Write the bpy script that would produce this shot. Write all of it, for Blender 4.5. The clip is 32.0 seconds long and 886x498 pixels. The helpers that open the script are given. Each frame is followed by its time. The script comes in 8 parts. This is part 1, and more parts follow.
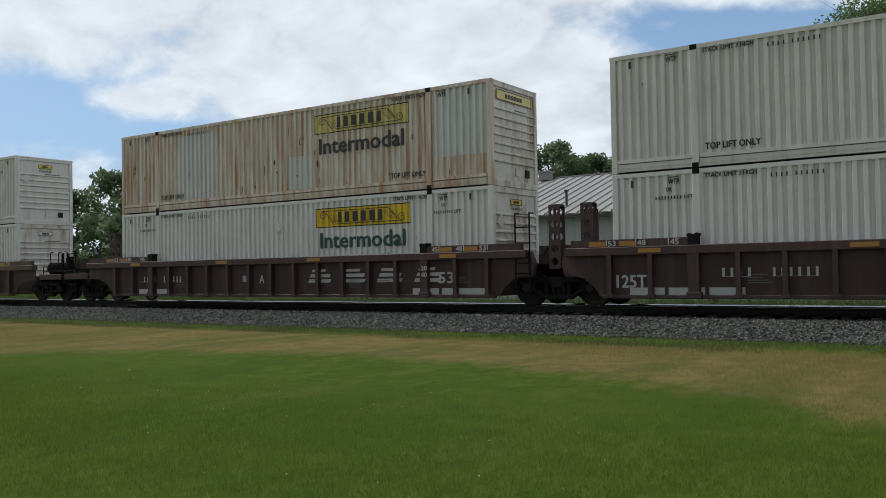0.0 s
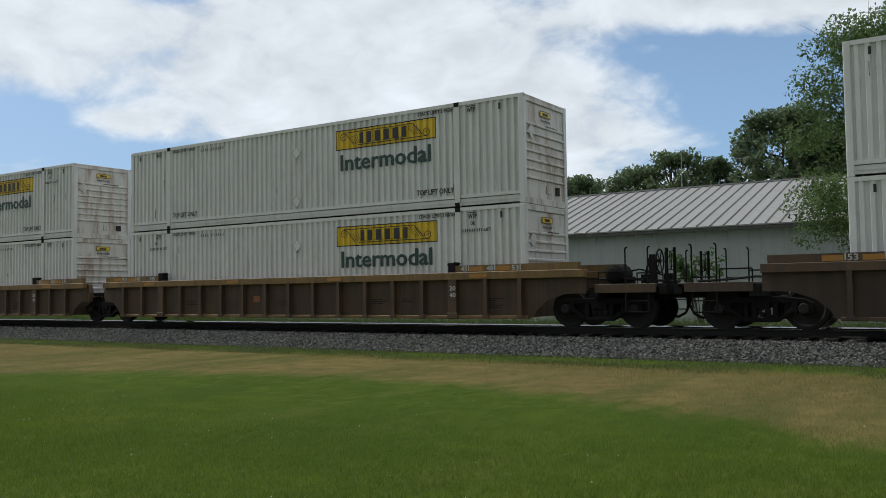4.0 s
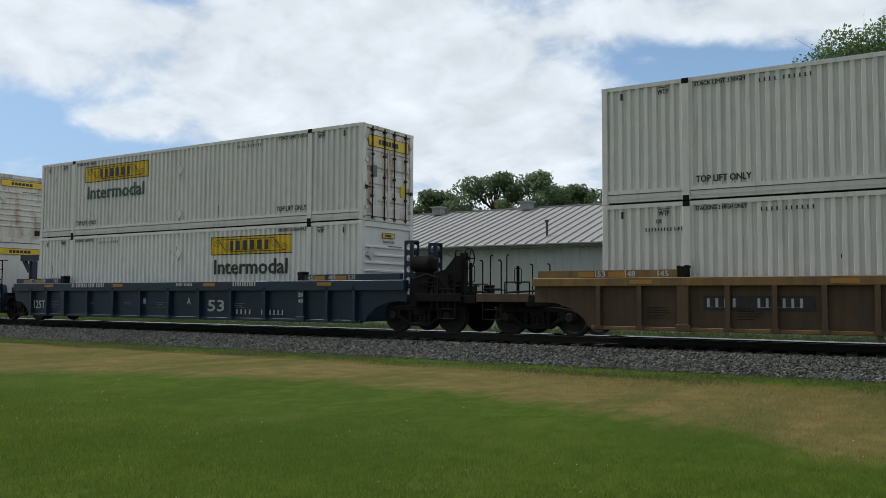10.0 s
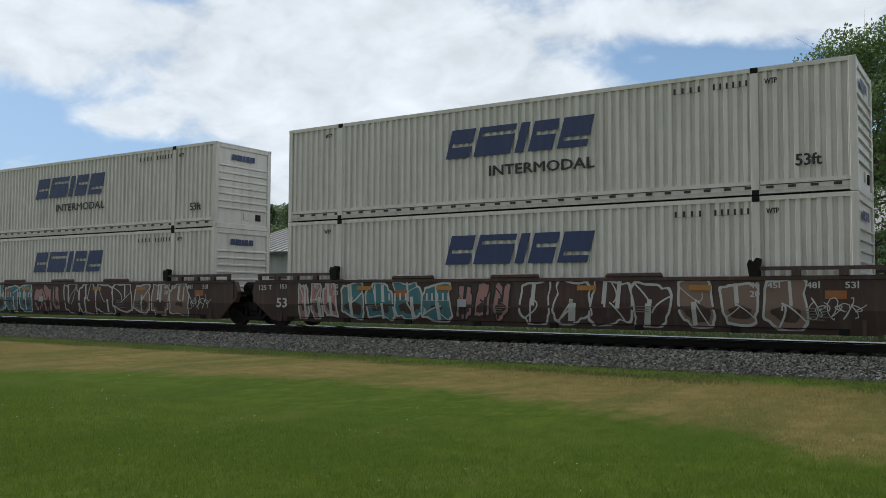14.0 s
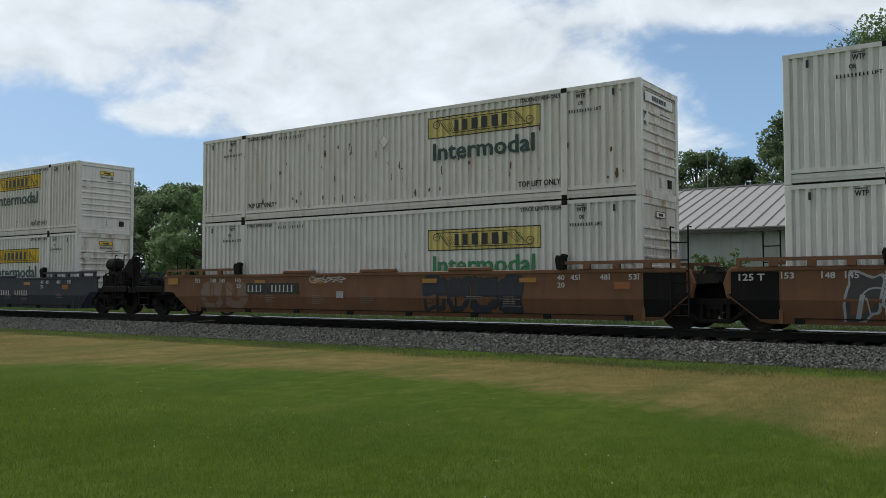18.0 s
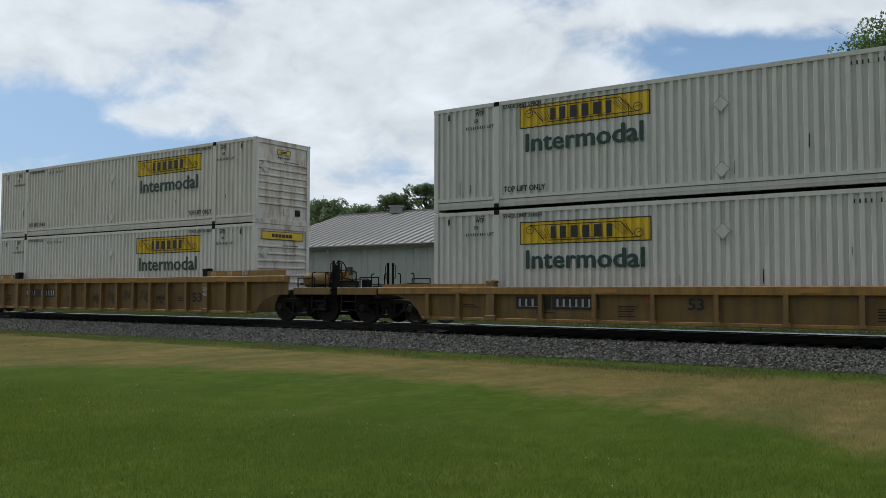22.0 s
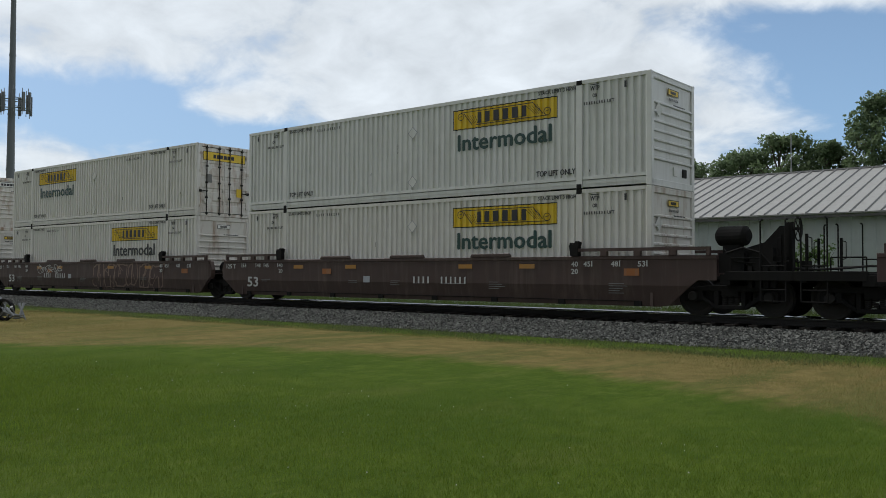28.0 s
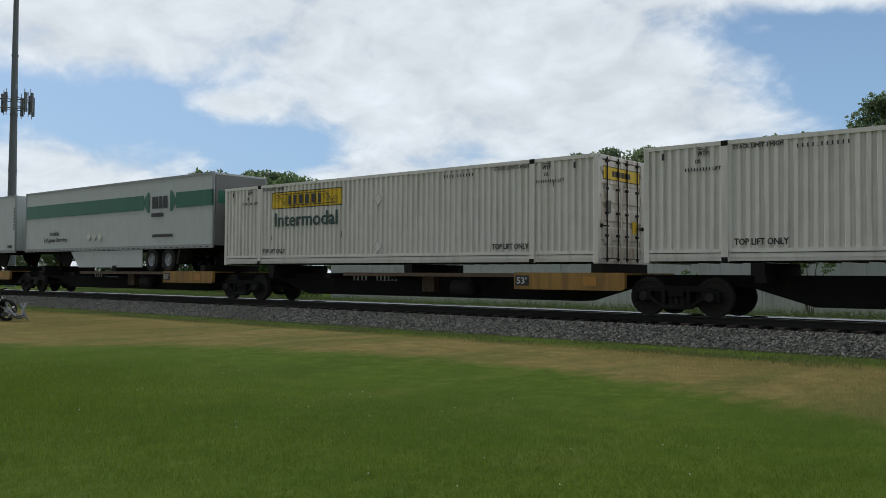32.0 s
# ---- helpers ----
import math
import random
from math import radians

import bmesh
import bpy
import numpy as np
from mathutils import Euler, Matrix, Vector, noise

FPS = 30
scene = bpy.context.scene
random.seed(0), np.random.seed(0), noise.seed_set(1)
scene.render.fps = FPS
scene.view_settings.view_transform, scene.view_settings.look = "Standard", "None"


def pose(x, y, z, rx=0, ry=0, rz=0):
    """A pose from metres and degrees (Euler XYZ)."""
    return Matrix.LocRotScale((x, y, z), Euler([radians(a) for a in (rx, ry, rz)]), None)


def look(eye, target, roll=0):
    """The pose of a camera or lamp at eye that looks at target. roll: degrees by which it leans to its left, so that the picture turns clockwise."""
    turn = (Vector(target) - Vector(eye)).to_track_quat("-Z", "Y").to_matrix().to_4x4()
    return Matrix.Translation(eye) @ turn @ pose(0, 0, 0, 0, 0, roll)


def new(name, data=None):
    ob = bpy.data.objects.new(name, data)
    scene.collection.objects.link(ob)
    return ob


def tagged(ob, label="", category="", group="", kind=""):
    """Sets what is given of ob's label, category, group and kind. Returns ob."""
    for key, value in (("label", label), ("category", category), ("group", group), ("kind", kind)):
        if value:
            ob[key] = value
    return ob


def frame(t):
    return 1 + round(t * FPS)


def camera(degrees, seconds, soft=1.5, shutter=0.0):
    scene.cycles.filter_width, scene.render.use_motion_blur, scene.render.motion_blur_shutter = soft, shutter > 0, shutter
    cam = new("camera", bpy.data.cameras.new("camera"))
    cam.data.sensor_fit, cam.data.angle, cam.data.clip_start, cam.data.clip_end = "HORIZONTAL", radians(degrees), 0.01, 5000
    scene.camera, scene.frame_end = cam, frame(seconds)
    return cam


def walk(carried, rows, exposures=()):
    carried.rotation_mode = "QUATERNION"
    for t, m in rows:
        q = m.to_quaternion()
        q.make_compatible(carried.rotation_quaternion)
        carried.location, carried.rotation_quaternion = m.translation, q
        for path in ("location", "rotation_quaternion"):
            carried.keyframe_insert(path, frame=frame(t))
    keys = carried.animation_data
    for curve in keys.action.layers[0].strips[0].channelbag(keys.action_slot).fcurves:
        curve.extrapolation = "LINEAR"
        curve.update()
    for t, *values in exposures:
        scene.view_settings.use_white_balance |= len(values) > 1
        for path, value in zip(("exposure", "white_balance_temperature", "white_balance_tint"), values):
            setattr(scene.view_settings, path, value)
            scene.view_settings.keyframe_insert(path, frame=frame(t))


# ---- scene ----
# ---------------------------------------------------------------- camera
EYE = Vector((0.0, 0.0, 1.5))      # the camera stands 1.5 m over the lawn
RAIL_Z = 0.53                      # top of the rails over the lawn
TRACK_Y = 21.11                    # middle of the track
SPEED = 23.96                      # the train runs to the right, metres a second
CLIP = 32.0

cam = camera(54.41, CLIP, soft=0.5)


def aim(t, yaw, pitch, lean):
    y, p = radians(yaw), radians(pitch)
    way = Vector((math.sin(y) * math.cos(p), math.cos(y) * math.cos(p), math.sin(p)))
    return t, look(EYE, EYE + way, -lean)


walk(cam, [aim(*row) for row in (
    (0.0, -34.33, 1.42, 0.97),
    (0.5, -33.00, 2.17, 1.19),
    (1.0, -32.70, 2.68, 0.75),
    (1.5, -32.52, 2.73, 0.52),
    (2.0, -32.53, 2.81, 0.51),
    (2.5, -32.50, 2.83, 0.54),
    (3.0, -32.61, 2.77, 0.55),
    (3.5, -32.74, 2.71, 0.64),
    (5.5, -36.00, 3.31, 1.34),
    (6.0, -35.65, 3.23, 1.23),
    (6.5, -34.90, 3.44, 0.95),
    (7.0, -33.52, 3.51, 0.54),
    (7.5, -32.59, 3.38, -0.08),
    (8.0, -32.21, 3.27, -0.35),
    (8.5, -32.41, 3.10, -0.28),
    (9.0, -32.99, 3.20, -0.25),
    (9.5, -32.95, 3.17, -0.19),
    (10.0, -33.00, 3.23, -0.23),
    (10.5, -33.01, 3.24, -0.25),
    (11.0, -33.01, 3.27, -0.28),
    (11.5, -33.02, 3.24, -0.34),
    (12.0, -33.00, 3.24, -0.37),
    (12.5, -33.00, 3.23, -0.36),
    (13.0, -32.99, 3.23, -0.28),
    (13.5, -32.96, 3.22, -0.40),
    (14.0, -33.02, 3.16, -0.30),
    (14.5, -33.41, 3.11, -0.34),
    (16.5, -35.00, 2.60, 0.01),
    (17.0, -35.00, 2.61, 0.01),
    (17.5, -35.01, 2.62, 0.02),
    (18.0, -34.96, 2.65, 0.03),
    (18.5, -34.99, 2.67, -0.01),
    (19.0, -35.01, 2.69, 0.10),
    (19.5, -35.02, 2.71, -0.00),
    (20.0, -35.00, 2.73, -0.01),
    (20.5, -34.94, 2.74, -0.09),
    (21.0, -34.94, 2.72, -0.10),
    (21.5, -34.92, 2.83, -0.05),
    (22.0, -34.99, 2.81, -0.09),
    (22.5, -35.23, 2.86, -0.12),
    (23.0, -36.09, 2.72, -0.09),
    (23.5, -37.40, 2.05, 0.19),
    (24.0, -38.00, 1.81, 0.37),
    (24.5, -37.89, 1.83, 0.35),
    (25.0, -37.98, 1.86, 0.41),
    (25.5, -39.28, 1.53, 0.22),
    (26.0, -39.51, 1.60, -0.05),
    (26.5, -39.85, 1.72, -0.15),
    (28.5, -39.84, 1.68, -0.31),
    (29.0, -39.90, 1.72, -0.23),
    (29.5, -39.98, 1.78, -0.16),
    (30.0, -39.94, 1.80, -0.25),
    (30.5, -39.90, 1.80, -0.25),
    (31.0, -39.95, 1.81, -0.24),
    (31.5, -39.98, 1.73, -0.28),
    (32.0, -39.96, 1.74, -0.38),
)], exposures=((0, 0.06, 6290, 10), (3, 0.02, 6290, 10), (8, 0.07, 6290, 10), (13, 0.09, 6290, 10), (20, 0.04, 6290, 10), (23, -0.03, 6290, 10), (26, 0.03, 6290, 10), (CLIP, -0.02, 6290, 10)))

# ---------------------------------------------------------------- world and light
SUN_AZ, SUN_EL = radians(-98), radians(54)


def build_world():
    world = bpy.data.worlds.new("world")
    scene.world = world
    world.use_nodes = True
    nt = world.node_tree
    nt.nodes.clear()
    N = nt.nodes.new

    def link(a, b):
        nt.links.new(a, b)

    def math_node(op, a, b=None, c=None):
        n = N("ShaderNodeMath")
        n.operation = op
        for i, v in enumerate((a, b, c)):
            if v is None:
                continue
            if isinstance(v, (int, float)):
                n.inputs[i].default_value = v
            else:
                link(v, n.inputs[i])
        return n.outputs[0]

    out, bg = N("ShaderNodeOutputWorld"), N("ShaderNodeBackground")
    sky = N("ShaderNodeTexSky")
    sky.sky_type, sky.sun_disc = "NISHITA", False
    sky.sun_elevation, sky.sun_rotation = SUN_EL, SUN_AZ
    sky.air_density, sky.dust_density, sky.ozone_density = 1.0, 1.6, 1.0
    coord = N("ShaderNodeTexCoord")
    sep = N("ShaderNodeSeparateXYZ")
    link(coord.outputs["Generated"], sep.inputs[0])
    X, Y, Z = sep.outputs
    az = math_node("MULTIPLY", math_node("ARCTAN2", X, Y), 57.2958)
    el = math_node("MULTIPLY", math_node("ARCSINE", Z), 57.2958)
    # clouds lie on a level sheet, so they flatten towards the horizon
    lift = math_node("ADD", math_node("ABSOLUTE", Z), 0.42)
    comb = N("ShaderNodeCombineXYZ")
    link(math_node("DIVIDE", X, lift), comb.inputs[0])
    link(math_node("DIVIDE", Y, lift), comb.inputs[1])

    def fbm(scale, detail, rough, shift, warp=0.4):
        m = N("ShaderNodeMapping")
        m.inputs["Location"].default_value = shift
        link(comb.outputs[0], m.inputs[0])
        n = N("ShaderNodeTexNoise")
        n.inputs["Scale"].default_value, n.inputs["Detail"].default_value = scale, detail
        n.inputs["Roughness"].default_value, n.inputs["Distortion"].default_value = rough, warp
        link(m.outputs[0], n.inputs["Vector"])
        return n.outputs["Fac"]

    broad, fine = fbm(2.0, 8, 0.60, (3.1, 0.4, 0)), fbm(8.5, 8, 0.55, (0.7, 5.3, 2), 0.3)

    def lobe(a0, e0, wa, we, tilt=0.0):
        da = math_node("SUBTRACT", az, a0)
        de = math_node("SUBTRACT", math_node("SUBTRACT", el, e0), math_node("MULTIPLY", da, tilt))
        u = math_node("POWER", math_node("DIVIDE", math_node("ABSOLUTE", da), wa), 2.0)
        v = math_node("POWER", math_node("DIVIDE", math_node("ABSOLUTE", de), we), 2.0)
        return math_node("EXPONENT", math_node("MULTIPLY", math_node("ADD", u, v), -1.0))

    mask = math_node("ADD", math_node("MULTIPLY", broad, 0.95), math_node("MULTIPLY", fine, 0.62))
    for amount, shape in (
        (-0.52, (-60, 10.2, 9.0, 2.4)), (-0.40, (-50, 8.0, 5, 1.6)), (0.42, (-53.6, 10.7, 2.9, 1.1)),
        (-0.55, (-12, 12.3, 7.5, 2.6, -0.06)), (-0.30, (-19, 15.2, 4.5, 1.2)), (-0.25, (-15, 8.2, 8, 1.2)),
        (0.30, (-12, 10.1, 2.6, 0.7)), (0.25, (-19.5, 15.0, 1.3, 0.6)),
        (-0.22, (-52, 18.5, 2.2, 0.7)), (0.22, (-38, 13, 13, 5)), (0.2, (-57, 17, 9, 3)), (-0.4, (-75, 10, 8, 3)), (0.25, (-13, 17.5, 8, 1.6)),
    ):
        mask = math_node("ADD", mask, math_node("MULTIPLY", lobe(*shape), amount))
    ramp = N("ShaderNodeMapRange")
    ramp.interpolation_type = "SMOOTHSTEP"
    ramp.inputs["From Min"].default_value, ramp.inputs["From Max"].default_value = 0.52, 0.83
    link(mask, ramp.inputs["Value"])
    shade = N("ShaderNodeMapRange")
    shade.inputs["From Min"].default_value, shade.inputs["From Max"].default_value = 0.35, 0.75
    shade.inputs["To Min"].default_value, shade.inputs["To Max"].default_value = 0.82, 1.09
    link(fine, shade.inputs["Value"])
    blue = N("ShaderNodeMix")
    blue.data_type, blue.blend_type = "RGBA", "MULTIPLY"
    blue.inputs["Factor"].default_value = 1.0
    link(sky.outputs[0], blue.inputs["A"])
    blue.inputs["B"].default_value = (SKY_GAIN, SKY_GAIN, SKY_GAIN, 1)
    haze = N("ShaderNodeMix")
    haze.data_type = "RGBA"
    low = N("ShaderNodeMapRange")
    low.inputs["From Min"].default_value, low.inputs["From Max"].default_value = 0.45, 0.0
    low.inputs["To Min"].default_value, low.inputs["To Max"].default_value = 0.05, 0.75
    link(Z, low.inputs["Value"])
    link(low.outputs[0], haze.inputs["Factor"])
    link(blue.outputs["Result"], haze.inputs["A"])
    haze.inputs["B"].default_value = (0.30, 0.53, 0.84, 1)
    cloud = N("ShaderNodeMix")
    cloud.data_type, cloud.blend_type = "RGBA", "MULTIPLY"
    cloud.inputs["Factor"].default_value = 1.0
    cloud.inputs["A"].default_value = (0.82, 0.862, 0.885, 1)
    link(shade.outputs[0], cloud.inputs["B"])
    mix = N("ShaderNodeMix")
    mix.data_type = "RGBA"
    link(math_node("MULTIPLY", ramp.outputs[0], 0.93), mix.inputs["Factor"])
    link(haze.outputs["Result"], mix.inputs["A"])
    link(cloud.outputs["Result"], mix.inputs["B"])
    # an unseen grey cloud deck, added behind the camera to dim the near sides
    behind = N("ShaderNodeMapRange")
    behind.interpolation_type = "SMOOTHSTEP"
    behind.inputs["From Min"].default_value, behind.inputs["From Max"].default_value = 0.25, -0.45
    behind.inputs["To Min"].default_value, behind.inputs["To Max"].default_value = 1.0, BEHIND
    link(Y, behind.inputs["Value"])
    zen = N("ShaderNodeMapRange")
    zen.interpolation_type = "SMOOTHSTEP"
    zen.inputs["From Min"].default_value, zen.inputs["From Max"].default_value = 0.36, 0.95
    zen.inputs["To Min"].default_value, zen.inputs["To Max"].default_value = 1.0, ZENITH
    link(Z, zen.inputs["Value"])
    link(mix.outputs["Result"], bg.inputs["Color"])
    link(math_node("MULTIPLY", zen.outputs[0], behind.outputs[0]), bg.inputs["Strength"])
    link(bg.outputs[0], out.inputs[0])


SKY_GAIN, ZENITH, BEHIND = 0.10, 1.0, 0.52
build_world()
sun = new("sun", bpy.data.lights.new("sun", "SUN"))
sun.data.energy, sun.data.angle, sun.data.color = 2.15, radians(9), (1.0, 0.96, 0.9)
sun.matrix_world = look((0, 0, 60), (math.sin(SUN_AZ) * -40, math.cos(SUN_AZ) * -40, 60 - 40 * math.tan(SUN_EL)))


# ---------------------------------------------------------------- materials
def material(name, base, rough=0.6, metal=0.0, vary=0.12, grain=6.0, dirt=None, dirt_amount=0.0, dirt_scale=(1, 1, 1),
             bump=0.0, bump_scale=40.0, dirt_at=(0.5, 0.75), spots=None, spots_at=(0.66, 0.72), spots_scale=(3, 3, 3), random_tint=0.0, sheen=0.5):
    m = bpy.data.materials.new(name)
    m.use_nodes = True
    nt = m.node_tree
    nt.nodes.clear()
    N, L = nt.nodes.new, nt.links.new
    out, b = N("ShaderNodeOutputMaterial"), N("ShaderNodeBsdfPrincipled")
    L(b.outputs[0], out.inputs[0])
    b.inputs["Roughness"].default_value, b.inputs["Metallic"].default_value = rough, metal
    b.inputs["Specular IOR Level"].default_value = sheen
    tc, info = N("ShaderNodeTexCoord"), N("ShaderNodeObjectInfo")
    off = N("ShaderNodeVectorMath")
    off.operation = "MULTIPLY_ADD"
    L(info.outputs["Random"], off.inputs[0])
    off.inputs[1].default_value = (37.0, 11.0, 23.0)
    L(tc.outputs["Object"], off.inputs[2])

    def noise_of(scale, detail=6.0, rough_=0.6, stretch=(1, 1, 1)):
        mp = N("ShaderNodeMapping")
        mp.inputs["Scale"].default_value = stretch
        L(off.outputs[0], mp.inputs[0])
        n = N("ShaderNodeTexNoise")
        n.inputs["Scale"].default_value, n.inputs["Detail"].default_value, n.inputs["Roughness"].default_value = scale, detail, rough_
        L(mp.outputs[0], n.inputs["Vector"])
        return n.outputs["Fac"]

    def ramp(value, lo, hi, a=0.0, c=1.0):
        r = N("ShaderNodeMapRange")
        r.inputs["From Min"].default_value, r.inputs["From Max"].default_value = lo, hi
        r.inputs["To Min"].default_value, r.inputs["To Max"].default_value = a, c
        L(value, r.inputs["Value"])
        return r.outputs[0]

    def mixed(fac, a, c, blend="MIX"):
        x = N("ShaderNodeMix")
        x.data_type, x.blend_type = "RGBA", blend
        for sock, v in ((x.inputs["Factor"], fac), (x.inputs["A"], a), (x.inputs["B"], c)):
            if isinstance(v, (tuple, float, int)):
                sock.default_value = (*v, 1) if isinstance(v, tuple) else v
            else:
                L(v, sock)
        return x.outputs["Result"]

    col = mixed(ramp(noise_of(grain), 0.3, 0.7), tuple(c * (1 - vary) for c in base), tuple(min(c * (1 + vary), 1) for c in base))
    col = mixed(ramp(noise_of(0.7, 3), 0.35, 0.65, 0.0, 0.6), col, tuple(c * (1 - vary) for c in base))
    if random_tint:
        col = mixed(ramp(info.outputs["Random"], 0, 1, 0, random_tint), col, tuple(c * 0.55 for c in base))
    if dirt:
        col = mixed(ramp(noise_of(1.0, 7, 0.65, dirt_scale), dirt_at[0], dirt_at[1], 0, dirt_amount), col, dirt)
    if spots:
        col = mixed(ramp(noise_of(1.0, 9, 0.72, spots_scale), spots_at[0], spots_at[1]), col, spots)
    L(col, b.inputs["Base Color"])
    L(ramp(noise_of(grain * 2), 0.2, 0.8, max(rough - 0.1, 0.02), min(rough + 0.1, 1)), b.inputs["Roughness"])
    if bump:
        bm_ = N("ShaderNodeBump")
        bm_.inputs["Strength"].default_value, bm_.inputs["Distance"].default_value = 0.6, bump
        L(noise_of(bump_scale, 5), bm_.inputs["Height"])
        L(bm_.outputs[0], b.inputs["Normal"])
    return m


STREAK = (5.0, 5.0, 0.35)
GRIME = (0.20, 0.17, 0.13)
M = {}


def paint(name, base, **kw):
    args = dict(rough=0.5, vary=0.06, grain=2.5, dirt=GRIME, dirt_amount=0.5, dirt_scale=STREAK, bump=0.003, bump_scale=12)
    args.update(kw)
    M[name] = material(name, base, **args)


paint("white_steel", (0.66, 0.663, 0.645), rough=0.36, dirt_amount=0.30)
paint("cream_steel", (0.66, 0.643, 0.605), rough=0.38, dirt_amount=0.38)
paint("ivory_steel", (0.74, 0.72, 0.68), rough=0.36, dirt_amount=0.28)
paint("bright_steel", (0.70, 0.71, 0.70), rough=0.34, dirt_amount=0.22)
paint("grey_steel", (0.60, 0.61, 0.60), dirt_amount=0.35)
paint("rusty_steel", (0.66, 0.625, 0.55), dirt=(0.40, 0.19, 0.07), dirt_amount=0.9, dirt_at=(0.42, 0.66), spots=(0.10, 0.04, 0.02), spots_scale=(2.2, 2.2, 0.9), spots_at=(0.66, 0.71))
paint("spotted_steel", (0.69, 0.68, 0.65), rough=0.4, dirt=(0.30, 0.16, 0.08), dirt_amount=0.4, spots=(0.10, 0.045, 0.02), spots_scale=(3.2, 3.2, 1.2), spots_at=(0.64, 0.68))
paint("worn_end", (0.64, 0.62, 0.575), dirt=(0.27, 0.16, 0.09), dirt_amount=0.85, dirt_at=(0.47, 0.68), dirt_scale=(3.0, 3.0, 0.6), spots=(0.16, 0.08, 0.04), spots_scale=(2.5, 2.5, 1.2), spots_at=(0.68, 0.74))
paint("blue_steel", (0.022, 0.075, 0.22), dirt=(0.02, 0.03, 0.07), dirt_amount=0.5)
paint("roof_steel", (0.6, 0.6, 0.58))
paint("under_steel", (0.05, 0.048, 0.045), rough=0.8)
paint("yellow_film", (0.72, 0.50, 0.02), dirt_amount=0.25, rough=0.4)
paint("pale_film", (0.66, 0.56, 0.20), dirt_amount=0.35, rough=0.45)
paint("white_film", (0.72, 0.72, 0.68), dirt_amount=0.25, rough=0.45)
paint("black_film", (0.016, 0.017, 0.02), dirt_amount=0.12, rough=0.45)
paint("green_film", (0.012, 0.075, 0.05), dirt_amount=0.1, rough=0.45)
paint("fresh_green_film", (0.03, 0.20, 0.08), dirt_amount=0.2, rough=0.45)
paint("dark_green_film", (0.012, 0.05, 0.045), dirt_amount=0.1, rough=0.45)
paint("navy_film", (0.025, 0.045, 0.13), dirt_amount=0.12, rough=0.45)
paint("red_film", (0.50, 0.05, 0.03), dirt_amount=0.2, rough=0.45)
paint("amber_film", (0.37, 0.175, 0.028), dirt_amount=0.6, rough=0.45)
paint("placard_film", (0.62, 0.62, 0.58), dirt_amount=0.5)
paint("brown_car", (0.055, 0.027, 0.026), rough=0.62, dirt=(0.10, 0.075, 0.06), dirt_amount=0.55, vary=0.16)
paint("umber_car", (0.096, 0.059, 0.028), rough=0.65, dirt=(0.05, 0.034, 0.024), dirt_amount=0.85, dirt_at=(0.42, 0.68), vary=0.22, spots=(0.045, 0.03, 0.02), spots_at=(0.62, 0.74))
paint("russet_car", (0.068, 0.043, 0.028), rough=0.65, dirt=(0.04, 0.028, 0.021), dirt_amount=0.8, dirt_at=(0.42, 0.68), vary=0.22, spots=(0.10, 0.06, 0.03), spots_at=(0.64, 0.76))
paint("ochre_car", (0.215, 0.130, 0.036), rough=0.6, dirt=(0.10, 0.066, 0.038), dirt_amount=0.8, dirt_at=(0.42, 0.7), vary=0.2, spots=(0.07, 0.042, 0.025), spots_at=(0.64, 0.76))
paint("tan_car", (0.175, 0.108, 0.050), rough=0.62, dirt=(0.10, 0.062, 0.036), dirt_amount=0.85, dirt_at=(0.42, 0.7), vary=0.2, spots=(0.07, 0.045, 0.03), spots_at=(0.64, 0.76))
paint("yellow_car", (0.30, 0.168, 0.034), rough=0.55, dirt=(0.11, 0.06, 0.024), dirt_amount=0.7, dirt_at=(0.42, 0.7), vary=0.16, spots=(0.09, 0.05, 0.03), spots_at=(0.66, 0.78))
paint("rust_car", (0.165, 0.075, 0.033), rough=0.65, dirt=(0.09, 0.05, 0.03), dirt_amount=0.65, vary=0.18)
paint("blue_car", (0.0065, 0.025, 0.050), rough=0.5, dirt=(0.015, 0.030, 0.045), dirt_amount=0.5)
paint("slate_car", (0.017, 0.023, 0.040), rough=0.55, dirt=(0.05, 0.05, 0.05), dirt_amount=0.5)
paint("grey_car", (0.058, 0.061, 0.060), rough=0.6, dirt=(0.035, 0.036, 0.04), dirt_amount=0.6, vary=0.16)
paint("royal_paint", (0.018, 0.045, 0.13), rough=0.55, dirt_amount=0.3)
paint("dull_orange", (0.30, 0.11, 0.03), rough=0.7)
paint("maroon_car", (0.056, 0.032, 0.027), rough=0.62, dirt=(0.12, 0.09, 0.07), dirt_amount=0.6, vary=0.16)
paint("black_iron", (0.012, 0.0116, 0.0113), rough=0.85, dirt=(0.022, 0.019, 0.016), dirt_amount=0.6, sheen=0.15)
paint("grey_iron", (0.030, 0.0285, 0.027), rough=0.8, dirt=(0.038, 0.029, 0.022), dirt_amount=0.6, sheen=0.2)
paint("worn_tread", (0.80, 0.80, 0.79), rough=0.12, metal=0.95, dirt_amount=0.0, vary=0.02, bump=0.0)
paint("galvanised", (0.32, 0.33, 0.34), rough=0.5, metal=0.6)
paint("tower_steel", (0.14, 0.15, 0.16), rough=0.55, dirt_amount=0.2)
paint("chalk_paint", (0.48, 0.49, 0.48), rough=0.7, dirt_amount=0.3)
paint("silver_paint", (0.34, 0.36, 0.39), rough=0.5, dirt_amount=0.3)
paint("pink_paint", (0.36, 0.19, 0.18), rough=0.7)
paint("teal_paint", (0.05, 0.17, 0.20), rough=0.7)
paint("mauve_paint", (0.33, 0.32, 0.33), rough=0.7)
paint("sand_paint", (0.20, 0.135, 0.105), rough=0.7)
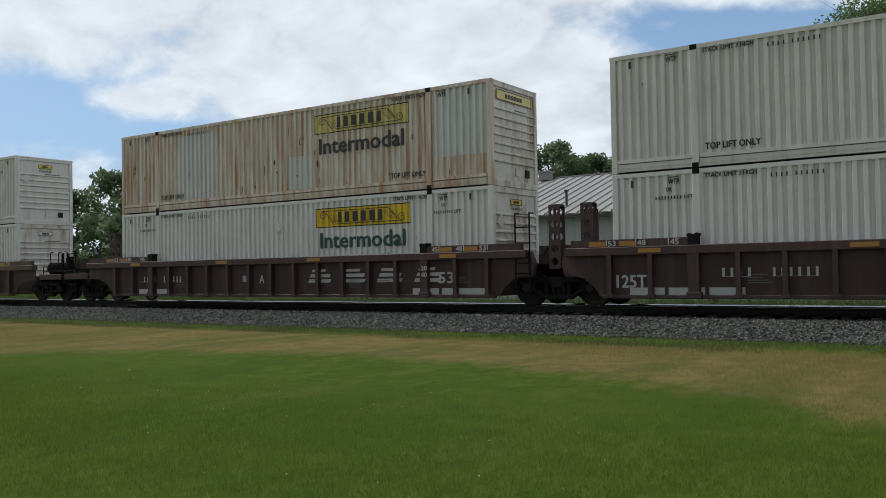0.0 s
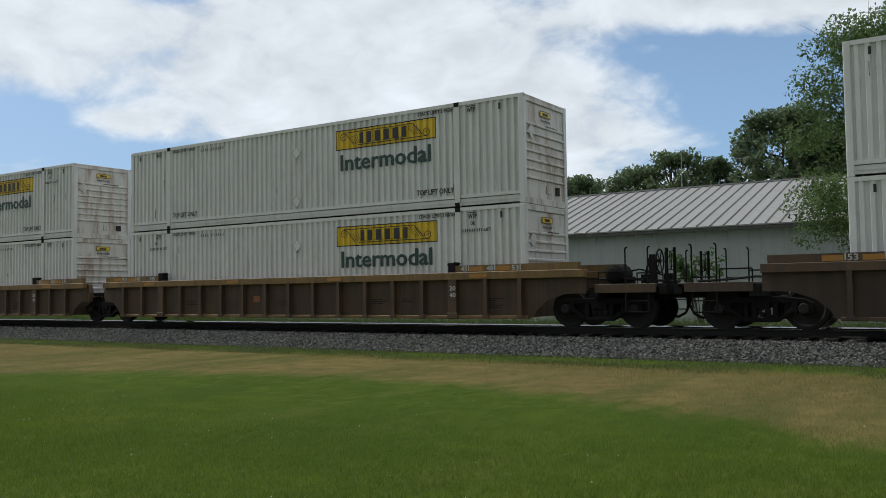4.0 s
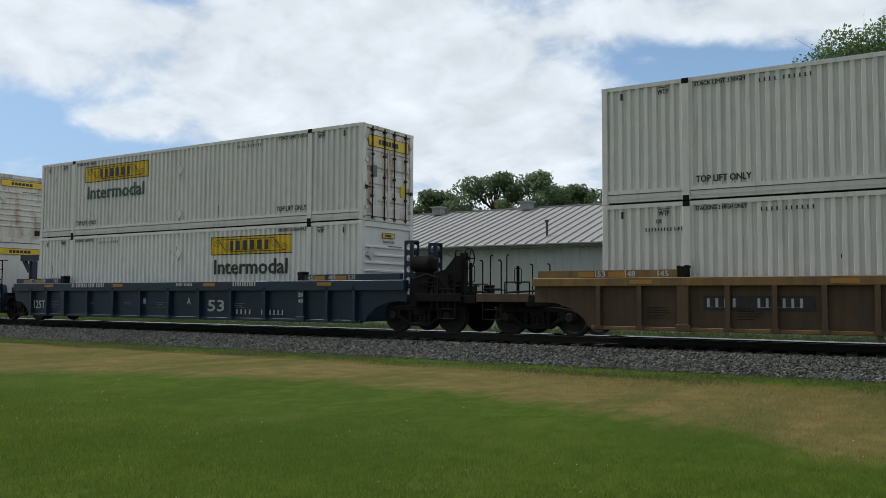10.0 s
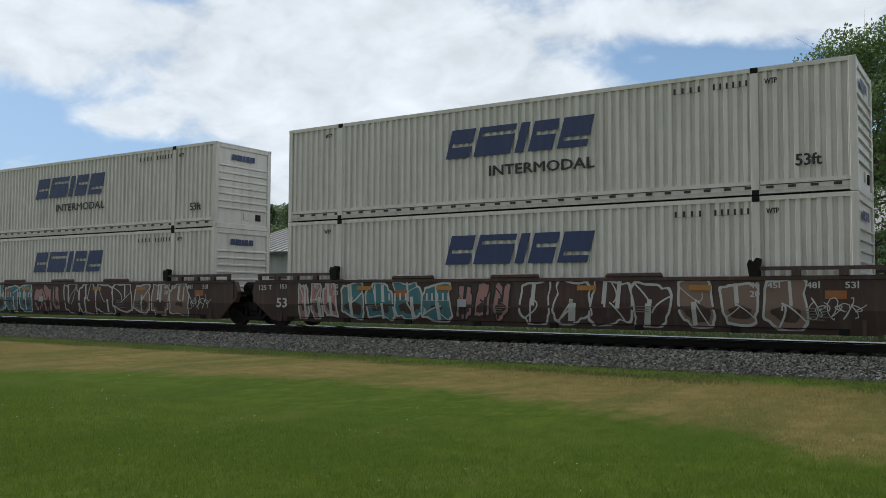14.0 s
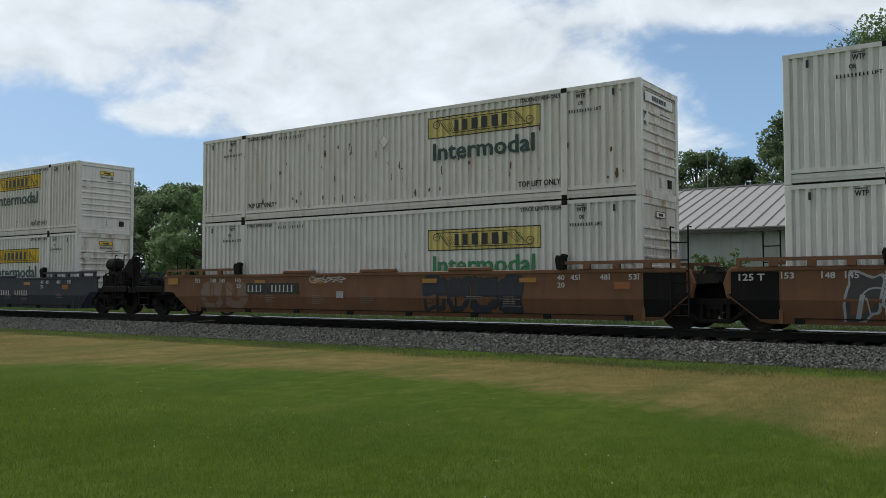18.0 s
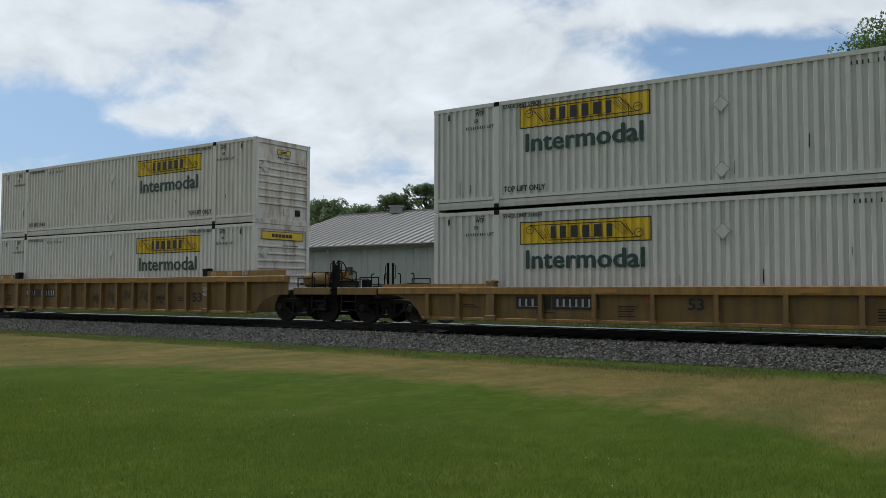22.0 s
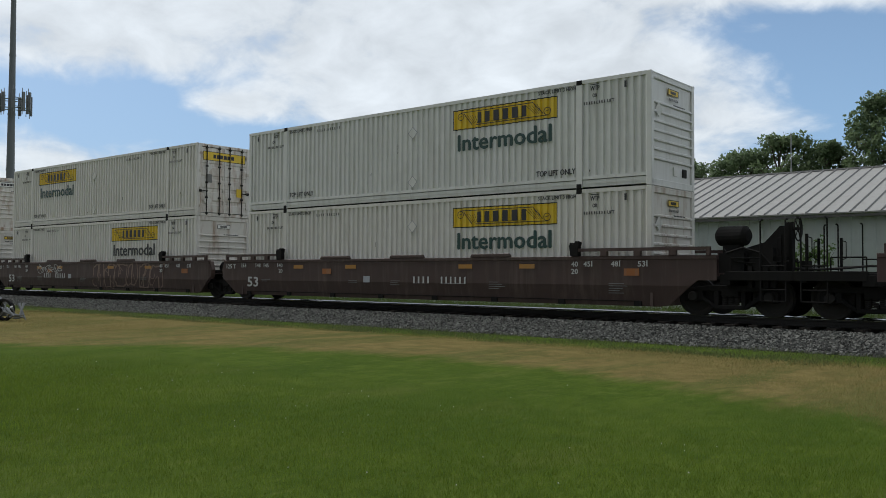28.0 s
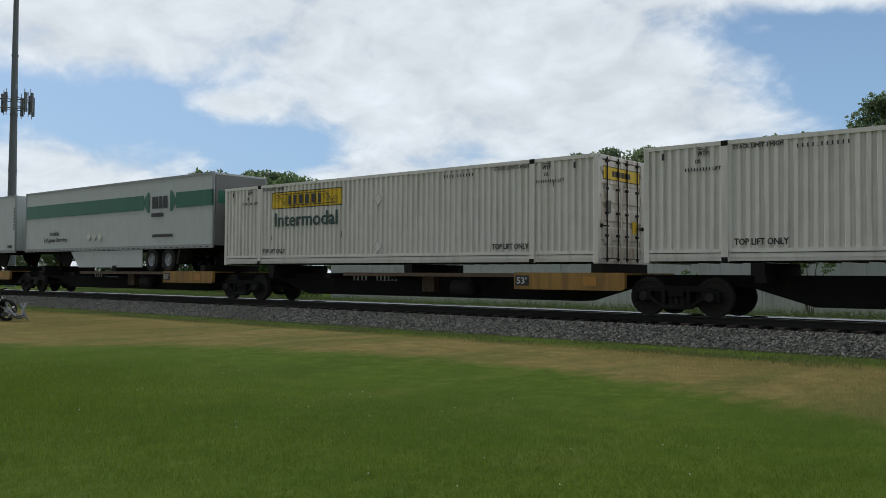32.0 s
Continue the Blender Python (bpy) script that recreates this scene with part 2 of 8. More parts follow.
# grey paint, also the painted-in shade of the banded trailer's rear
paint("grey_paint_shade", (0.16, 0.165, 0.16), rough=0.7)
paint("rubber", (0.014, 0.014, 0.014), rough=0.85, dirt_amount=0.2, sheen=0.2)
paint("trailer_skin", (0.44, 0.475, 0.475), rough=0.35, dirt_amount=0.18)
paint("band_green", (0.008, 0.12, 0.07), rough=0.35, dirt_amount=0.1)
paint("barn_wall", (0.55, 0.575, 0.57), rough=0.5, dirt_amount=0.22, dirt_scale=(2, 2, 0.3))
paint("barn_roof", (0.29, 0.288, 0.275), rough=0.6, dirt=(0.22, 0.215, 0.20), dirt_amount=0.6, dirt_scale=(2.5, 2.5, 2.5))
# darker than the roof sheet: the shadow along each seam is in this colour
paint("seam_shade_steel", (0.20, 0.20, 0.195), rough=0.6)
paint("gutter", (0.07, 0.07, 0.068))
paint("tarp", (0.22, 0.23, 0.24), rough=0.6, bump=0.02, bump_scale=8)
paint("tie_wood", (0.03, 0.026, 0.023), rough=0.9, sheen=0.15, bump=0.01, bump_scale=25)
paint("bark", (0.09, 0.07, 0.055), rough=0.9, vary=0.3, grain=9, bump=0.02, bump_scale=30)


def leaf_material(name, base, other, gloss=0.2):
    m = material(name, base, rough=0.55, vary=0.25, grain=1.3)
    nt = m.node_tree
    b = next(n for n in nt.nodes if n.type == "BSDF_PRINCIPLED")
    geo, mix, mr = nt.nodes.new("ShaderNodeNewGeometry"), nt.nodes.new("ShaderNodeMix"), nt.nodes.new("ShaderNodeMapRange")
    mix.data_type = "RGBA"
    src = b.inputs["Base Color"].links[0].from_socket
    nt.links.new(geo.outputs["Random Per Island"], mr.inputs["Value"])
    mr.inputs["To Max"].default_value = 0.9
    nt.links.new(mr.outputs[0], mix.inputs["Factor"])
    nt.links.new(src, mix.inputs["A"])
    mix.inputs["B"].default_value = (*other, 1)
    nt.links.new(mix.outputs["Result"], b.inputs["Base Color"])
    b.inputs["Specular IOR Level"].default_value = gloss
    trans, add = nt.nodes.new("ShaderNodeBsdfTranslucent"), nt.nodes.new("ShaderNodeMixShader")
    nt.links.new(mix.outputs["Result"], trans.inputs["Color"])
    add.inputs[0].default_value = 0.5
    out = next(n for n in nt.nodes if n.type == "OUTPUT_MATERIAL")
    nt.links.new(b.outputs[0], add.inputs[1])
    nt.links.new(trans.outputs[0], add.inputs[2])
    nt.links.new(add.outputs[0], out.inputs[0])
    M[name] = m


leaf_material("leaf_dark", (0.165, 0.225, 0.115), (0.105, 0.16, 0.075))
leaf_material("leaf_mid", (0.18, 0.245, 0.12), (0.12, 0.175, 0.085))
leaf_material("leaf_bush", (0.20, 0.30, 0.135), (0.15, 0.235, 0.10))
leaf_material("leaf_light", (0.14, 0.215, 0.072), (0.09, 0.15, 0.05))


def ground_material():
    m = bpy.data.materials.new("lawn_soil")
    m.use_nodes = True
    nt = m.node_tree
    b = nt.nodes["Principled BSDF"]
    b.inputs["Roughness"].default_value = 0.95
    b.inputs["Specular IOR Level"].default_value = 0.05
    N, L = nt.nodes.new, nt.links.new
    tc = N("ShaderNodeTexCoord")
    sep = N("ShaderNodeSeparateXYZ")
    L(tc.outputs["Object"], sep.inputs[0])

    def noise_of(scale, detail, stretch=(1, 1, 1), rough_=0.6):
        mp, n = N("ShaderNodeMapping"), N("ShaderNodeTexNoise")
        mp.inputs["Scale"].default_value = stretch
        L(tc.outputs["Object"], mp.inputs[0])
        n.inputs["Scale"].default_value, n.inputs["Detail"].default_value, n.inputs["Roughness"].default_value = scale, detail, rough_
        L(mp.outputs[0], n.inputs["Vector"])
        return n.outputs["Fac"]

    def calc(op, a, c):
        n = N("ShaderNodeMath")
        n.operation = op
        for i, v in enumerate((a, c)):
            if isinstance(v, (int, float)):
                n.inputs[i].default_value = v
            else:
                L(v, n.inputs[i])
        return n.outputs[0]

    def ramp(v, lo, hi, a=0.0, c=1.0):
        r = N("ShaderNodeMapRange")
        r.interpolation_type = "SMOOTHSTEP"
        r.inputs["From Min"].default_value, r.inputs["From Max"].default_value = lo, hi
        r.inputs["To Min"].default_value, r.inputs["To Max"].default_value = a, c
        L(v, r.inputs["Value"])
        return r.outputs[0]

    def mixed(f, a, c):
        x = N("ShaderNodeMix")
        x.data_type = "RGBA"
        for s, v in ((x.inputs["Factor"], f), (x.inputs["A"], a), (x.inputs["B"], c)):
            if isinstance(v, (tuple, float, int)):
                s.default_value = (*v, 1) if isinstance(v, tuple) else v
            else:
                L(v, s)
        return x.outputs["Result"]

    patch, fine, blade = noise_of(0.5, 5, (0.8, 0.5, 1)), noise_of(2.2, 6), noise_of(60, 4)
    green = mixed(ramp(fine, 0.3, 0.7), (0.056, 0.095, 0.011), (0.085, 0.126, 0.017))
    green = mixed(ramp(patch, 0.42, 0.62, 0, 0.8), green, (0.050, 0.089, 0.010))
    green = mixed(ramp(noise_of(1.1, 5, (1.0, 0.5, 1)), 0.50, 0.72, 0, 0.6), green, (0.098, 0.124, 0.026))
    dry = mixed(ramp(fine, 0.3, 0.7), (0.150, 0.122, 0.045), (0.225, 0.175, 0.068))
    dry = mixed(ramp(noise_of(0.9, 7, (1.0, 0.2, 1), 0.68), 0.44, 0.60, 0, 0.85), dry, (0.105, 0.112, 0.034))
    # the green edge bows towards the track about nine metres along
    off = calc("ADD", sep.outputs[0], 9.0)
    bow = calc("MINIMUM", calc("MULTIPLY", calc("MULTIPLY", off, off), 0.042), 4.2)
    ragged = calc("MULTIPLY", calc("SUBTRACT", noise_of(0.8, 7, (0.9, 0.3, 1), 0.70), 0.5), 5.2)
    near_edge = calc("ADD", calc("ADD", sep.outputs[1], bow), ragged)
    far_edge = calc("ADD", sep.outputs[1], calc("MULTIPLY", ragged, 0.6))
    band = calc("MULTIPLY", ramp(near_edge, 10.9, 12.3), calc("SUBTRACT", 1.0, ramp(far_edge, 15.3, 16.6)))
    col = mixed(band, green, dry)
    col = mixed(ramp(blade, 0.25, 0.75, 0.0, 0.35), col, mixed(0.5, col, (0.03, 0.045, 0.006)))
    tuft = noise_of(9, 6, (1, 0.3, 1), 0.72)
    col = mixed(ramp(tuft, 0.50, 0.72, 0.0, 0.55), col, mixed(0.65, col, (0.016, 0.028, 0.006)))
    col = mixed(ramp(tuft, 0.48, 0.28, 0.0, 0.5), col, mixed(0.4, col, (0.24, 0.24, 0.085)))
    L(col, b.inputs["Base Color"])
    bump = N("ShaderNodeBump")
    bump.inputs["Strength"].default_value, bump.inputs["Distance"].default_value = 0.8, 0.03
    L(blade, bump.inputs["Height"])
    L(bump.outputs[0], b.inputs["Normal"])
    return m


M["lawn"] = ground_material()
M["gravel"] = material("gravel", (0.040, 0.041, 0.041), rough=0.9, vary=0.5, grain=22, bump=0.05, bump_scale=24)


def stone_material():
    m = material("ballast_stone", (0.116, 0.120, 0.110), rough=0.85, vary=0.25, grain=14)
    nt = m.node_tree
    b = next(n for n in nt.nodes if n.type == "BSDF_PRINCIPLED")
    geo, ramp, mix = nt.nodes.new("ShaderNodeNewGeometry"), nt.nodes.new("ShaderNodeValToRGB"), nt.nodes.new("ShaderNodeMix")
    ramp.color_ramp.elements[0].color, ramp.color_ramp.elements[1].color = (0.30, 0.29, 0.28, 1), (1.6, 1.58, 1.56, 1)
    mix.data_type, mix.blend_type = "RGBA", "MULTIPLY"
    mix.inputs["Factor"].default_value = 1.0
    nt.links.new(b.inputs["Base Color"].links[0].from_socket, mix.inputs["A"])
    nt.links.new(geo.outputs["Random Per Island"], ramp.inputs[0])
    nt.links.new(ramp.outputs[0], mix.inputs["B"])
    nt.links.new(mix.outputs["Result"], b.inputs["Base Color"])
    return m


M["stone"] = stone_material()


# ---------------------------------------------------------------- mesh helpers
def box(bm, x0, x1, y0, y1, z0, z1):
    v = [bm.verts.new(p) for p in ((x0, y0, z0), (x1, y0, z0), (x1, y1, z0), (x0, y1, z0), (x0, y0, z1), (x1, y0, z1), (x1, y1, z1), (x0, y1, z1))]
    for f in ((3, 2, 1, 0), (4, 5, 6, 7), (0, 1, 5, 4), (1, 2, 6, 5), (2, 3, 7, 6), (3, 0, 4, 7)):
        bm.faces.new([v[i] for i in f])


def prism(bm, outline, y0, y1):
    """A plate cut to an outline in x and z (anticlockwise as seen from -y), from y0 to y1."""
    a = [bm.verts.new((x, y0, z)) for x, z in outline]
    b = [bm.verts.new((x, y1, z)) for x, z in outline]
    n = len(a)
    bm.faces.new(a)
    bm.faces.new(b[::-1])
    for i in range(n):
        bm.faces.new((a[(i + 1) % n], a[i], b[i], b[(i + 1) % n]))


def rod(bm, p, q, r, seg=8, r2=None):
    p, q = Vector(p), Vector(q)
    way = (q - p).normalized()
    u = way.orthogonal().normalized()
    w = way.cross(u)
    rings = []
    for c, rad in ((p, r), (q, r if r2 is None else r2)):
        rings.append([bm.verts.new(c + (u * math.cos(a) + w * math.sin(a)) * rad) for a in [2 * math.pi * k / seg for k in range(seg)]])
    for i in range(seg):
        j = (i + 1) % seg
        bm.faces.new((rings[0][i], rings[0][j], rings[1][j], rings[1][i]))
    bm.faces.new(rings[0][::-1])
    bm.faces.new(rings[1])


def lathe(bm, profile, seg=24, centre=(0, 0, 0)):
    """A solid turned about the y axis; profile: (radius, y) from one side to the other."""
    cx, cy, cz = centre
    rings = []
    for r, y in profile:
        rings.append([bm.verts.new((cx + r * math.cos(2 * math.pi * k / seg), cy + y, cz + r * math.sin(2 * math.pi * k / seg))) for k in range(seg)])
    for a, b in zip(rings, rings[1:]):
        for i in range(seg):
            j = (i + 1) % seg
            bm.faces.new((a[i], b[i], b[j], a[j]))
    bm.faces.new(rings[0])
    bm.faces.new(rings[-1][::-1])


def ring_solid(bm, profile, seg=24, centre=(0, 0, 0)):
    """A ring turned about the y axis from a closed profile of (radius, y)."""
    cx, cy, cz = centre
    rings = [[bm.verts.new((cx + r * math.cos(2 * math.pi * k / seg), cy + y, cz + r * math.sin(2 * math.pi * k / seg))) for k in range(seg)] for r, y in profile]
    for a, b in zip(rings, rings[1:] + rings[:1]):
        for i in range(seg):
            j = (i + 1) % seg
            bm.faces.new((a[i], b[i], b[j], a[j]))


def path_rod(bm, points, r, seg=6):
    for a, b in zip(points, points[1:]):
        rod(bm, a, b, r, seg)


MESHES = {}


def cached(key, material_name, build, bevel=0.0, smooth=False):
    full = (key, material_name)
    if full not in MESHES:
        bm = bmesh.new()
        build(bm)
        bmesh.ops.recalc_face_normals(bm, faces=bm.faces)
        if bevel:
            edges = [e for e in bm.edges if len(e.link_faces) == 2 and e.calc_face_angle(0) > 0.6]
            bmesh.ops.bevel(bm, geom=edges, offset=bevel, segments=1, affect="EDGES", clamp_overlap=True)
        me = bpy.data.meshes.new(str(key[0] if isinstance(key, tuple) else key))
        bm.to_mesh(me)
        bm.free()
        me.materials.append(M[material_name])
        if smooth:
            me.shade_smooth()
        MESHES[full] = me
    return MESHES[full]


def piece(name, key, material_name, build, parent, at=None, label="", bevel=0.0, smooth=False):
    """One part: a mesh object under a thing, its mesh shared between alike parts."""
    ob = new(name, cached(key, material_name, build, bevel, smooth))
    ob.parent = parent
    if at is not None:
        ob.matrix_basis = at
    if label:
        tagged(ob, label)
    return ob


def part(name, bm, material_name, parent, label="", at=None, smooth=False):
    bmesh.ops.recalc_face_normals(bm, faces=bm.faces)
    me = bpy.data.meshes.new(name)
    bm.to_mesh(me)
    bm.free()
    me.materials.append(M[material_name])
    if smooth:
        me.shade_smooth()
    ob = new(name, me)
    ob.parent = parent
    if at is not None:
        ob.matrix_basis = at
    if label:
        tagged(ob, label)
    return ob


def thing(name, label, category, group="", at=None):
    ob = new(name)
    ob.empty_display_size = 0.3
    if at is not None:
        ob.matrix_basis = at
    return tagged(ob, label, category, group)


TEXTS = {}


def text_mesh(body, material_name, width, height, slant=0.0, heavy=False):
    """Flat lettering of that size in x and z, its lower left corner at the origin, facing -y."""
    key = (body, material_name, width, height, slant)
    if key not in TEXTS:
        curve = bpy.data.curves.new("lettering", "FONT")
        curve.body, curve.size, curve.extrude, curve.resolution_u = body, 1.0, 0.0, 2
        heavy = heavy or height > 0.25
        ob = bpy.data.objects.new("lettering", curve)
        me = bpy.data.meshes.new_from_object(ob)
        co = np.empty(len(me.vertices) * 3)
        me.vertices.foreach_get("co", co)
        co = co.reshape(-1, 3).copy()
        lo, hi = co.min(0), co.max(0)
        out = np.zeros_like(co)
        out[:, 2] = (co[:, 1] - lo[1]) / max(hi[1] - lo[1], 1e-6) * height
        out[:, 0] = (co[:, 0] - lo[0]) / max(hi[0] - lo[0], 1e-6) * width + out[:, 2] * slant
        # bold strokes: the outlines laid over one another, slightly shifted
        faces = [tuple(p.vertices) for p in me.polygons]
        n, d = len(out), (0.042 if heavy else 0.045) * height
        verts, polys = [], []
        for k, (dx, dz) in enumerate(((-d, 0), (d, 0), (0, d * 0.7), (0, -d * 0.7), (0, 0))):
            verts += (out + np.array((dx, -0.0003 * k, dz))).tolist()
            polys += [tuple(i + n * k for i in f) for f in faces]
        bpy.data.meshes.remove(me)
        me = bpy.data.meshes.new("lettering")
        me.from_pydata(verts, [], polys)
        me.materials.append(M[material_name])
        bpy.data.objects.remove(ob)
        bpy.data.curves.remove(curve)
        TEXTS[key] = me
    return TEXTS[key]


def lettering(parent, body, material_name, x, z, width, height, y, slant=0.0, end=False, name="lettering"):
    ob = new(name, text_mesh(body, material_name, width, height, slant))
    ob.parent = parent
    ob.matrix_basis = pose(y, x, z, 0, 0, 90) if end else pose(x, y, z)
    return ob


def comb(widths, gap, height, foot=0.03):
    """Outline of a row of bars joined by a thin foot line."""
    pts, at = [(0.0, 0.0)], 0.0
    total = sum(widths) + gap * (len(widths) - 1)
    pts.append((total, 0.0))
    at = total
    for k, w in enumerate(reversed(widths)):
        pts += [(at, height), (at - w, height)]
        at -= w
        if k < len(widths) - 1:
            pts += [(at, height * foot), (at - gap, height * foot)]
            at -= gap
    return pts


def bars(parent, material_name, x, z, widths, height, y, gap=0.03, end=False, name="marking"):
    """Plain bars in place of writing that is not reproduced."""
    def build(bm):
        prism(bm, comb(widths, gap, height), -0.002, 0.002)
    ob = piece(name, ("bars", tuple(widths), height, gap), material_name, build, parent)
    ob.matrix_basis = pose(y, x, z, 0, 0, 90) if end else pose(x, y, z)
    return ob


# ---------------------------------------------------------------- ground and track
def build_ground():
    bm = bmesh.new()
    xs = [-3000, -600, -200, -90, -60] + [-50 + 2.5 * k for k in range(24)] + [20, 60, 200, 600, 3000]
    ys = [-1500, -300, -60, -10, 0] + [2 + 1.0 * k for k in range(30)] + [36, 45, 60, 90, 200, 600, 3000]
    grid = [[bm.verts.new((x, y, 0.05 * noise.noise((x * 0.09, y * 0.13, 1.7)) if -60 < x < 12 and 1 < y < 16 else (-0.02 if y < 17 else 0.0)))
             for y in ys] for x in xs]
    for i in range(len(xs) - 1):
        for j in range(len(ys) - 1):
            bm.faces.new((grid[i][j], grid[i + 1][j], grid[i + 1][j + 1], grid[i][j + 1]))
    me = bpy.data.meshes.new("ground")
    bm.to_mesh(me)
    bm.free()
    me.materials.append(M["lawn"])
    me.shade_smooth()
    tagged(new("ground", me), "mown green lawn with a dry yellow strip", "lawn", kind="structure")


def soft_noise(x, y, seed):
    return noise.noise((x, y, seed))


def dry_share(x, y):
    rag = 0.9 * soft_noise(x * 0.4, y * 0.5, 4.0) + 0.5 * soft_noise(x * 1.1, y * 1.6, 6.0)
    a = min(max((y + min(0.042 * (x + 9.0) ** 2, 4.2) + rag - 11.2) / 1.0, 0), 1)
    b = min(max((16.4 - y - 0.6 * rag) / 1.2, 0), 1)
    return min(a, b) * min(max(0.75 + 1.2 * soft_noise(x * 0.6, y * 0.35, 8.0), 0.1), 1)


def blades(name, label, count, region, tall, width, material_name, keep):
    rng = np.random.default_rng(11 + len(name) + count)
    x0, x1, y0, y1 = region
    pts = rng.random((count * 2, 2)) * (x1 - x0, y1 - y0) + (x0, y0)
    near = (pts[:, 1] > np.abs(pts[:, 0]) * 0.36) & (pts[:, 0] < 0.8)
    pts = pts[near]
    sel = np.array([keep(px, py) for px, py in pts]) > rng.random(len(pts))
    pts = pts[sel][:count]
    n = len(pts)
    turn, lean = rng.random(n) * 6.283, rng.normal(0, 0.9, (n, 2))
    h, w = tall * (0.5 + rng.random(n)), width * (0.6 + 0.8 * rng.random(n))
    side = np.stack([np.cos(turn), np.sin(turn), np.zeros(n)], 1) * w[:, None]
    root = np.stack([pts[:, 0], pts[:, 1], np.full(n, -0.03)], 1)
    tip = root + np.stack([lean[:, 0] * h, lean[:, 1] * h, h + 0.03], 1)
    face = np.cross(side, tip - root)
    side *= np.sign(face[:, 2] * 1.5 - face[:, 1] + 1e-9)[:, None]
    co = np.stack([root - side, root + side, tip], 1).reshape(-1, 3)
    me = bpy.data.meshes.new(name)
    me.from_pydata(co.tolist(), [], np.arange(3 * n).reshape(-1, 3).tolist())
    me.materials.append(M[material_name])
    tagged(new(name, me), label, "grass", kind="stuff")


leaf_material("blade_green", (0.175, 0.238, 0.036), (0.108, 0.172, 0.023), 0.05)
leaf_material("blade_dry", (0.37, 0.285, 0.125), (0.14, 0.165, 0.052), 0.05)
leaf_material("blade_verge", (0.105, 0.145, 0.060), (0.155, 0.170, 0.075), 0.05)
leaf_material("blade_tall", (0.075, 0.13, 0.035), (0.11, 0.13, 0.05), 0.05)


def build_grass():
    blades("lawn_grass", "short mown green grass blades", 310000, (-21, 1, 2.2, 12.8), 0.020, 0.0030, "blade_green", lambda x, y: 1.0 - 0.85 * dry_share(x, y))
    blades("dry_grass", "thin straw coloured dry grass", 150000, (-34, 1, 6.5, 17.4), 0.036, 0.0040, "blade_dry", lambda x, y: dry_share(x, y))
    blades("verge_grass", "green weeds along the foot of the ballast", 34000, (-46, 3, 15.2, 18.0), 0.05, 0.009, "blade_verge", lambda x, y: (y - 15.2) / 2.2 + 1.1 * soft_noise(x * 0.5, y * 1.1, 2.0))
    blades("far_grass", "tall rough grass behind the track", 30000, (-62, 6, 25.5, 33.5), 0.38, 0.012, "blade_tall", lambda x, y: 0.8)
    rng = np.random.default_rng(5)
    bm = bmesh.new()
    for k in range(170):
        x, y = rng.uniform(-14, 2.0), rng.uniform(4, 10)
        if y < abs(x) * 0.5 or soft_noise(x * 0.5, y * 0.5, 9.0) < 0.0:
            continue
        r = rng.uniform(0.003, 0.0065)
        bmesh.ops.create_icosphere(bm, subdivisions=1, radius=r, matrix=Matrix.Translation((x, y, 0.055)))
    me = bpy.data.meshes.new("clover_flowers")
    bm.to_mesh(me)
    bm.free()
    me.materials.append(M["bright_steel"])
    tagged(new("clover_flowers", me), "scattered white clover heads in the lawn", "flowers", kind="stuff")


BED = ((-3.55, 0.0), (-1.65, 0.27), (1.65, 0.27), (3.9, 0.0))


def bed_height(v):
    for (a, za), (b, zb) in zip(BED, BED[1:]):
        if a <= v <= b:
            return za + (zb - za) * (v - a) / (b - a)
    return 0.0


